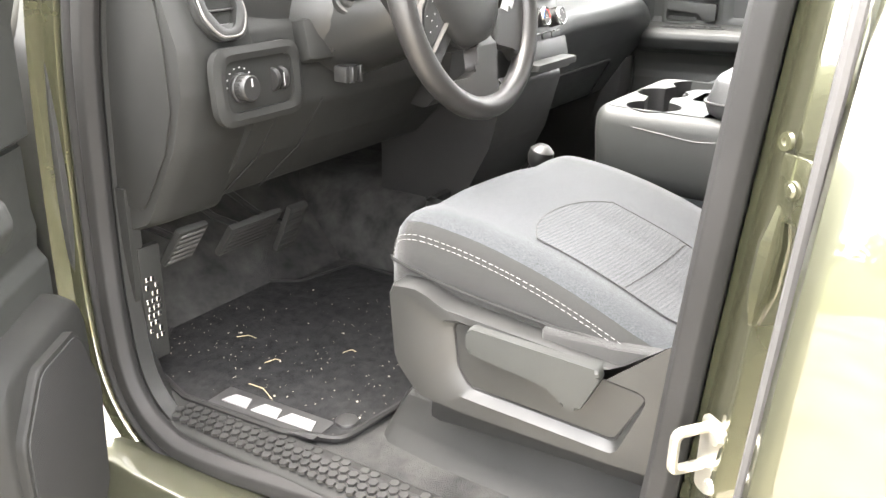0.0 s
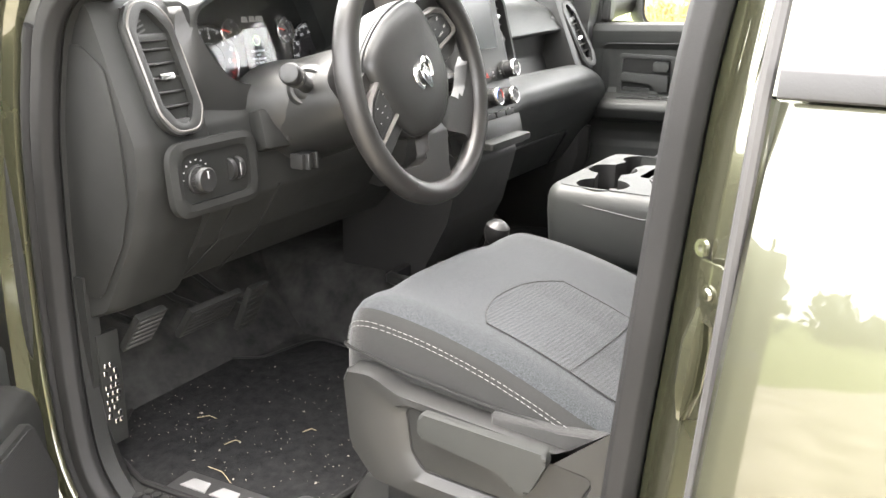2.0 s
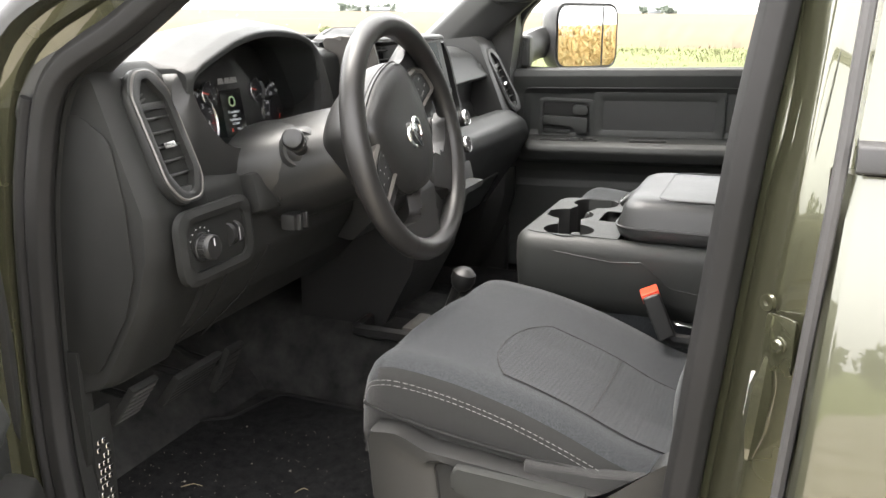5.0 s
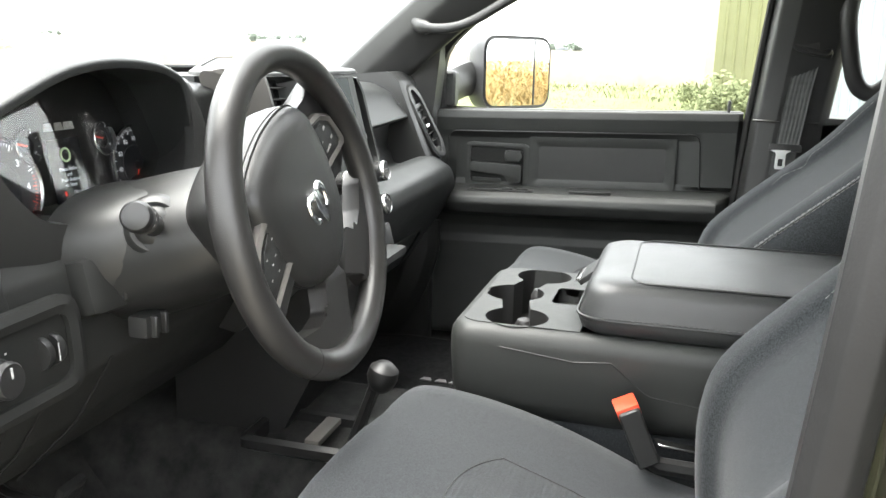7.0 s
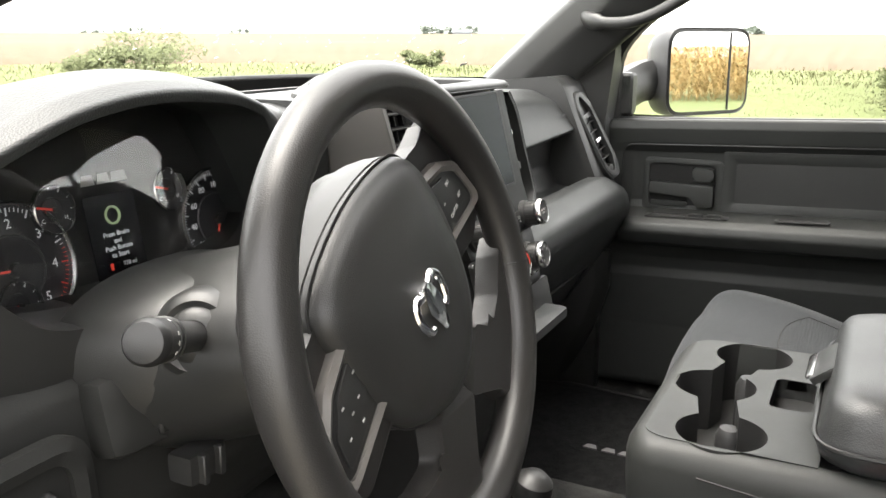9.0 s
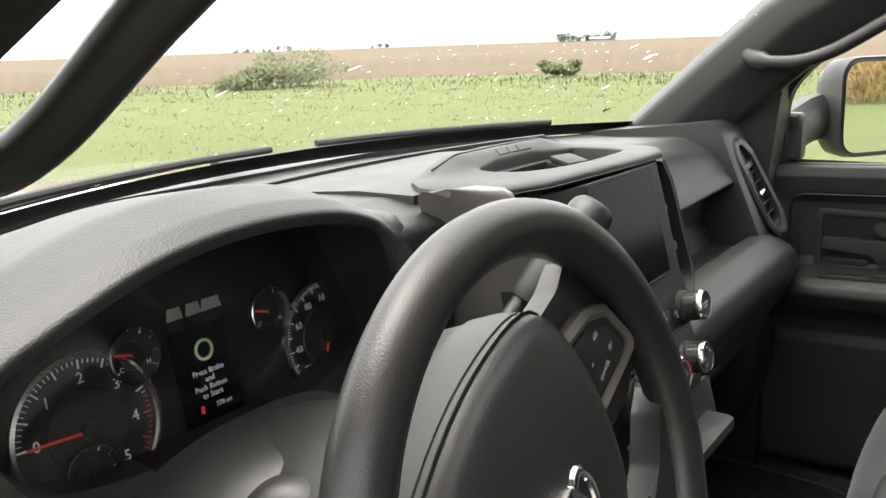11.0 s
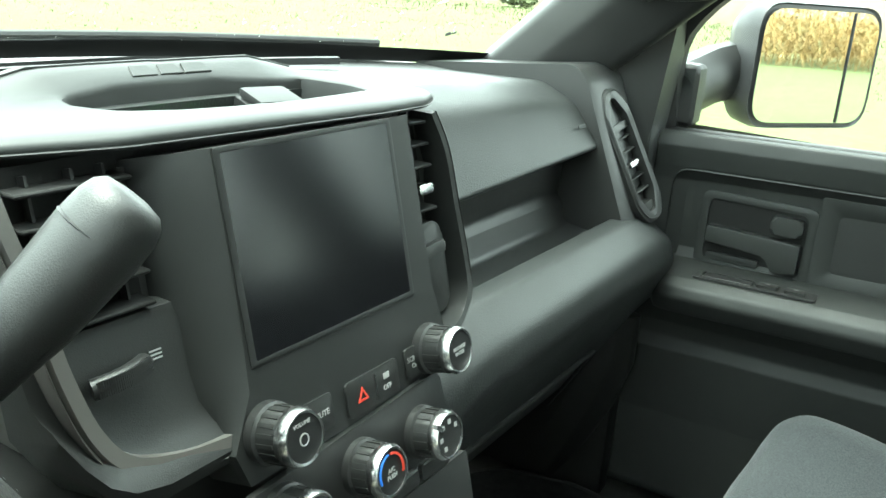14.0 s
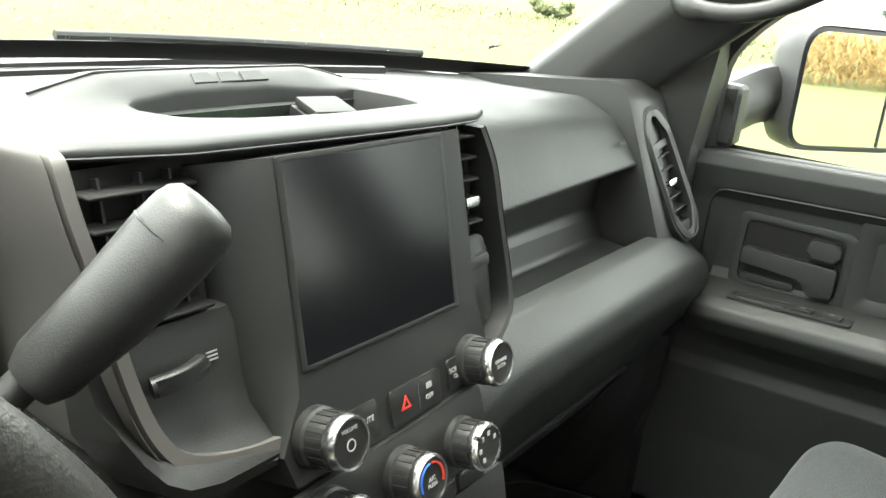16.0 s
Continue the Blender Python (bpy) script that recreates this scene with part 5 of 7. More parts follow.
# instruments
CX = -0.435
FACE = facing((CX, 0.178, 1.462), (0, -0.985, 0.17))
cluster = thing("instrument_cluster", (CX, 0.18, 1.46), "dark instrument cluster with white numerals and lit message", "gauges")
part("face_plate", loft([arch_ring(0.962, 0.186, -0.17, 1.32), arch_ring(0.962, 0.189, -0.17, 1.32)]), M_DARK, cluster)


def gauge(u, v, r, parent, numbers=(), start=225.0, sweep=-270.0, ticks=40, red=None, needle=None, size=0.011):
    gm = FACE @ Matrix.Translation((u, v, 0 if r > 0.03 else 0.0045))
    g = part("gauge", lathe([(0, 0.0), (r * 0.5, 0.0), (r * 0.52, 0.0012), (r * 0.54, 0.0), (r * 0.96, 0.001)], gm, 48), M_GAUGE, parent)
    part("gauge_ring", lathe([(r * 0.95, 0.0), (r * 0.95, 0.004), (r * 0.98, 0.006), (r * 1.03, 0.005), (r * 1.03, 0.0)], gm, 48), M_DULLCHROME, g, "satin chrome gauge ring")
    bm, bmr = bmesh.new(), bmesh.new()
    for k in range(ticks + 1):
        a = radians(start + sweep * k / ticks)
        long = k % 5 == 0
        hot = red is not None and k / ticks >= red
        box(r * (0.8 if long else 0.86), r * 0.92, -0.0006 if long else -0.0003, 0.0006 if long else 0.0003, 0.0012, 0.0016, m=gm @ Matrix.Rotation(a, 4, "Z"), bm=bmr if hot else bm)
    part("tick_marks", bm, M_GAUGEWHITE, g, smooth=False)
    if red is not None:
        part("red_marks", bmr, M_RED, g, smooth=False)
    for k, t in enumerate(numbers):
        a = radians(start + sweep * k / (len(numbers) - 1))
        words(t, size, gm @ Matrix.Translation((math.cos(a) * r * 0.68, math.sin(a) * r * 0.68, 0.0016)), M_GAUGEWHITE, g, "numeral")
    if needle is not None:
        a = radians(start + sweep * needle)
        part("needle", box(0, r * 0.82, -0.0009, 0.0009, 0.003, 0.004, m=gm @ Matrix.Rotation(a, 4, "Z")), M_RED, g)
        part("needle_hub", lathe([(0, 0.006), (r * 0.1, 0.006), (r * 0.12, 0.002)], gm, 16), M_DARK, g)
    return g


gauge(-0.104, -0.033, 0.0535, cluster, ("0", "1", "2", "3", "4", "5"), 176, -225, 50, 0.74, 0.0)
gauge(0.130, -0.036, 0.0515, cluster, ("0", "20", "40", "60", "80", "100", "120"), 250, -200, 60, None, 0.0, 0.0085)
for u, v in ((-0.062, 0.007), (0.066, 0.004)):
    gauge(u, v, 0.020, cluster, ("C", "H"), 215, -250, 8, None, 0.2, 0.005)
for u, v in ((-0.111, -0.060), (0.165, -0.062)):
    gauge(u, v, 0.019, cluster, ("E", "F"), 215, -250, 8, None, 0.1, 0.005)
part("display", slab(oblong(0.056, 0.078, 0.003), 0.001, m=FACE @ Matrix.Translation((0, -0.028, 0))), M_SCREEN, cluster, "dark message display")
# maker's wordmark: plain bars
for k, w in enumerate((0.015, 0.015, 0.019)):
    part("wordmark_bar", slab([(-w / 2, -0.0045), (w / 2, -0.0045), (w / 2 - 0.002, 0.0045), (-w / 2 + 0.002, 0.0045)], 0.0008, m=FACE @ Matrix.Translation((-0.0195 + 0.0172 * k, 0.025, 0.001))), M_WHITE, cluster)
part("button_icon", lathe([(0.0065, 0), (0.0065, 0.001), (0.0085, 0.001), (0.0085, 0)], FACE @ Matrix.Translation((0, -0.008, 0.001)), 28), plain("icon_green", (0.4, 0.52, 0.3), 0.5, glow=0.03), cluster)
for k, t in enumerate(("Press Brake", "and", "Push Button", "to Start")):
    words(t, 0.0062, FACE @ Matrix.Translation((0, -0.0245 - 0.0062 * k, 0.0015)), plain("message_white", (0.55, 0.57, 0.6), 0.5, glow=0.04), cluster, "message")
words("778 mi", 0.0055, FACE @ Matrix.Translation((0.0085, -0.0525, 0.0015)), M_GAUGEWHITE, cluster, "message")
part("door_icon", box(-0.0016, 0.0016, -0.0028, 0.0028, 0, 0.0004, m=FACE @ Matrix.Translation((-0.012, -0.0525, 0.0012))), plain("icon_red", (0.6, 0.05, 0.03), 0.5, glow=0.04), cluster)
lens = part("cluster_lens", loft([[V(p.x, 0.150 + 0.19 * (p.y - 1.47), p.y) for p in [V(CX + (q.x - CX) * 0.97 * (1.2 if q.x > CX else 1.0), 1.47 + (q.y - 1.47) * 0.97) for q in arch]], [V(p.x, 0.1503 + 0.19 * (p.y - 1.47), p.y) for p in [V(CX + (q.x - CX) * 0.97 * (1.2 if q.x > CX else 1.0), 1.47 + (q.y - 1.47) * 0.97) for q in arch]]]), M_LENS, cluster, "clear glossy lens")
lens.visible_shadow = False

# lower driver's panels
knee = rounded([(0.11, 1.40), (0.07, 1.36), (0.058, 1.30), (0.058, 1.25), (0.10, 1.18), (0.165, 1.11), (0.22, 1.10), (0.26, 1.2), (0.2, 1.40)], [0, 0.02, 0.02, 0.03, 0.04, 0.03, 0.02, 0, 0], 4, True)
part("knee_panel", across([(p.x, p.y) for p in knee], [-0.668, -0.5, -0.3, -0.2, -0.125]), M_MATTE, dash, "charcoal knee panel")
for x in (-0.64, -0.55):
    part("panel_gap", tube([V(x + 0.02, 0.056, 1.255), V(x + 0.008, 0.098, 1.178), V(x - 0.015, 0.163, 1.107)], 0.0014, 5), M_SEAL, dash)
hm = facing((-0.672, 0.052, 1.297), (0.02, -0.99, 0.08))
light_panel = part("light_panel", ring_slab(oblong(0.166, 0.10, 0.03), oblong(0.128, 0.066, 0.018), 0.014, 0.01, m=hm), M_MATTE, dash, "charcoal lamp switch panel")
part("panel_face", slab(oblong(0.146, 0.08, 0.02), 0.006, 0.001, m=hm), M_MATTE, light_panel)
for k in range(7):
    a = radians(40 + 23 * k)
    part("switch_mark", box(-0.0012, 0.0012, -0.0009, 0.0009, 0, 0.0004, m=hm @ Matrix.Translation((-0.035 + 0.024 * math.cos(a), 0.0 + 0.024 * math.sin(a), 0.0062))), M_WHITE, light_panel)


def knob(m, r, h, parent, label, chrome=True, ribs=18, name="knob"):
    k = part(name, lathe([(r * 1.12, 0), (r * 1.1, h * 0.25), (r, h * 0.3), (r * 0.96, h * 0.9), (r * 0.86, h), (0, h * 0.98)], m, 36), M_DARK, parent, label)
    bm = bmesh.new()
    for i in range(ribs):
        box(r * 0.95, r * 1.02, -0.0012, 0.0012, h * 0.3, h * 0.72, m=m @ Matrix.Rotation(2 * math.pi * i / ribs, 4, "Z"), bm=bm)
    part("grip_ribs", bm, M_PLAST, k, smooth=False)
    if chrome:
        part("knob_ring", lathe([(r * 0.99, h * 0.74), (r * 1.03, h * 0.78), (r * 1.03, h * 0.92), (r * 0.93, h * 1.03), (r * 0.84, h * 1.02), (r * 0.84, h * 0.9)], m, 36), M_DULLCHROME, k, "satin chrome ring")
    return k


knob(hm @ Matrix.Translation((-0.035, -0.002, 0.005)), 0.0175, 0.022, light_panel, "black headlamp switch knob", False)
part("pointer", box(-0.001, 0.001, 0.002, 0.012, 0, 0.0006, m=hm @ Matrix.Translation((-0.035, -0.002, 0.0272))), M_WHITE, light_panel)
for u in (0.028, 0.044):
    part("dimmer_wheel", lathe([(0, -0.004), (0.016, -0.004), (0.017, 0.0), (0.016, 0.004), (0, 0.004)], hm @ Matrix.Translation((u, 0, 0.002)) @ pose(0, 0, 0, 0, 90, 0), 24), M_DARK, light_panel)
part("switch_mark", box(-0.0005, 0.0005, -0.009, 0.009, 0, 0.0006, m=hm @ Matrix.Translation((0.036, 0, 0.0185))), M_WHITE, light_panel)

# ---- centre stack ----
stack = thing("center_stack", (0.0, 0.0, 1.3), "charcoal centre stack with dark touch screen and chrome-ringed knobs", "center stack")
S = facing((0, 0, 1.42), (0, -1, 0.25))


def at(u, v, w=0.0):
    return S @ Matrix.Translation((u, v, w))


bodyline = rounded([(-0.19, 0.118), (-0.185, 0.06), (-0.165, -0.012), (-0.13, -0.04), (-0.116, -0.2), (0.116, -0.2), (0.122, -0.04), (0.132, -0.01), (0.155, 0.055), (0.168, 0.118)], [0, 0.03, 0.03, 0.03, 0, 0, 0.03, 0.03, 0.03, 0], 4, True)
part("housing", slab([(p.x, p.y) for p in bodyline], 0.10, m=at(0, 0, -0.135)), M_PLAST, stack, "charcoal stack housing")
# screen column, proud of the vents
def column(w, left, right):
    return [S @ V(*p, w) for p in ((left, 0.1215), (left, 0.06), (left - 0.001, 0.02), (left - 0.003, -0.015), (-0.105, -0.045), (-0.098, -0.066), (right, -0.066), (right + 0.008, -0.035), (right, 0.0), (right - 0.002, 0.1215))]


bm = loft([column(-0.045, -0.115, 0.112), column(-0.03, -0.111, 0.110), column(-0.012, -0.098, 0.106), column(-0.004, -0.0905, 0.103), column(-0.001, -0.0875, 0.101), column(0.0015, -0.0845, 0.098)])
part("screen_column", bm, M_BEZEL, stack)
part("screen_frame", ring_slab(oblong(0.158, 0.124, 0.003), oblong(0.149, 0.117, 0.001), 0.002, 0.001, m=at(-0.0045, 0.0595, 0.001)), M_DARK, stack)
part("touch_screen", slab(oblong(0.151, 0.119, 0.001), 0.0015, m=at(-0.0045, 0.0595, 0.001)), M_SCREEN, stack, "dark switched-off touch screen")
# vents beside the screen
for s, u0, u1 in ((-1, -0.186, -0.118), (1, 0.106, 0.150)):
    um = (u0 + u1) / 2
    vent = part("stack_vent", slab(oblong(u1 - u0, 0.126, 0.004), 0.002, m=at(um, 0.064, -0.0352)), M_SEAL, stack, "black louvred centre vent")
    for k in range(5):
        part("slat", box(u0 - um + 0.002, u1 - um - 0.002, -0.0012, 0.0012, 0.0, 0.015, 0.0008, 1, m=at(um, 0.0505 + 0.0165 * k, -0.033) @ pose(0, 0, 0, 14)), M_SEAL, vent)
    for du in (-0.02, 0.004, 0.022) if s < 0 else (-0.008, 0.008):
        part("fin", box(-0.0008, 0.0008, 0.045, 0.122, 0, 0.006, m=at(um + du, 0, -0.033)), M_DARK, vent)
    part("vent_tab", box(-0.009, 0.009, -0.004, 0.004, 0, 0.019, 0.002, 2, m=at(um + s * 0.004, 0.0635, -0.034)), M_DULLCHROME if s > 0 else M_DARK, vent)
    if s < 0:
        foot = [(0.048, -0.045), (0.047, -0.030), (0.043, -0.0245), (0.034, -0.0225), (0.004, -0.0215), (-0.014, -0.019), (-0.026, -0.013), (-0.034, -0.006), (-0.042, -0.002), (-0.05, -0.006), (-0.05, -0.045)]
        part("vent_foot", loft([[S @ V(u, 0.048 - (0.048 - v) * (1 - lift), w) for v, w in foot] for u, lift in ((-0.198, 0.5), (-0.188, 0.3), (-0.178, 0.15), (-0.165, 0.05), (-0.145, 0.0), (-0.12, 0.0), (-0.1, 0.0))]), M_PLAST, vent, "charcoal scooped panel under the vent")
        part("thumb_wheel", tube([S @ V(-0.168 + 0.0040 * k, 0.0155 + 0.0004 * k, -0.0170 + 0.0045 * math.sin(math.pi * k / 8)) for k in range(9)], 0.0056, 10), M_DARK, vent, "ribbed black thumb wheel")
        bm = bmesh.new()
        for k in range(30):
            f = (k + 0.5) / 30 * 8
            box(-0.0005, 0.0005, -0.0042, 0.0042, -0.001, 0.0006, m=S @ Matrix.Translation((-0.168 + 0.0040 * f, 0.0155 + 0.0004 * f, -0.0119 + 0.0045 * math.sin(math.pi * f / 8))), bm=bm)
        part("grip_ribs", bm, M_DARK, vent, smooth=False)
        part("vent_mark", ring_slab(oblong(0.0068, 0.0068, 0.0005), oblong(0.0056, 0.0056, 0.0004), 0.0005, 0, m=at(-0.1765, 0.0155, -0.0200)), M_WHITE, vent)
        for turn in (45, -45):
            part("vent_mark", box(-0.0032, 0.0032, -0.0003, 0.0003, 0, 0.0006, m=at(-0.1765, 0.0155, -0.0203) @ Matrix.Rotation(radians(turn), 4, "Z")), M_WHITE, vent)
        for k in (-1, 0, 1):
            part("vent_mark", box(-0.0038, 0.0038, -0.0004, 0.0004, 0, 0.0006, m=at(-0.1255, 0.0195 + 0.0022 * k, -0.0214)), M_WHITE, vent)
        continue
    part("vent_foot", slab(oblong(u1 - u0, 0.072, 0.012), 0.014, 0.003, m=at(um + 0.004, 0.001, -0.036)), M_PLAST, vent)
    wheel_bm = box(-0.018, 0.018, -0.005, 0.005, 0, 0.008, 0.002, 2, m=at(um + (0.012 if s < 0 else 0.002), 0.016, -0.024) @ pose(0, 0, 0, 0, 0, 4))
    part("thumb_wheel", wheel_bm, M_PLAST, vent)
    for du, mk in ((-0.022, 0), (0.03, 1)):
        part("vent_mark", box(-0.0022, 0.0022, -0.0022, 0.0022, 0, 0.0004, m=at(um + (0.008 if s < 0 else 0) + du * 0.85, 0.016, -0.0218)), M_WHITE, vent)


def edge_strip(s):
    """Satin grey frame that runs from the pod's top down and in under the vent, with a side plate that runs forward into the dash."""
    if s < 0:
        front = [(-0.208, 0.052, 1.553), (-0.209, 0.042, 1.545), (-0.206, 0.035, 1.52), (-0.196, 0.029, 1.48), (-0.189, 0.021, 1.440), (-0.179, 0.012, 1.406), (-0.162, 0.005, 1.385), (-0.13, -0.001, 1.376), (-0.09, -0.006, 1.374)]
        plate = [(-0.222, 0.098, 1.556), (-0.224, 0.094, 1.549), (-0.213, 0.094, 1.52), (-0.199, 0.10, 1.478), (-0.195, 0.098, 1.428), (-0.188, 0.085, 1.392), (-0.168, 0.06, 1.370), (-0.132, 0.045, 1.359), (-0.09, 0.035, 1.356)]
        wide = 0.011
    else:
        front = [(0.156, 0.046, 1.532), (0.164, 0.036, 1.503), (0.170, 0.027, 1.46), (0.175, 0.018, 1.42), (0.173, 0.010, 1.392), (0.158, 0.004, 1.375), (0.135, -0.002, 1.369), (0.11, -0.006, 1.368)]
        plate = [(0.166, 0.15, 1.530), (0.172, 0.14, 1.50), (0.177, 0.12, 1.46), (0.18, 0.09, 1.415), (0.178, 0.065, 1.382), (0.162, 0.045, 1.362), (0.138, 0.03, 1.356), (0.11, 0.02, 1.354)]
        wide = 0.006
    fine, side = spline(front, 5), spline(plate, 5)
    rows = []
    for k, (p, q) in enumerate(zip(fine, side)):
        d = (fine[min(k + 1, len(fine) - 1)] - fine[max(k - 1, 0)]).normalized()
        inn = V(0, -1, 0.2).cross(d).normalized()
        inn = inn if inn.x * s < 0 or (abs(inn.x) < 0.3 and inn.z > 0) else -inn
        a, b = p + V(0, -0.004, 0.001), p + inn * wide + V(0, -0.003, 0.001)
        q = q + V(0, -0.012, -0.004) * max(0, 1 - k / 5) if s < 0 else q
        rows.append([q + (q - p).normalized() * (0.03 if s > 0 else 0.004 + 0.026 * min(1, k / 7)) - V(0, 0, 0.008 * max(0, 1 - k / 7) if s < 0 else 0), q, q.lerp(a, 0.5) - inn * 0.002, a.lerp(q, 0.07), a, a + inn * wide * 0.15 + V(0, 0.003, 0), a + inn * wide * 0.3, b, b + V(0, 0.03, 0)])
    return loft(rows)


for s in (-1, 1):
    part("edge_strip", edge_strip(s), M_SATIN if s < 0 else M_BEZEL, stack, "satin grey stack edging" if s < 0 else "charcoal stack edging")

# top pod with its open tray
cap_out = resample([V(*p) for p in rounded([(-0.196, 0.066), (-0.126, 0.044), (-0.026, 0.036), (0.077, 0.030), (0.128, 0.032), (0.164, 0.050), (0.178, 0.10), (0.172, 0.165), (0.11, 0.190), (0.0, 0.197), (-0.10, 0.192), (-0.165, 0.180), (-0.2, 0.14)], [0.012, 0.05, 0.1, 0.05, 0.03, 0.02, 0.03, 0.03, 0.04, 0.1, 0.05, 0.03, 0.02], 5, True)], 80)
cap_in = resample([V(*p) for p in rounded([(-0.099, 0.122), (-0.088, 0.093), (-0.055, 0.078), (-0.02, 0.071), (0.03, 0.069), (0.112, 0.072), (0.120, 0.10), (0.117, 0.142), (0.03, 0.153), (-0.05, 0.152), (-0.092, 0.146)], [0.01, 0.02, 0.03, 0.04, 0.04, 0.012, 0.02, 0.008, 0.05, 0.05, 0.012], 5, True)], 80)
near = min(range(80), key=lambda k: (cap_in[k] - V(-0.099, 0.10)).length)
cap_in = cap_in[near:] + cap_in[:near]


def crown(x, y):
    """Height of the pod's top: level in front, rising to a crest behind the tray."""
    k = max(0.0, min(1.0, (y - 0.142) / 0.028))
    f = max(0.0, min(1.0, (0.15 - abs(x + 0.005)) / 0.06))
    return 1.5485 + 0.0005 * (x < 0) + 0.0135 * k * k * (3 - 2 * k) * f


def cap_ring(t, drop=0.0):
    """A ring of the cap's top, t of the way from the tray's rim to the outer edge."""
    return [V(a.x + (b.x - a.x) * t, a.y + (b.y - a.y) * t, crown(a.x + (b.x - a.x) * t, a.y + (b.y - a.y) * t) - drop) for a, b in zip(cap_in, cap_out)]


under_cap = [V(p.x * 0.97, 0.12 + (p.y - 0.12) * 0.94, 1.542) for p in cap_out]
low_edge = [V(p.x * 0.996, 0.12 + (p.y - 0.12) * 0.99, 1.5395 - 0.02 * max(0.0, (p.y - 0.12) / 0.07)) for p in cap_out]
rim = [V(p.x, p.y, 1.5420 - 0.012 * max(0.0, (p.y - 0.12) / 0.07)) for p in cap_out]
tray_wall = [V(p.x * 0.97, 0.115 + (p.y - 0.115) * 0.9, 1.519) for p in cap_in]
tray_neck = [V(p.x * 0.995, 0.115 + (p.y - 0.115) * 0.985, crown(p.x, p.y) - 0.004) for p in cap_in]
bm = loft([under_cap, low_edge, rim, cap_ring(0.985, 0.0042), cap_ring(0.95, 0.0026), cap_ring(0.88, 0.0012), cap_ring(0.75, 0.0003), cap_ring(0.6), cap_ring(0.45), cap_ring(0.3), cap_ring(0.15), cap_ring(0.04), cap_ring(0.0, 0.0012), tray_neck, tray_wall], caps=False)
part("pod_cap", bm, M_BEZEL, stack, "charcoal pod top with open tray")
crest = [V(x, 0.1745 - 0.25 * abs(x + 0.005) ** 2, crown(x, 0.172) + 0.0004) for x in [-0.14 + 0.27 * k / 30 for k in range(31)]]
part("crest_line", tube(crest, 0.0011, 5), M_DARK, stack, "thin dark joint along the pod's crest")
part("pod_edge_line", tube([V(p.x, p.y - 0.0006, 1.5412) for p in cap_out if p.y < 0.075], 0.0007, 5), M_DARK, stack)
part("tray_floor", slab([(p.x * 1.0, p.y) for p in cap_in], 0.003, m=Matrix.Translation((0, 0, 1.517))), M_DARK, stack)
part("pod_base", slab([(p.x * 0.96, 0.125 + (p.y - 0.125) * 0.86) for p in cap_out], 0.052, m=Matrix.Translation((0, 0.016, 1.463))), M_DARK, stack, "black recess under the pod top")
part("pod_lid", loft([[V(p.x * 0.96, 0.125 + (p.y - 0.125) * 0.86 + 0.012, z) for p in cap_out] for z in (1.515, 1.5415)], caps=False), M_DARK, stack)
for k, w in enumerate((0.020, 0.020, 0.024)):
    part("wordmark_bar", slab([(-w / 2, -0.005), (w / 2, -0.005), (w / 2 - 0.003, 0.005), (-w / 2 + 0.003, 0.005)], 0.0016, 0.0004, 1, m=pose(-0.0215 + 0.0225 * k, 0.1605, 1.5578, 32)), M_BEZEL, stack)
plug = thing("usb_cover", (0.07, 0.125, 1.53), "black rubber plug cover in the dash tray", "plug cover")
part("body", box(-0.020, 0.020, -0.017, 0.017, -0.012, 0.012, 0.003, 2, m=pose(0.056, 0.120, 1.5255, 12, 0, -14)), M_DARK, plug)
part("flap", box(-0.018, 0.018, -0.015, 0.015, 0.0125, 0.019, 0.003, 2, m=pose(0.056, 0.120, 1.5255, 12, 0, -14)), M_RUBBER, plug)
green_pen = thing("green_strip", (-0.01, 0.1, 1.52), "bright green plastic strip lying in the dash tray", "strip")
part("body", tube([V(-0.036, 0.128, 1.5235), V(0.028, 0.122, 1.5255)], 0.0025, 6, flat=0.6, up=(0, 0, 1)), plain("bright_green", (0.1, 0.6, 0.05), 0.4), green_pen)

part("under_panel", across(rounded([(0.11, 1.405), (0.04, 1.376), (0.014, 1.352), (0.006, 1.30), (0.012, 1.24), (0.06, 1.19), (0.12, 1.2)], [0, 0.02, 0.02, 0.03, 0.03, 0.02, 0], 4, True), [-0.25, -0.2, -0.15, -0.085]), M_PLAST, stack, "charcoal panel under the vent")
part("under_panel", across(rounded([(0.11, 1.39), (0.04, 1.366), (0.02, 1.345), (0.012, 1.30), (0.016, 1.24), (0.06, 1.19), (0.12, 1.2)], [0, 0.02, 0.02, 0.03, 0.03, 0.02, 0], 4, True), [0.085, 0.11, 0.135]), M_PLAST, stack)

# switches under the screen
row = -0.050
for u, w, t in ((-0.040, 0.030, "MUTE"), (0.0635, 0.022, "SCREEN\nOFF")):
    b = part("button", slab(oblong(w, 0.022, 0.003), 0.0022, 0.001, m=at(u, row + 0.002, 0.001)), M_PLAST, stack)
    words(t, 0.0052, at(u + (0.004 if t == "MUTE" else 0.0), row + 0.002, 0.0034), M_WHITE, b, "legend")
b = part("button", slab(oblong(0.055, 0.024, 0.004), 0.0024, 0.001, m=at(0.0155, row, 0.001)), M_PLAST, stack)
tri = [(-0.0055, -0.004), (0.0055, -0.004), (0, 0.0055)]
part("hazard_mark", ring_slab(tri, [(u * 0.55, v * 0.55 - 0.0004) for u, v in tri], 0.0006, 0, m=at(0.003, row, 0.0036)), M_RED, b)
part("divider", box(-0.0006, 0.0006, -0.009, 0.009, 0, 0.001, m=at(0.0165, row, 0.0036)), M_DULLCHROME, b)
words("OFF", 0.005, at(0.029, row - 0.004, 0.0036), M_WHITE, b, "legend")
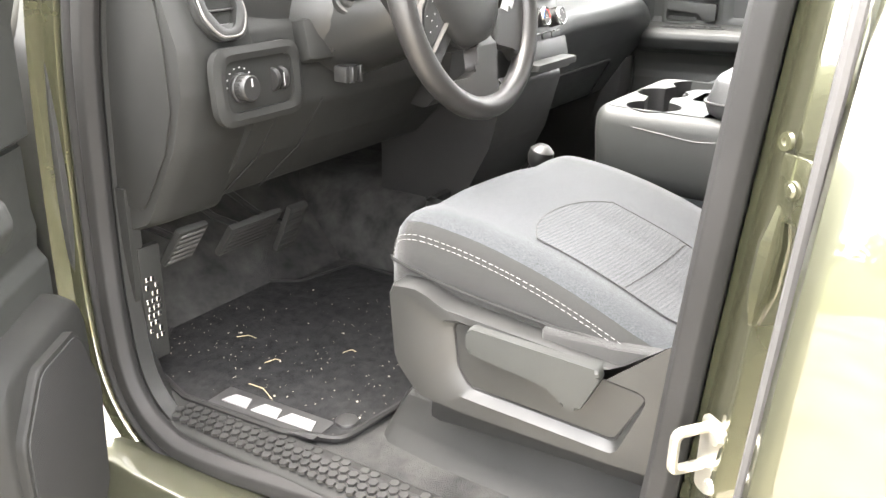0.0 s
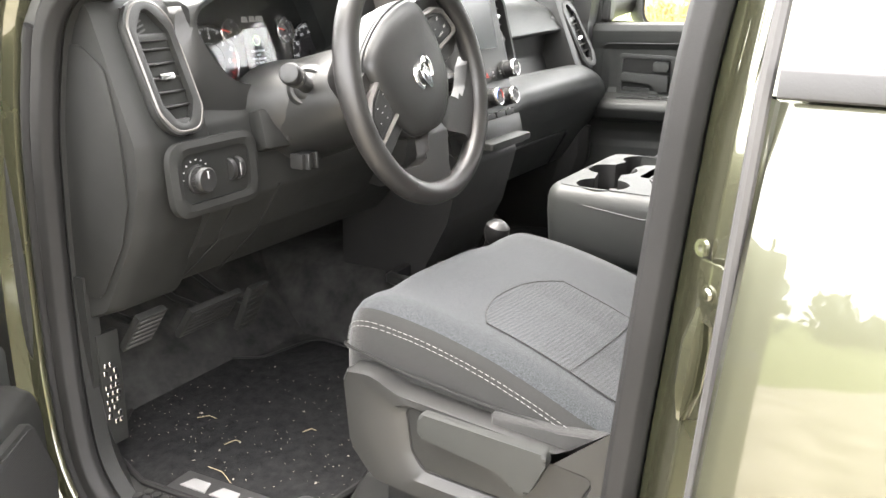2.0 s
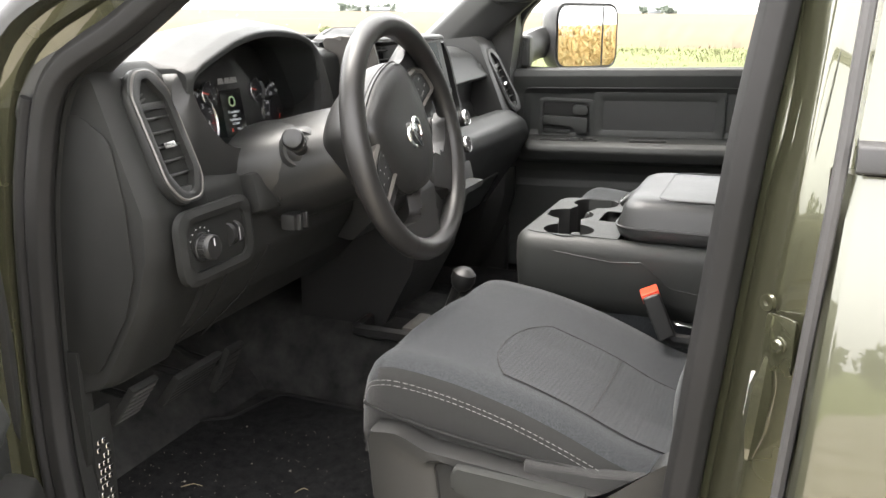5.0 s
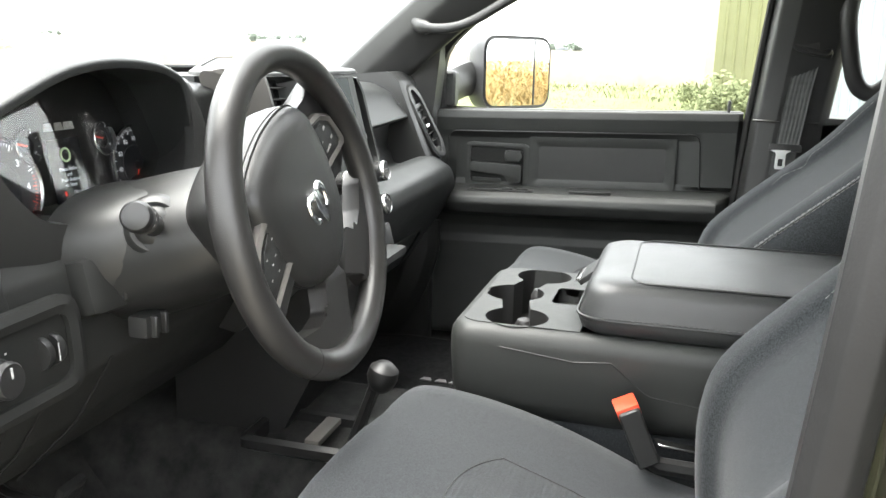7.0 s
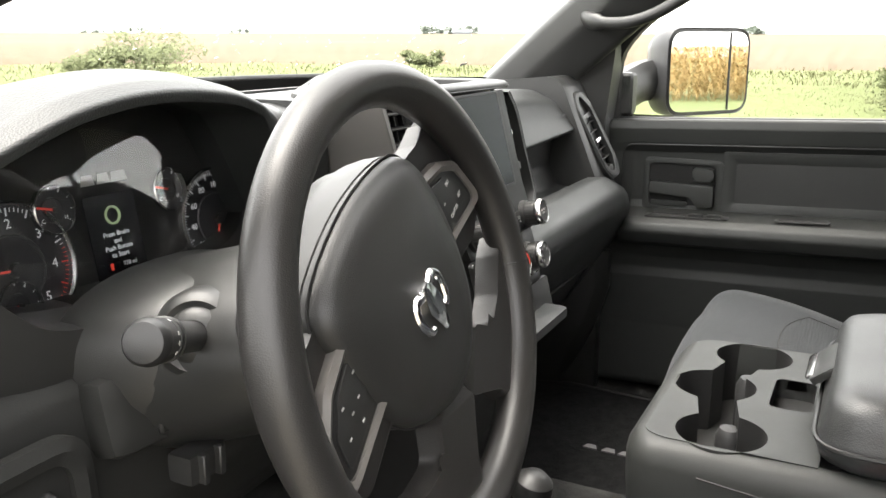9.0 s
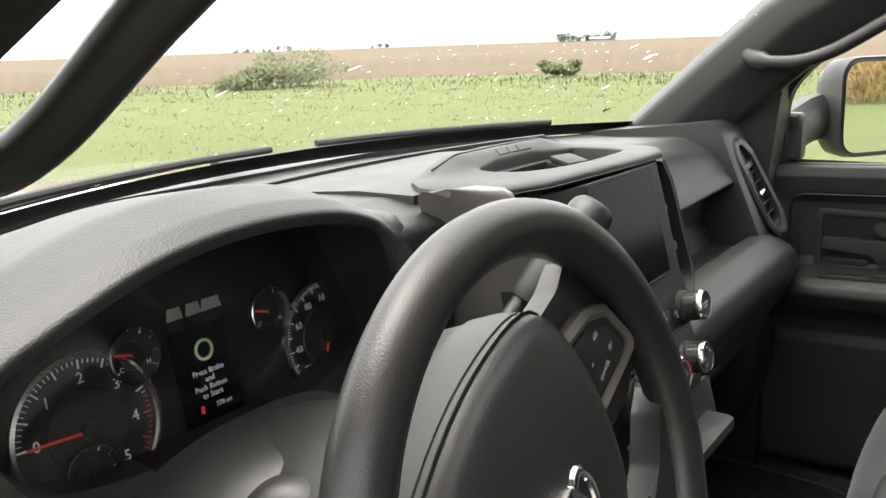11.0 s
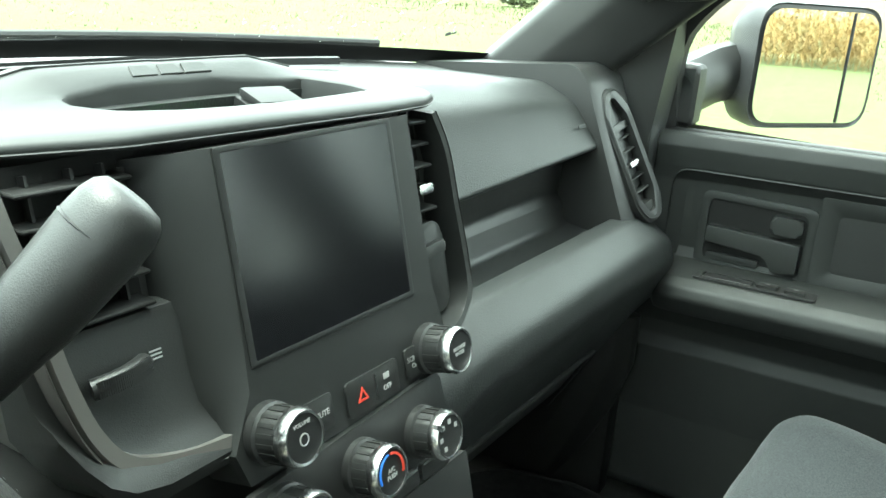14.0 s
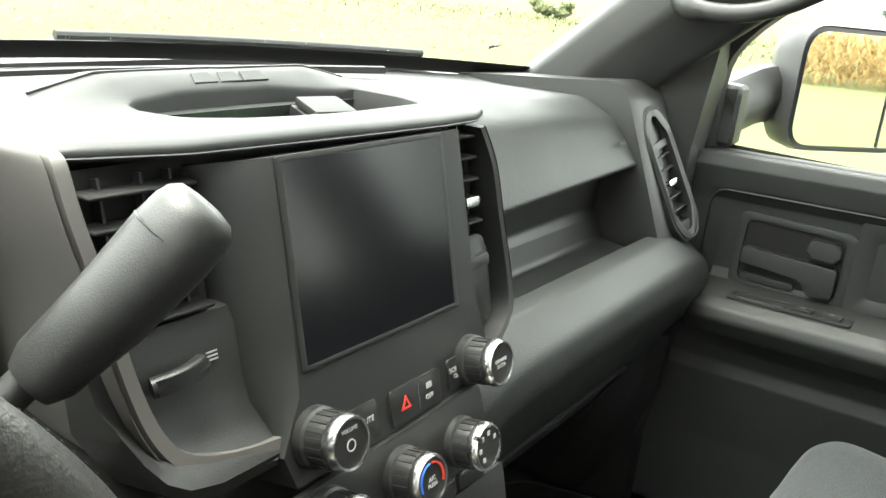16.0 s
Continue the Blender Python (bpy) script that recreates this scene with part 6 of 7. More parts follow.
part("car_mark", box(-0.003, 0.003, -0.002, 0.002, 0, 0.0005, m=at(0.029, row + 0.004, 0.0034)), M_WHITE, b)
for u, v, t in ((-0.080, -0.041, "VOLUME"), (0.081, -0.0445, "BROWSE\nENTER")):
    k = knob(at(u, v, 0.0), 0.0165, 0.03, stack, "black ribbed knob with satin chrome ring")
    if t == "VOLUME":
        part("power_mark", lathe([(0.003, 0), (0.003, 0.0005), (0.0037, 0.0005), (0.0037, 0)], at(u, v - 0.001, 0.0298), 16), M_WHITE, k)
        words(t, 0.0035, at(u, v + 0.008, 0.0299), M_WHITE, k, "legend")
    else:
        words(t, 0.0038, at(u, v, 0.0299), M_WHITE, k, "legend")
# climate panel
cp = part("climate_panel", slab(rounded([(-0.105, -0.114), (-0.105, -0.070), (0.085, -0.062), (0.092, -0.112)], 0.006, 4, True), 0.006, 0.002, m=at(0, 0, 0.0)), M_DARK, stack, "black climate control panel")
for u, v in ((-0.082, -0.090), (-0.0125, -0.0925), (0.0535, -0.0965)):
    k = knob(at(u, v, 0.004), 0.017, 0.027, stack, "black ribbed climate knob with satin chrome ring")
    if u == -0.0125:
        words("A/C\nPUSH", 0.0042, at(u, v - 0.001, 0.0311), M_WHITE, k, "legend")
        for mat, a0, a1 in ((M_BLUE, 95, 200), (M_RED, -20, 85)):
            arc = [at(u, v, 0.0312) @ V(0.0118 * math.cos(radians(a0 + (a1 - a0) * i / 10)), 0.0118 * math.sin(radians(a0 + (a1 - a0) * i / 10)), 0) for i in range(11)]
            part("temperature_arc", tube(arc, 0.0009, 4), mat, k)
    else:
        for i in range(5):
            a = radians(30 + 50 * i)
            part("mode_mark", box(-0.0016, 0.0016, -0.0016, 0.0016, 0, 0.0004, m=at(u + 0.0098 * math.cos(a), v + 0.0098 * math.sin(a), 0.0309)), M_WHITE, k)
        part("pointer", box(-0.0016, 0.0016, 0.011, 0.019, 0, 0.003, m=at(u, v, 0.0295) @ Matrix.Rotation(radians(50), 4, "Z")), M_DULLCHROME, k)
for u in (-0.06, -0.015, 0.03, 0.07):
    b = part("button", slab(oblong(0.036, 0.012, 0.003), 0.004, 0.001, m=at(u, -0.128, 0.0)), M_PLAST, stack)
    part("button_edge", box(-0.016, 0.016, -0.001, 0.001, 0, 0.001, m=at(u, -0.122, 0.004)), M_DULLCHROME, b)
part("lower_panel", slab(oblong(0.22, 0.06, 0.004), 0.006, 0.001, m=at(0, -0.165, -0.002)), M_DARK, stack)
part("ledge", slab(oblong(0.17, 0.045, 0.008), 0.012, 0.003, 2, m=pose(0.0, -0.055, 1.245)), M_BEZEL, stack, "charcoal pull-out ledge")
part("lower_console", across(rounded([(0.02, 1.25), (-0.03, 1.22), (0.0, 1.1), (0.06, 0.98), (0.25, 0.95), (0.25, 1.25)], 0.02, 3, True), [-0.12, -0.05, 0.05, 0.12]), M_DARK, stack)

# ---- steering wheel and column ----
WC = V(-0.449, -0.140, 1.416)
WT = radians(14)
W = facing(WC, (0, -math.cos(WT), math.sin(WT))) @ Matrix.Rotation(radians(29.5), 4, "Z")
W0 = facing(WC, (0, -math.cos(WT), math.sin(WT)))
RIM = 0.1645
wheel = thing("steering_wheel", WC, "charcoal steering wheel with switch pods and chrome badge", "steering wheel")
ring = [W @ V(RIM * math.cos(a), RIM * math.sin(a), 0) for a in (2 * math.pi * k / 96 for k in range(96))]
rads = []
for k in range(96):
    a = math.degrees(2 * math.pi * k / 96)
    swell = 0.0012 * sum(math.exp(-((((a - c + 180) % 360) - 180) / 16) ** 2) for c in (35, 145))
    rads.append(0.0166 + swell)
part("rim", tube(ring, rads, 14, loop=True, up=tuple(W.to_3x3() @ V(0, 0, 1))), M_WHEEL, wheel, "charcoal grained wheel rim")
for a in (33, 147, 210, 330):
    c = W @ V(RIM * math.cos(radians(a)), RIM * math.sin(radians(a)), 0)
    d = (W.to_3x3() @ V(-math.sin(radians(a)), math.cos(radians(a)), 0)).normalized()
    part("rim_seam", lathe([(0.0172, -0.0006), (0.0175, 0), (0.0172, 0.0006)], facing(c, d, tuple(W.to_3x3() @ V(0, 0, 1))), 20), M_DARK, wheel)


def dome(outline, h0, steps, m):
    rows = []
    for k, w in steps:
        rows.append([m @ V(p[0] * k, p[1] * k, h0 + w) for p in outline])
    return loft(rows)


hub_line = [(p.x * 1.07, p.y * 1.06) for p in spline([(-0.086, 0.05), (-0.072, 0.083), (0, 0.096), (0.072, 0.083), (0.086, 0.05), (0.082, 0.0), (0.064, -0.045), (0.032, -0.07), (0, -0.078), (-0.032, -0.07), (-0.064, -0.045), (-0.082, 0.0)], 5, True)]
part("airbag_cover", dome(hub_line, 0.0, ((0.985, -0.018), (0.99, -0.014), (0.96, -0.004), (0.9, 0.003), (0.75, 0.008), (0.5, 0.011), (0.25, 0.012), (0.02, 0.012)), W), M_HUB, wheel, "charcoal grained airbag cover")
part("hub_skirt", dome(hub_line, 0.0, ((0.9, -0.055), (0.985, -0.05), (1.0, -0.034), (0.995, -0.0185), (0.97, -0.0165)), W), M_DARK, wheel, "black skirt round the airbag cover")
part("hub_back", dome(hub_line, -0.06, ((0.8, -0.03), (0.95, -0.01), (0.97, 0.012)), W), M_DARK, wheel)
# side spokes with switch pods
for s in (-1, 1):
    sp = rounded([(s * 0.02, 0.09), (s * 0.080, 0.0745), (s * 0.112, 0.070), (s * 0.138, 0.072), (s * 0.155, 0.028), (s * 0.152, -0.031), (s * 0.125, -0.036), (s * 0.06, -0.03)], [0, 0.03, 0.02, 0, 0, 0, 0.02, 0], 5, True)
    spoke = part("spoke", slab([(p.x, p.y) for p in sp], 0.016, 0.006, 3, m=W @ Matrix.Translation((0, 0, -0.026))), M_WHEEL, wheel)
    pod = rounded([(s * 0.040, 0.067), (s * 0.117, 0.049), (s * 0.141, 0.032), (s * 0.1545, -0.0155), (s * 0.064, -0.006)], [0.004, 0.014, 0.012, 0.010, 0.004], 4, True)
    pod_in = rounded([(s * 0.044, 0.058), (s * 0.114, 0.041), (s * 0.134, 0.027), (s * 0.1445, -0.0085), (s * 0.066, 0.002)], [0.004, 0.010, 0.010, 0.008, 0.004], 4, True)
    pm = W @ Matrix.Translation((0, 0, -0.0105))
    part("pod_bezel", ring_slab([(p.x, p.y) for p in pod], [(p.x, p.y) for p in pod_in], 0.011, 0.002, m=pm), M_SATIN, spoke, "satin grey switch bezel")
    pm = W @ Matrix.Translation((0, 0, -0.0065))
    face = part("pod_face", slab([(p.x, p.y) for p in pod_in], 0.003, 0.001, m=pm), M_DARK, spoke, "black switch pod")
    keys = rounded([(s * 0.080, 0.046), (s * 0.112, 0.037), (s * 0.130, 0.022), (s * 0.137, -0.003), (s * 0.088, 0.004)], 0.006, 3, True)
    part("key_pad", slab([(p.x, p.y) for p in keys], 0.002, 0.001, m=pm @ Matrix.Translation((0, 0, 0.003))), M_PLAST, spoke)
    for t, u, v in ((("RES", 0.113, 0.030), ("SET", 0.122, 0.012), ("CANCEL", 0.104, 0.0085), ("", 0.096, 0.022)) if s > 0 else (("", -0.113, 0.030), ("", -0.122, 0.012), ("", -0.104, 0.0085), ("", -0.096, 0.022), ("", -0.088, 0.036), ("", -0.108, 0.020))):
        if t:
            words(t, 0.0045, pm @ Matrix.Translation((u, v, 0.0054)), M_WHITE, spoke, "legend")
        else:
            part("legend", box(-0.0015, 0.0015, -0.0007, 0.0007, 0, 0.0004, m=pm @ Matrix.Translation((u, v, 0.0052))), M_WHITE, spoke)
# lower spokes
for s in (-1, 1):
    sp = [(p.x, p.y) for p in rounded([(s * 0.0, -0.06), (s * 0.05, -0.066), (s * 0.068, -0.088), (s * 0.098, -0.080), (s * 0.128, -0.062), (s * 0.148, -0.057), (s * 0.106, -0.116), (s * 0.042, -0.151), (s * 0.036, -0.128), (s * 0.0, -0.094)], [0, 0.01, 0.012, 0.02, 0.015, 0, 0, 0, 0.02, 0.01], 5, True)]
    part("lower_spoke", slab(sp, 0.022, 0.009, 4, m=W @ Matrix.Translation((0, 0, -0.020))), M_WHEEL, wheel)
# seam of the airbag cover, perforated grip zones
seam = [W @ V(p[0] * 0.992, p[1] * 0.992, -0.012) for p in hub_line]
part("cover_seam", tube(seam, 0.0011, 5, loop=True), M_DARK, wheel)
bm = bmesh.new()
for a0, a1 in ((152, 205), (-28, 26)):
    for k in range(int((a1 - a0) / 1.6)):
        for j in range(7):
            a, b = radians(a0 + 1.6 * k + (0.8 if j % 2 else 0)), radians(20 + 17 * j)
            n = W.to_3x3() @ V(math.cos(a) * math.cos(b), math.sin(a) * math.cos(b), math.sin(b))
            c = W @ V(RIM * math.cos(a), RIM * math.sin(a), 0) + n * 0.01685
            m = facing(c, n, tuple(W.to_3x3() @ V(-math.sin(a), math.cos(a), 0)))
            bm.faces.new([bm.verts.new(m @ V(0.0007 * math.cos(q), 0.0007 * math.sin(q), 0)) for q in (0, 1.26, 2.51, 3.77, 5.03)])
part("grip_holes", bm, M_DARK, wheel, "fine dark perforation of the grips", smooth=False)["kind"] = "stuff"
# badge: plain chrome shapes, two curled arms about a wedge
badge = part("badge", slab([(p.x, p.y) for p in rounded([(-0.006, 0.020), (0.006, 0.020), (0.011, 0.002), (0.004, -0.021), (-0.004, -0.021), (-0.011, 0.002)], 0.003, 4, True)], 0.005, 0.002, 2, m=W @ Matrix.Translation((0, 0.004, 0.0105))), M_CHROME, wheel, "plain chrome badge")
for s in (-1, 1):
    arm = spline([(s * 0.007, 0.015), (s * 0.017, 0.017), (s * 0.0225, 0.006), (s * 0.019, -0.008), (s * 0.0125, -0.011)], 5)
    part("badge_arm", tube([W @ V(p.x, p.y + 0.004, 0.0125) for p in arm], [0.0042 - 0.0014 * k / (len(arm) - 1) for k in range(len(arm))], 8, flat=0.8, up=tuple(W.to_3x3() @ V(0, 0, 1))), M_CHROME, badge)

column = thing("steering_column", (CX, 0.0, 1.38), "charcoal steering column shroud with stalk and shift lever", "steering column")
rows = []
for w, k, dz in ((-0.05, 0.062, 0.0), (-0.07, 0.078, 0.0), (-0.10, 0.088, -0.002), (-0.15, 0.094, -0.006), (-0.24, 0.10, -0.012)):
    rows.append([W0 @ V(math.cos(a) * k * (1.0 if abs(math.cos(a)) < 0.7 else 1.08), math.sin(a) * k * 0.8 + dz, w) for a in (2 * math.pi * i / 28 for i in range(28))])
part("shroud", loft(rows), M_PLAST, column, "charcoal column shroud")
# stalk
stalk = [V(-0.54, -0.01, 1.405), V(-0.575, -0.026, 1.418), V(-0.612, -0.042, 1.43)]
part("stalk", tube([stalk[0], stalk[1], stalk[1].lerp(stalk[2], 0.25), stalk[2]], [0.0105, 0.011, 0.0138, 0.0146], 16), M_DARK, column, "black multifunction stalk")
d = (stalk[2] - stalk[1]).normalized()
part("stalk_end", lathe([(0.0146, -0.002), (0.0152, 0.002), (0.0147, 0.006), (0.0125, 0.0095), (0.008, 0.011), (0, 0.0115)], facing(stalk[2], d), 24), M_DARK, column)
part("stalk_boot", lathe([(0.036, -0.022), (0.034, -0.010), (0.030, -0.003), (0.025, 0.0), (0.021, -0.002), (0.018, 0.002), (0.0115, 0.004)], facing(stalk[0], d), 32), M_PLAST, column, "charcoal round stalk boot")
for k in (0.45, 0.62):
    part("stalk_ring", lathe([(0.0142, -0.001), (0.0149, -0.0004), (0.0149, 0.0004), (0.0142, 0.001)], facing(stalk[1].lerp(stalk[2], k), d), 24), M_BEZEL, column)
for a in (60, 85, 110, 150):
    part("stalk_mark", box(-0.0012, 0.0012, -0.0003, 0.0003, -0.0008, 0.0008, m=facing(stalk[1].lerp(stalk[2], 0.72), d) @ Matrix.Rotation(radians(a), 4, "Z") @ Matrix.Translation((0, -0.0146, 0))), M_WHITE, column)
# cover that swells out of the dash round the column
rows = []
for y, hw, hh, zc in ((0.10, 0.115, 0.068, 1.362), (0.07, 0.108, 0.066, 1.366), (0.045, 0.10, 0.062, 1.372), (0.02, 0.09, 0.058, 1.378), (0.005, 0.078, 0.05, 1.382), (0.0, 0.06, 0.035, 1.384)):
    rows.append([V(-0.462 + hw * math.copysign(abs(math.cos(a)) ** 0.8, math.cos(a)), y, zc + hh * math.copysign(abs(math.sin(a)) ** 0.8, math.sin(a))) for a in (2 * math.pi * i / 40 for i in range(40))])
part("column_cover", loft([spline(r, 1, True) for r in rows]), M_PLAST, column, "charcoal column cover")
# shift lever
lev = spline([(-0.355, -0.005, 1.385), (-0.30, 0.012, 1.415), (-0.255, 0.016, 1.447), (-0.225, 0.004, 1.477)], 6)
part("lever_rod", tube(lev, 0.0085, 10), M_DARK, column, "black shift lever rod")
grip = [V(-0.238, 0.007, 1.464), V(-0.232, 0.004, 1.470), V(-0.212, -0.010, 1.495), V(-0.191, -0.022, 1.5225), V(-0.183, -0.0262, 1.5325), V(-0.1795, -0.0280, 1.5370), V(-0.1773, -0.0292, 1.5397), V(-0.1765, -0.0296, 1.5407)]
part("lever_grip", tube(grip, [0.011, 0.0145, 0.0168, 0.0182, 0.0176, 0.0158, 0.0125, 0.006], 24, flat=1.15, up=(0, 1, 0.3)), M_PLAST, column, "charcoal shift lever grip")
part("grip_seam", tube([V(-0.220, -0.0222, 1.480), V(-0.212, -0.0282, 1.4905), V(-0.194, -0.0402, 1.517)], 0.0008, 5), M_DARK, column)
part("grip_cap_seam", lathe([(0.0170, -0.0007), (0.0187, 0.0), (0.0170, 0.0007)], facing(V(-0.1895, -0.0228, 1.5244), V(0.036, -0.019, 0.048)) @ Matrix.Diagonal((1.0, 1.08, 1.0, 1.0)), 28), M_DARK, column)
# start button
start = thing("start_button", (-0.245, 0.06, 1.41), "round black start button with grey ring", "start button")
bmx = facing((-0.247, 0.066, 1.412), (-0.05, -0.97, 0.2))
part("ring", lathe([(0.022, 0), (0.022, 0.005), (0.019, 0.007), (0.0175, 0.005)], bmx, 32), M_SATIN, start)
part("cap", lathe([(0.0175, 0.002), (0.0168, 0.006), (0, 0.0065)], bmx, 32), M_DARK, start)
words("START\nSTOP", 0.005, bmx @ Matrix.Translation((0, 0, 0.0068)), M_WHITE, start, "legend")
# hood release and brake release box under the dash
rel = thing("brake_release", (-0.53, 0.04, 1.31), "charcoal brake release box under the dash", "release lever")
part("box", box(-0.046, 0.046, -0.03, 0.05, -0.022, 0.04, 0.02, 4, m=pose(-0.53, 0.062, 1.328, -14, 0, -8)), M_MATTE, rel)
part("slot", box(-0.026, 0.026, -0.003, 0.003, -0.012, 0.012, 0.002, 1, m=pose(-0.517, 0.028, 1.335)), M_DARK, rel)
part("handle", box(-0.02, 0.02, -0.012, 0.012, -0.012, 0.012, 0.005, 2, m=pose(-0.515, 0.02, 1.292)), M_DARK, rel)
for u in (-0.009, 0.009):
    part("rib", box(-0.003, 0.003, -0.004, 0.004, -0.012, 0.012, 0.001, 1, m=pose(-0.515 + u, 0.006, 1.292)), M_PLAST, rel)

# ---- pedals ----
def pedal(name, cx, cy, cz, w, h, label, lean=35):
    ob = thing(name, (cx, cy, cz), label, "pedal", "pedals")
    pm = pose(cx, cy, cz, lean, 0, 0)
    part("pad", box(-w / 2, w / 2, -0.006, 0.006, -h / 2, h / 2, 0.005, 2, m=pm), M_MATTE, ob)
    for k in range(6):
        part("rib", box(-w / 2 * 0.85, w / 2 * 0.85, -0.0075, -0.005, -0.0025, 0.0025, 0.001, 1, m=pm @ Matrix.Translation((0, 0, -h * 0.38 + h * 0.76 * k / 5))), M_SEAL if name != "parking_brake_pedal" else M_EDGE, ob)
    part("arm", tube([pm @ V(0, 0.006, 0), V(cx, cy + 0.08, cz + 0.01), V(cx, cy + 0.2, cz + 0.06)], 0.006, 8), M_DARK, ob)


pedal("parking_brake_pedal", -0.703, 0.185, 1.05, 0.055, 0.075, "worn black parking brake pedal")
pedal("brake_pedal", -0.556, 0.20, 1.022, 0.115, 0.065, "wide black rubber brake pedal")
pedal("accelerator_pedal", -0.452, 0.205, 1.0, 0.045, 0.095, "narrow black accelerator pedal", 25)

# ---- floor: mats, transfer case lever, tunnel tray ----
def floor_mat(name, s, label):
    ob = thing(name, (s * 0.5, 0.1, 0.837), label, "floor mat")
    edge = rounded([(s * 0.775, 0.13), (s * 0.765, -0.05), (s * 0.735, -0.13), (s * 0.60, -0.145), (s * 0.32, -0.14), (s * 0.24, 0.0), (s * 0.23, 0.24), (s * 0.36, 0.27), (s * 0.40, 0.33), (s * 0.62, 0.33), (s * 0.74, 0.24)], 0.03, 4, True)
    part("carpet", slab([(p.x, p.y) for p in edge][::int(s) * -1 or 1], 0.010, 0.003, 2, m=Matrix.Translation((0, 0, 0.837))), M_MAT, ob)
    part("binding", tube([V(p.x, p.y, 0.845) for p in edge], 0.005, 7, loop=True), M_SEAL, ob)
    return ob


dm = floor_mat("driver_floor_mat", -1, "black carpet floor mat with pale badge, strewn with grit")
pmat = floor_mat("passenger_floor_mat", 1, "black carpet floor mat with pale badge")
# badge patch with three plain pale bars
bmat = Matrix.Translation((-0.742, -0.005, 0.8475)) @ Matrix.Rotation(radians(-87), 4, "Z")
part("badge_patch", slab(oblong(0.19, 0.05, 0.004), 0.0012, m=bmat), M_RUBBER, dm)
for k, w in enumerate((0.05, 0.05, 0.062)):
    part("badge_bar", slab([(-w / 2 + 0.002, -0.011), (w / 2 - 0.002, -0.011), (w / 2 - 0.010, 0.011), (-w / 2 + 0.010, 0.011)], 0.002, m=bmat @ Matrix.Translation((-0.056 + 0.054 * k, 0, 0.001))), plain("pale_badge", (0.17, 0.17, 0.168), 0.5), dm)
pbar = Matrix.Translation((0.493, -0.037, 0.8475)) @ Matrix.Rotation(radians(-91), 4, "Z")
for k, w in enumerate((0.032, 0.032, 0.040)):
    part("badge_bar", slab([(-w / 2 + 0.002, -0.008), (w / 2 - 0.002, -0.008), (w / 2 - 0.008, 0.008), (-w / 2 + 0.008, 0.008)], 0.002, m=pbar @ Matrix.Translation((-0.037 + 0.036 * k, 0, 0.001))), bpy.data.materials["pale_badge"], pmat)
part("mat_clip", lathe([(0.017, 0), (0.016, 0.004), (0.01, 0.005), (0, 0.004)], Matrix.Translation((-0.70, -0.11, 0.847)), 20), M_DARK, dm)
case = thing("transfer_case_lever", (-0.125, -0.1, 0.98), "black ball-topped transfer case lever", "lever")
part("shaft", tube([V(-0.12, -0.06, 0.98), V(-0.125, -0.10, 1.09)], 0.010, 8), M_DARK, case)
part("ball", lathe([(0.012, -0.02), (0.019, -0.012), (0.024, 0.002), (0.022, 0.016), (0.012, 0.025), (0, 0.0265)], facing((-0.127, -0.11, 1.10), (0, -0.25, 1)), 24), M_DARK, case)
tray = thing("tunnel_tray", (-0.12, 0.0, 0.99), "black tunnel tray with grey end plate", "tray")
part("rim", ring_slab(oblong(0.13, 0.2, 0.02), oblong(0.10, 0.165, 0.015), 0.02, 0.01, m=pose(-0.13, 0.0, 0.985)), M_DARK, tray)
part("plate", box(-0.045, 0.045, -0.012, 0.012, 0, 0.01, 0.004, 2, m=pose(-0.14, -0.02, 1.0)), M_SATIN, tray)

# grit, chaff and straws strewn over the driver's mat and sill
gr = random.Random(21)
bm = bmesh.new()
for k in range(230):
    cx, cy = gr.uniform(-0.76, -0.34), gr.uniform(-0.13, 0.30)
    cx = cx if gr.random() < 0.5 else gr.gauss(-0.62, 0.06)
    if not -0.76 < cx < -0.3:
        continue
    r = gr.uniform(0.0003, 0.0007) if gr.random() < 0.95 else gr.uniform(0.001, 0.0018)
    box(-r, r, -r * gr.uniform(0.6, 1.6), r, 0, r, m=pose(cx, cy, 0.8475, 0, 0, gr.uniform(0, 180)), bm=bm)
grit = part("grit", bm, plain("pale_grit", (0.3, 0.28, 0.23), 0.9), smooth=False)
tagged(grit, "pale grit and chaff strewn over the black mat", "grit", kind="stuff")
for k, (x0, y0, x1, y1) in enumerate(((-0.715, 0.015, -0.70, 0.075), (-0.60, 0.20, -0.585, 0.17), (-0.53, 0.005, -0.545, 0.02), (-0.64, 0.10, -0.62, 0.085))):
    st = thing("straw", (x0, y0, 0.848), "short dry straw lying on the mat", "straw", "straws on the mat")
    part("stem", tube([V(x0, y0, 0.8485), V((x0 + x1) / 2 + 0.006, (y0 + y1) / 2, 0.8505), V(x1, y1, 0.8485)], 0.0005, 5), plain("dry_straw", (0.5, 0.42, 0.25), 0.8) if k == 0 else bpy.data.materials["dry_straw"], st)

# ---- seats ----
EDGE = ((-0.66, 1.055), (-0.60, 1.062), (-0.521, 1.078), (-0.452, 1.106), (-0.382, 1.131), (-0.302, 1.151), (-0.235, 1.160), (-0.205, 1.158), (-0.186, 1.148), (-0.175, 1.132), (-0.168, 1.108), (-0.166, 1.085))


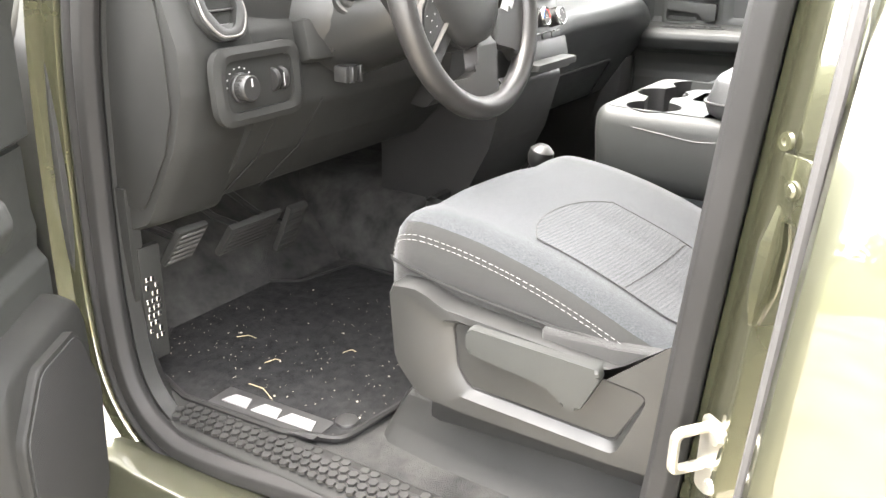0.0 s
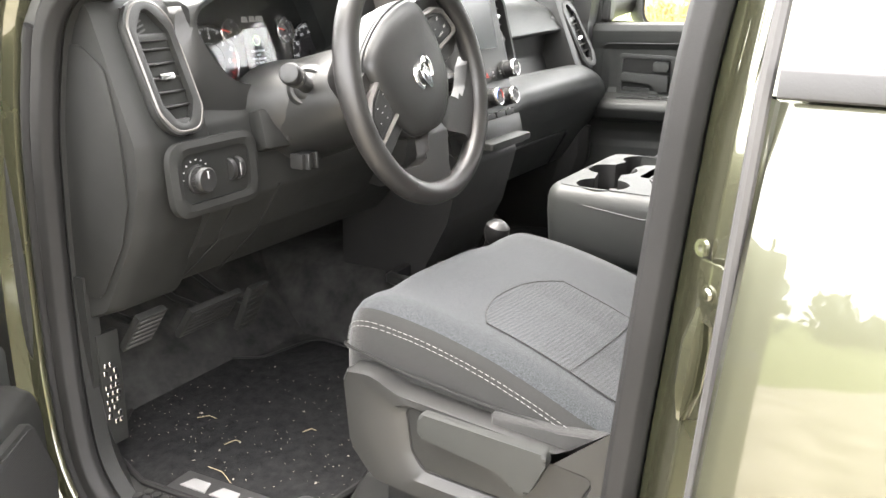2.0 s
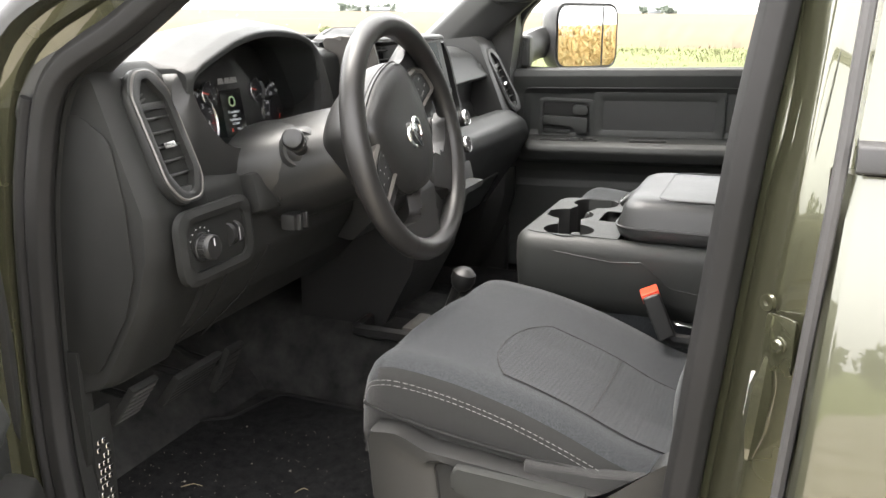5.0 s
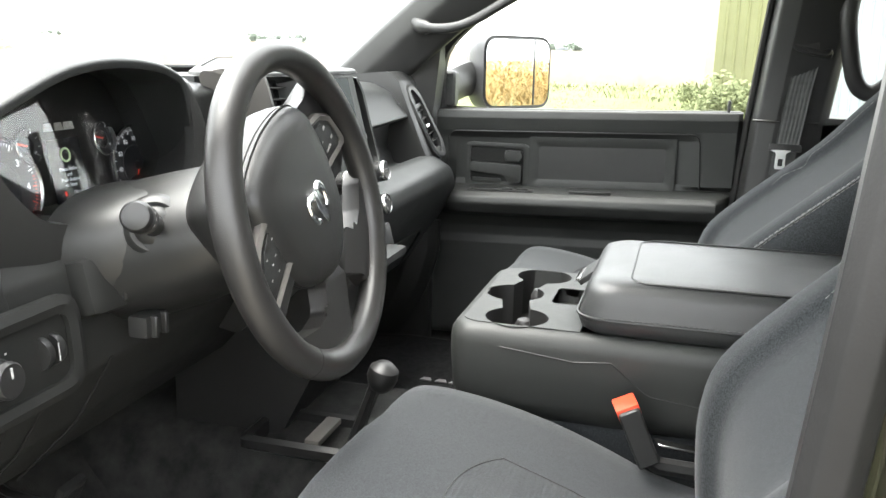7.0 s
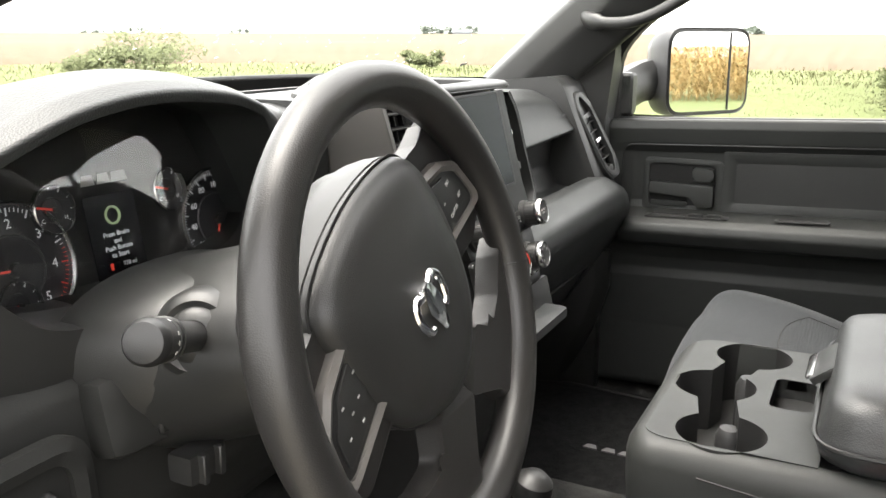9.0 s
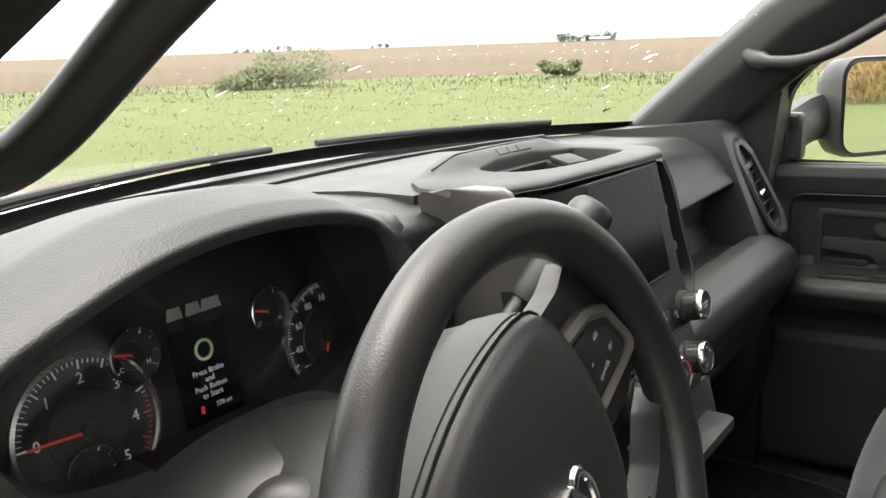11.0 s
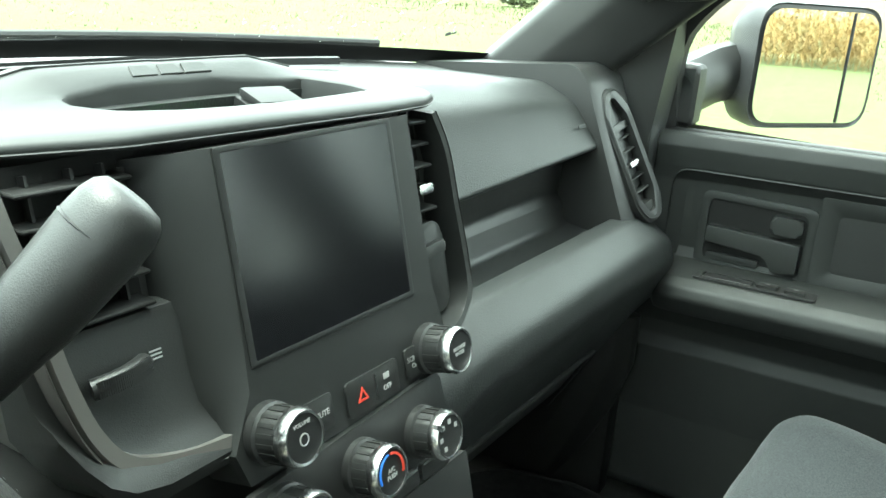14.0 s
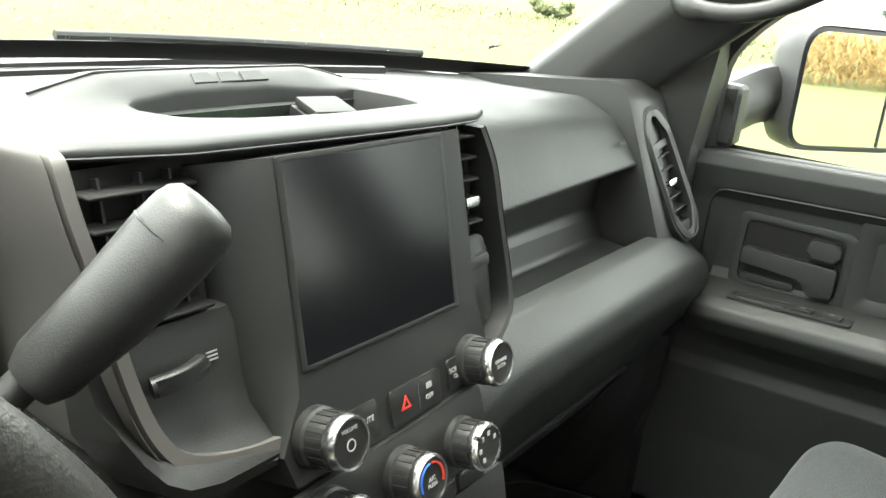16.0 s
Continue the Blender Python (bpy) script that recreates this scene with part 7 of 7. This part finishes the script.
def cushion_rows(x0, x1):
    """Cross rings of a seat cushion from front to back."""
    w = x1 - x0
    rows = []
    for y, ze in EDGE[::-1]:
        sag = 0.014 * max(0.0, min(1.0, (-0.22 - y) / 0.15))
        inset = 0.028 * max(0.0, 1 - (-0.165 - y) / 0.05) ** 2
        ring = []
        for u, dz in ((0.016, -0.095), (0.0, -0.05), (0.002, -0.016), (0.018, -0.001), (0.06, 0.006), (0.12, 0.005), (0.2, 0.0), (0.35, -0.7), (0.5, -0.9),
                      (0.65, -0.7), (0.8, 0.0), (0.88, 0.005), (0.94, 0.006), (0.982, -0.001), (0.998, -0.016), (1.0, -0.05), (0.984, -0.095)):
            z = ze + (dz if dz > -0.5 else 0.004 + dz * sag)
            if dz < -0.03:
                z = min(z, ze - 0.01) if ze < 1.1 else z
                z = max(z, 1.03)
            z -= 0.024 * (u if x0 < 0 else 1 - u) ** 1.5 + (0.022 if x0 > 0 else 0.0)
            ring.append(V(x0 + inset + (w - 2 * inset) * u, y + (0.012 * (1 - 4 * (u - 0.5) ** 2) if y > -0.24 else 0), z))
        ring += [V(x1 - 0.03, y, 1.02), V(x0 + 0.03, y, 1.02)]
        rows.append(ring)
    return rows


def seat(s, ob):
    """A cloth bucket seat; s is -1 for the driver's, 1 for the passenger's."""
    x0, x1 = (-0.692, -0.205) if s < 0 else (0.205, 0.692)
    front, back = -0.166, -0.66
    rows = cushion_rows(x0, x1)
    fine = [spline([r[i] for r in rows], 3) for i in range(len(rows[0]))]
    rings = [[col[k] for col in fine] for k in range(len(fine[0]))]
    bm = loft(rings)
    bm.normal_update()
    for f in bm.faces:
        if abs(f.normal.x) > 0.8 or f.calc_center_median().z < 1.04:
            f.material_index = 1
    part("cushion", bm, (M_CLOTH, M_SIDECLOTH), ob, "dark grey woven cloth seat cushion")
    cx = (x0 + x1) / 2

    def lay(u, y, lift=0.0015):
        """A point on the cushion's top."""
        t = (front - y) / (front - back)
        k = min(len(rings) - 1.001, max(0, t * 0 + next((i + (rings[i][4].y - y) / max(1e-6, rings[i][4].y - rings[i + 1][4].y) for i in range(len(rings) - 1) if rings[i][4].y >= y >= rings[i + 1][4].y), 0)))
        i, f = int(k), k - int(k)
        def at(r):
            xs = [p.x for p in r[2:15]]
            x = x0 + (x1 - x0) * u
            for j in range(12):
                if xs[j] <= x <= xs[j + 1]:
                    return r[2 + j].lerp(r[3 + j], (x - xs[j]) / (xs[j + 1] - xs[j]))
            return r[9]
        p = at(rings[i]).lerp(at(rings[min(i + 1, len(rings) - 1)]), f)
        return p + V(0, 0, lift)

    # ribbed centre insert, bounded by an arc in front
    mid_u = 0.40 if s < 0 else 0.60
    arc = [(mid_u + 0.25 * c, -0.312 - 0.035 * abs(c) ** 2.5) for c in [k / 12 - 1 for k in range(25)]]
    bm = bmesh.new()
    cols = [[bm.verts.new(lay(u, y0 + (-0.64 - y0) * k / 12, 0.0022)) for k in range(13)] for u, y0 in arc]
    for a, b in zip(cols, cols[1:]):
        for i in range(12):
            bm.faces.new((a[i], a[i + 1], b[i + 1], b[i]))
    part("insert", bm, M_RIB, ob, "ribbed grey cloth seat insert")
    part("seam", tube([lay(u, y, 0.0022) for u, y in arc], 0.0011, 5), M_SIDECLOTH, ob)
    part("seam", tube([lay(mid_u - 0.25 + 0.5 * k / 12, -0.458, 0.0022) for k in range(13)], 0.0011, 5), M_SIDECLOTH, ob)
    for u0 in (mid_u - 0.25, mid_u + 0.25):
        part("seam", tube([lay(u0, -0.345 - 0.28 * k / 10, 0.0022) for k in range(11)], 0.001, 5), M_SIDECLOTH, ob)
    # twin stitching along the edge
    ex = 2 if s < 0 else 14
    for dz in (0.001, -0.0055):
        for k in range(3, len(rings) - 8):
            a, b = rings[k][ex], rings[k + 1][ex]
            count = max(1, int((b - a).length / 0.007))
            if dz == 0.001:
                if k == 3:
                    bm_st = bmesh.new()
            for j in range(count):
                p, q = a.lerp(b, (j + 0.15) / count), a.lerp(b, (j + 0.8) / count)
                off = V(s * 0.0025, 0, dz)
                tube([p + off, q + off], 0.00042, 4, bm=bm_st)
    part("stitching", bm_st, M_THREAD, ob, "pale twin-row stitching")
    # backrest
    rows = []
    for z, yb, half, thick in ((1.04, -0.585, 0.225, 0.10), (1.10, -0.578, 0.24, 0.11), (1.17, -0.577, 0.25, 0.12), (1.23, -0.595, 0.255, 0.13), (1.29, -0.645, 0.256, 0.13), (1.35, -0.704, 0.256, 0.13), (1.42, -0.775, 0.253, 0.13), (1.50, -0.845, 0.247, 0.125),
                               (1.58, -0.915, 0.235, 0.115), (1.64, -0.958, 0.21, 0.10), (1.68, -0.99, 0.17, 0.08), (1.70, -1.015, 0.11, 0.05)):
        up = 0.35 * thick
        yb -= (0.03 * max(0.0, min(1.0, (z - 1.2) / 0.2)) if s > 0 else 0.0)
        ring = [V(cx - half, yb - thick, z - up), V(cx - half * 1.03, yb - 0.055, z - 0.02), V(cx - half * 0.99, yb - 0.015, z), V(cx - half * 0.86, yb + 0.012, z), V(cx - half * 0.66, yb + 0.008, z), V(cx - half * 0.54, yb - 0.014, z), V(cx, yb - 0.02, z),
                V(cx + half * 0.54, yb - 0.014, z), V(cx + half * 0.66, yb + 0.008, z), V(cx + half * 0.86, yb + 0.012, z), V(cx + half * 0.99, yb - 0.015, z), V(cx + half * 1.03, yb - 0.055, z - 0.02), V(cx + half, yb - thick, z - up)]
        rows.append(spline(ring, 3))
    fine = [spline([r[i] for r in rows], 3) for i in range(len(rows[0]))]
    brings = [[col[k] for col in fine] for k in range(len(fine[0]))]
    part("backrest", loft(brings), M_CLOTH, ob, "dark grey cloth backrest")
    for i in (7, 29):
        bm = bmesh.new()
        for side in (-1, 1):
            line = [r[i] + (r[i + 1] - r[i]).normalized() * 0.0045 * side + V(0, 0.0008, 0.0004) for r in brings[2:-3]]
            for a, b in zip(line, line[1:]):
                count = max(1, int((b - a).length / 0.008))
                for j in range(count):
                    tube([a.lerp(b, (j + 0.15) / count), a.lerp(b, (j + 0.8) / count)], 0.0006, 4, bm=bm)
        part("stitching", bm, M_THREAD, ob, "pale twin-row stitching")
        part("seam", tube([r[i] + V(0, 0.0005, 0) for r in brings[2:-3]], 0.0022, 5), M_DARK, ob)
    for u0, u1 in ((12, 14), (22, 24)):
        bm = bmesh.new()
        line = [brings[k][u0 if k < 17 else u1].lerp(brings[k][u1], (k % 4) / 4) + V(0, 0.0012, 0.0006) for k in range(14, 24)]
        for a, b in zip(line, line[1:]):
            for j in range(3):
                tube([a.lerp(b, (j + 0.15) / 3), a.lerp(b, (j + 0.8) / 3)], 0.0006, 4, bm=bm)
        part("stitching", bm, M_THREAD, ob)
    head = thing_head(ob, cx)
    # plastic side shield and base
    sx = x0 - 0.03 if s < 0 else x1 + 0.03
    def P(x, y, z):
        return V(sx - s * x, y, z)
    outline = rounded([(-0.195, 1.088), (-0.24, 1.09), (-0.275, 1.074), (-0.305, 1.072), (-0.50, 1.058), (-0.535, 1.062), (-0.56, 1.115), (-0.62, 1.12), (-0.62, 0.945), (-0.50, 0.94), (-0.30, 0.94), (-0.24, 0.945), (-0.205, 0.985)], 0.014, 4, True)
    m = Matrix(((0, 0, s, sx - s * 0.03), (-s * -1, 0, 0, 0), (0, 1, 0, 0), (0, 0, 0, 1)))
    m = Matrix(((0, 0, s, sx - s * 0.035), (1, 0, 0, 0), (0, 1, 0, 0), (0, 0, 0, 1)))
    ring_o = resample([V(p.x, p.y) for p in outline], 72)
    ring_r = resample([V(p.x, p.y) for p in rounded([(-0.270, 1.056), (-0.295, 1.064), (-0.536, 1.040), (-0.503, 0.956), (-0.30, 0.964), (-0.279, 0.99)], 0.012, 4, True)], 72)
    ring_p = resample([V(p.x, p.y) for p in rounded([(-0.288, 1.054), (-0.30, 1.058), (-0.532, 1.034), (-0.498, 0.968), (-0.312, 0.976), (-0.296, 0.998)], 0.008, 4, True)], 72)
    mid_o = [a.lerp(V(-0.40, 1.015), 0.018) for a in ring_o]
    part("side_shield", loft([[m @ V(p.x, p.y, d) for p in r] for r, d in ((ring_o, 0.0), (ring_o, 0.030), (mid_o, 0.0355), (ring_r, 0.0365), (ring_p, 0.026))], caps=False), M_PLAST, ob, "charcoal plastic seat side shield")
    part("recess_panel", slab([(p.x, p.y) for p in ring_p], 0.003, 0.001, m=m @ Matrix.Translation((0, 0, 0.0235))), M_PLAST, ob)
    part("panel_gap", tube([m @ V(p.x, p.y, 0.0268) for p in ring_p], 0.0015, 6, loop=True), M_SEAL, ob)
    low_seam = [V(x0 - 0.004 if s < 0 else x1 + 0.004, y, z) for y, z in ((-0.185, 1.112), (-0.193, 1.106), (-0.275, 1.090), (-0.382, 1.078), (-0.48, 1.071), (-0.53, 1.062))]
    part("seam", tube(spline(low_seam, 4), 0.0022, 6), M_SEAL, ob)
    lev = rounded([(-0.318, 1.066), (-0.318, 1.034), (-0.432, 1.020), (-0.440, 1.003), (-0.462, 1.003), (-0.484, 1.050), (-0.480, 1.060)], [0.008, 0.008, 0.01, 0.008, 0.008, 0.008, 0.006], 4, True)
    part("lift_lever", slab([(p.x, p.y) for p in lev], 0.022, 0.005, 3, m=Matrix.Translation((s * 0.028, 0, 0)) @ m), M_PANEL, ob, "charcoal seat lift lever")
    skirt = [(-0.40, 1.075), (-0.48, 1.075), (-0.56, 1.085), (-0.61, 1.10), (-0.61, 1.0), (-0.40, 1.0)]
    part("cushion_skirt", slab(skirt, 0.022, 0.008, 3, m=Matrix.Translation((s * 0.002, 0, 0)) @ m), M_SIDECLOTH, ob)
    # moulded riser under the seat
    rows = []
    for y, top, side in ((-0.150, 0.845, 0.60), (-0.158, 0.872, 0.625), (-0.175, 0.888, 0.64), (-0.25, 0.892, 0.65), (-0.42, 0.894, 0.655), (-0.62, 0.894, 0.655)):
        sec = rounded([(side + 0.055, 0.834), (side + 0.03, 0.852), (side, top), (side - 0.03, top + 0.006), (0.26, top + 0.006), (0.24, 0.834)], [0, 0.02, 0.015, 0.02, 0.02, 0], 4, True)
        rows.append([V(s * p.x, y, p.y) for p in sec])
    part("riser", loft(rows), M_MATTE, ob, "charcoal plastic riser under the seat")
    part("base_frame", box(x0 + 0.03, x1 - 0.03, -0.62, -0.22, 0.835, 1.02, 0.02), M_DARK, ob)


def thing_head(ob, cx):
    rows = []
    for z, h, t in ((1.73, 0.09, 0.03), (1.75, 0.115, 0.045), (1.80, 0.12, 0.05), (1.85, 0.115, 0.045), (1.875, 0.09, 0.025)):
        y = -1.06
        rows.append([V(cx + u * h, y + v * t, z) for u, v in ((-1, -0.6), (-1, 0.5), (-0.7, 1), (0.7, 1), (1, 0.5), (1, -0.6), (0.7, -1), (-0.7, -1))])
    fine = [spline(r, 3, True) for r in rows]
    hd = part("headrest", loft(fine), M_CLOTH, ob)
    for dx in (-0.06, 0.06):
        part("post", tube([V(cx + dx, -1.03, 1.66), V(cx + dx, -1.058, 1.76)], 0.006, 8), M_CHROME, hd)
    return hd


driver_seat = thing("captain_chair", (-0.43, -0.42, 0.835), "dark grey cloth driver's seat with plastic side shield", "car seat", "front seats")
seat(-1, driver_seat)
passenger_seat = thing("captain_chair", (0.43, -0.42, 0.835), "dark grey cloth passenger seat with pale stitching", "car seat", "front seats")
seat(1, passenger_seat)

# ---- folded centre seat console ----
console = thing("center_console", (0.0, -0.5, 1.0), "charcoal folding console with cup holders and padded armrest", "console")
CL, CR = -0.188, 0.163


def console_outline(inset, y1):
    return rounded([(CL + inset, y1), (CL + inset, -0.24 - inset), (CL + 0.03, -0.222 - inset), (CR - 0.03, -0.222 - inset), (CR - inset, -0.25 - inset), (CR - inset, y1)], [0, 0.05, 0.05, 0.05, 0.05, 0], 6)


rows = []
for z, ins in ((1.085, 0.03), (1.10, 0.012), (1.12, 0.004), (1.17, 0.0), (1.195, 0.0), (1.205, 0.0015), (1.213, 0.006), (1.2185, 0.012), (1.2205, 0.019), (1.2205, 0.022), (1.13, 0.024)):
    rows.append([V(p.x, p.y, z) for p in console_outline(ins, -0.95)])
part("body", loft(rows), M_PANEL, console, "charcoal plastic console body")

# cup tray: a top plate with three joined cup holes
cups = [(-0.132, -0.312), (-0.010, -0.286), (0.103, -0.314)]
CUP = 0.0445


def cup_outline(grow=0.0):
    """Three circles in a row joined by two narrow channels, as one closed outline."""
    xs = []
    for cx_, _ in cups:
        xs += [cx_ - (CUP + grow) * math.cos(math.pi * k / 24) for k in range(25)]
    xs = sorted(set(round(x, 5) for x in xs))
    def span(x):
        top, low = [], []
        for cx_, cy_ in cups:
            d = (CUP + grow) ** 2 - (x - cx_) ** 2
            if d >= -1e-7:
                top.append(cy_ + math.sqrt(max(0, d)))
                low.append(cy_ - math.sqrt(max(0, d)))
        for (ax, ay), (bx, by) in zip(cups, cups[1:]):
            if ax <= x <= bx:
                y = ay + (by - ay) * (x - ax) / (bx - ax)
                top.append(y + 0.021 + grow)
                low.append(y - 0.021 - grow)
        return max(top), min(low)
    spans = [(x, *span(x)) for x in xs]
    out = [(x, t) for x, t, l in spans] + [(x, l) for x, t, l in spans[::-1]]
    return [p for k, p in enumerate(out) if (V(*p) - V(*out[k - 1])).length > 2e-4]


def holed_plate(outline, holes, z, thick):
    bm = bmesh.new()
    edges = []
    for pts in (outline, *holes):
        lp = [bm.verts.new((p[0], p[1], z)) for p in pts]
        edges += [bm.edges.new((lp[k], lp[(k + 1) % len(lp)])) for k in range(len(lp))]
    bmesh.ops.triangle_fill(bm, edges=edges, use_beauty=True, use_dissolve=False)
    geo = bmesh.ops.extrude_face_region(bm, geom=bm.faces[:])
    bmesh.ops.translate(bm, verts=[g for g in geo["geom"] if isinstance(g, bmesh.types.BMVert)], vec=(0, 0, -thick))
    return bm


pocket = [(x - 0.002, y - 0.369) for x, y in oblong(0.088, 0.044, 0.012)]
part("cup_tray", holed_plate([(p.x, p.y) for p in console_outline(0.019, -0.405)], [cup_outline(), pocket], 1.2215, 0.012), M_PANEL, console, "charcoal cup holder tray")
well = cup_outline(-0.0004)


def pit(outline, depth):
    """Walls and floor of a well, open at the top."""
    bm = loft([[V(x, y, 1.2205 - d) for x, y in outline] for d in (0, depth * 0.5, depth)], caps=False)
    bm.verts.ensure_lookup_table()
    bm.faces.new(bm.verts[-len(outline):])
    return bm


part("cup_well", pit(well, 0.076), M_DARK, console, "deep black joined cup holders")
part("cup_divider", lathe([(0.0, -0.006), (0.010, -0.008), (0.0145, -0.018), (0.0145, -0.075)], Matrix.Translation((0.048, -0.316, 1.2215)), 20), M_RUBBER, console, "black rubber cup divider")
part("cup_divider", lathe([(0.0, -0.02), (0.010, -0.022), (0.0145, -0.03), (0.0145, -0.075)], Matrix.Translation((-0.072, -0.313, 1.2215)), 20), M_RUBBER, console)
part("pocket_well", pit(pocket, 0.022), M_PLAST, console, "small charcoal tray pocket")
part("body_seam", tube(rounded([V(CL - 0.001, -0.30, 1.195), V(CL - 0.001, -0.40, 1.185), V(CL - 0.001, -0.45, 1.19)], 0.03, 5), 0.0008, 5), M_DARK, console)
part("body_seam", tube(rounded([V(CL - 0.001, -0.45, 1.19), V(CL - 0.001, -0.50, 1.15), V(CL - 0.001, -0.60, 1.14), V(CL - 0.001, -0.9, 1.14)], 0.03, 5), 0.0008, 5), M_DARK, console)

# padded armrest lid
rows = []
for z, ins in ((1.218, 0.012), (1.226, 0.002), (1.238, -0.002), (1.250, 0.0), (1.262, 0.004), (1.275, 0.006), (1.285, 0.012), (1.290, 0.022), (1.292, 0.05)):
    o = rounded([(CL + 0.012 + ins, -0.95), (CL + 0.012 + ins, -0.40 - ins), (CR - 0.012 - ins, -0.40 - ins), (CR - 0.012 - ins, -0.95)], [0, 0.045, 0.045, 0], 6)
    rows.append([V(p.x, p.y, z + 0.012 * max(0, -0.4 - p.y) * 0.5) for p in o])
part("armrest", loft(rows), M_VINYL, console, "padded dark vinyl armrest lid")
pad = rounded([(CL + 0.035, -0.94), (CL + 0.035, -0.465), (CR - 0.035, -0.465), (CR - 0.035, -0.94)], [0, 0.04, 0.04, 0], 6)
part("pad_seam", tube([V(p.x, p.y, 1.2915 + 0.006 * max(0, -0.4 - p.y)) for p in pad], 0.0016, 5), M_DARK, console)
for off, zz in ((0.008, 1.2915), (-0.0175, 1.246)):
    line = [V(CL + 0.035 + off - (0.006 if zz < 1.26 else 0), y, zz + 0.006 * max(0, -0.4 - y)) for y in [-0.47 - 0.007 * k for k in range(66)]]
    bm = bmesh.new()
    for a, b in zip(line, line[1:]):
        tube([a.lerp(b, 0.15), a.lerp(b, 0.75)], 0.0006, 4, bm=bm)
    part("stitching", bm, M_THREAD, console)
part("welt", tube([V(p.x, p.y, 1.2445 + 0.006 * max(0, -0.4 - p.y)) for p in rounded([(CL + 0.0085, -0.95), (CL + 0.0085, -0.397), (CR - 0.0085, -0.397), (CR - 0.0085, -0.95)], [0, 0.045, 0.045, 0], 6)], 0.0022, 6), M_DARK, console)
lm = facing((0.0, -0.402, 1.262), (0, 0.8, 1), (0, 1, 0))
part("latch", slab(oblong(0.085, 0.036, 0.008), 0.008, 0.003, 3, m=lm), M_BEZEL, console, "charcoal armrest latch")
part("latch_trim", slab(oblong(0.07, 0.010, 0.003), 0.003, 0.001, m=lm @ Matrix.Translation((0, 0.016, 0.007))), M_DULLCHROME, console, "satin chrome latch trim")
# middle cushion beneath
rows = [[V(x, y, z) for x, z in rounded([(-0.16, 1.0), (-0.16, 1.08), (-0.13, 1.1), (0.13, 1.1), (0.16, 1.08), (0.16, 1.0)], 0.02, 3, True)] for y in (-0.27, -0.28, -0.66)]
mid_seat = thing("middle_bench", (0, -0.45, 1.0), "dark grey cloth middle seat cushion under the console", "car seat")
part("cushion", loft(rows), M_CLOTH, mid_seat)
part("base", box(-0.15, 0.15, -0.62, -0.3, 0.84, 1.0, 0.02), M_DARK, mid_seat)

# ---- seat belts ----
buckle = thing("seat_belt_buckle", (-0.245, -0.50, 1.12), "black seat belt buckle with red release button", "seat belt buckle")
bmx = pose(-0.247, -0.486, 1.136, -24, 4, 12)
part("body", box(-0.028, 0.028, -0.014, 0.014, -0.05, 0.026, 0.006, 3, m=bmx), M_DARK, buckle)
part("button", box(-0.023, 0.023, -0.0145, 0.0145, 0.014, 0.030, 0.003, 2, m=bmx), M_BUCKLE, buckle, "red release button")
part("stalk", tube([bmx @ V(0, 0, -0.045), V(-0.243, -0.52, 1.082), V(-0.238, -0.585, 1.078)], 0.016, 8, flat=0.7), M_DARK, buckle)
part("latch_plate", box(-0.013, 0.013, -0.03, 0.03, -0.0015, 0.0015, 0.001, 1, m=pose(-0.215, -0.545, 1.098, 10, 8, 14)), M_DULLCHROME, buckle, "dull metal latch plate")

belt = thing("passenger_seat_belt", (0.77, -0.74, 1.35), "grey webbing seat belt hanging on the passenger pillar", "seat belt")
M_WEB = surface("grey_webbing", (0.05, 0.051, 0.05), (0.075, 0.077, 0.075), 0.8, blotch=40, grain=900, relief=0.5)
web = spline([(0.762, -0.762, 1.597), (0.766, -0.752, 1.53), (0.768, -0.745, 1.46), (0.768, -0.738, 1.40), (0.770, -0.730, 1.33)], 5)
rows = []
for p in web:
    row = [V(p.x + (0.0008 if k % 2 else 0.0), p.y + 0.0235 - 0.047 * k / 12, p.z - 0.010 * k / 12) for k in range(13)]
    rows.append(row + [q + V(0.0022, 0, 0) for q in row[::-1]])
part("webbing", loft(rows), M_WEB, belt, auto=10)
part("guide", tube(spline([V(0.765, -0.722, 1.60), V(0.757, -0.725, 1.615), V(0.752, -0.74, 1.607), V(0.752, -0.785, 1.597), V(0.757, -0.80, 1.603), V(0.765, -0.80, 1.59)], 4), 0.0075, 8), M_DARK, belt, "black belt guide")
part("anchor_arm", loft([[V(0.75 + dx, -0.762 + dy * k, z) for dx, dy in ((0, -0.014), (0, 0.014), (0.02, 0.014), (0.02, -0.014))] for z, k in ((1.60, 1.3), (1.64, 0.9), (1.68, 0.6))]), M_PLAST, belt)
part("bolt_cover", slab(oblong(0.010, 0.028, 0.004), 0.003, 0.001, m=facing((0.7495, -0.762, 1.652), (-1, 0, 0))), M_BEZEL, belt)
part("stop", box(-0.034, 0.034, -0.006, 0.006, -0.008, 0.008, 0.004, 2, m=pose(0.765, -0.735, 1.392, 12, 0, 90)), M_DARK, belt)
tg = rounded([(-0.024, 0.012), (-0.010, 0.006), (-0.011, -0.030), (0.011, -0.030), (0.010, 0.006), (0.024, 0.012)], 0.004, 3, True)
tm = facing((0.752, -0.726, 1.376), (-1, 0, 0))
part("tongue", slab([(p.x, p.y) for p in tg], 0.004, 0.001, m=tm), plain("bright_tongue_metal", (0.7, 0.7, 0.69), 0.35, 0.35), belt, "bright metal belt tongue")
part("tongue_slot", slab(oblong(0.010, 0.016, 0.002), 0.0008, m=tm @ Matrix.Translation((0, -0.015, 0.0036))), M_DARK, belt)
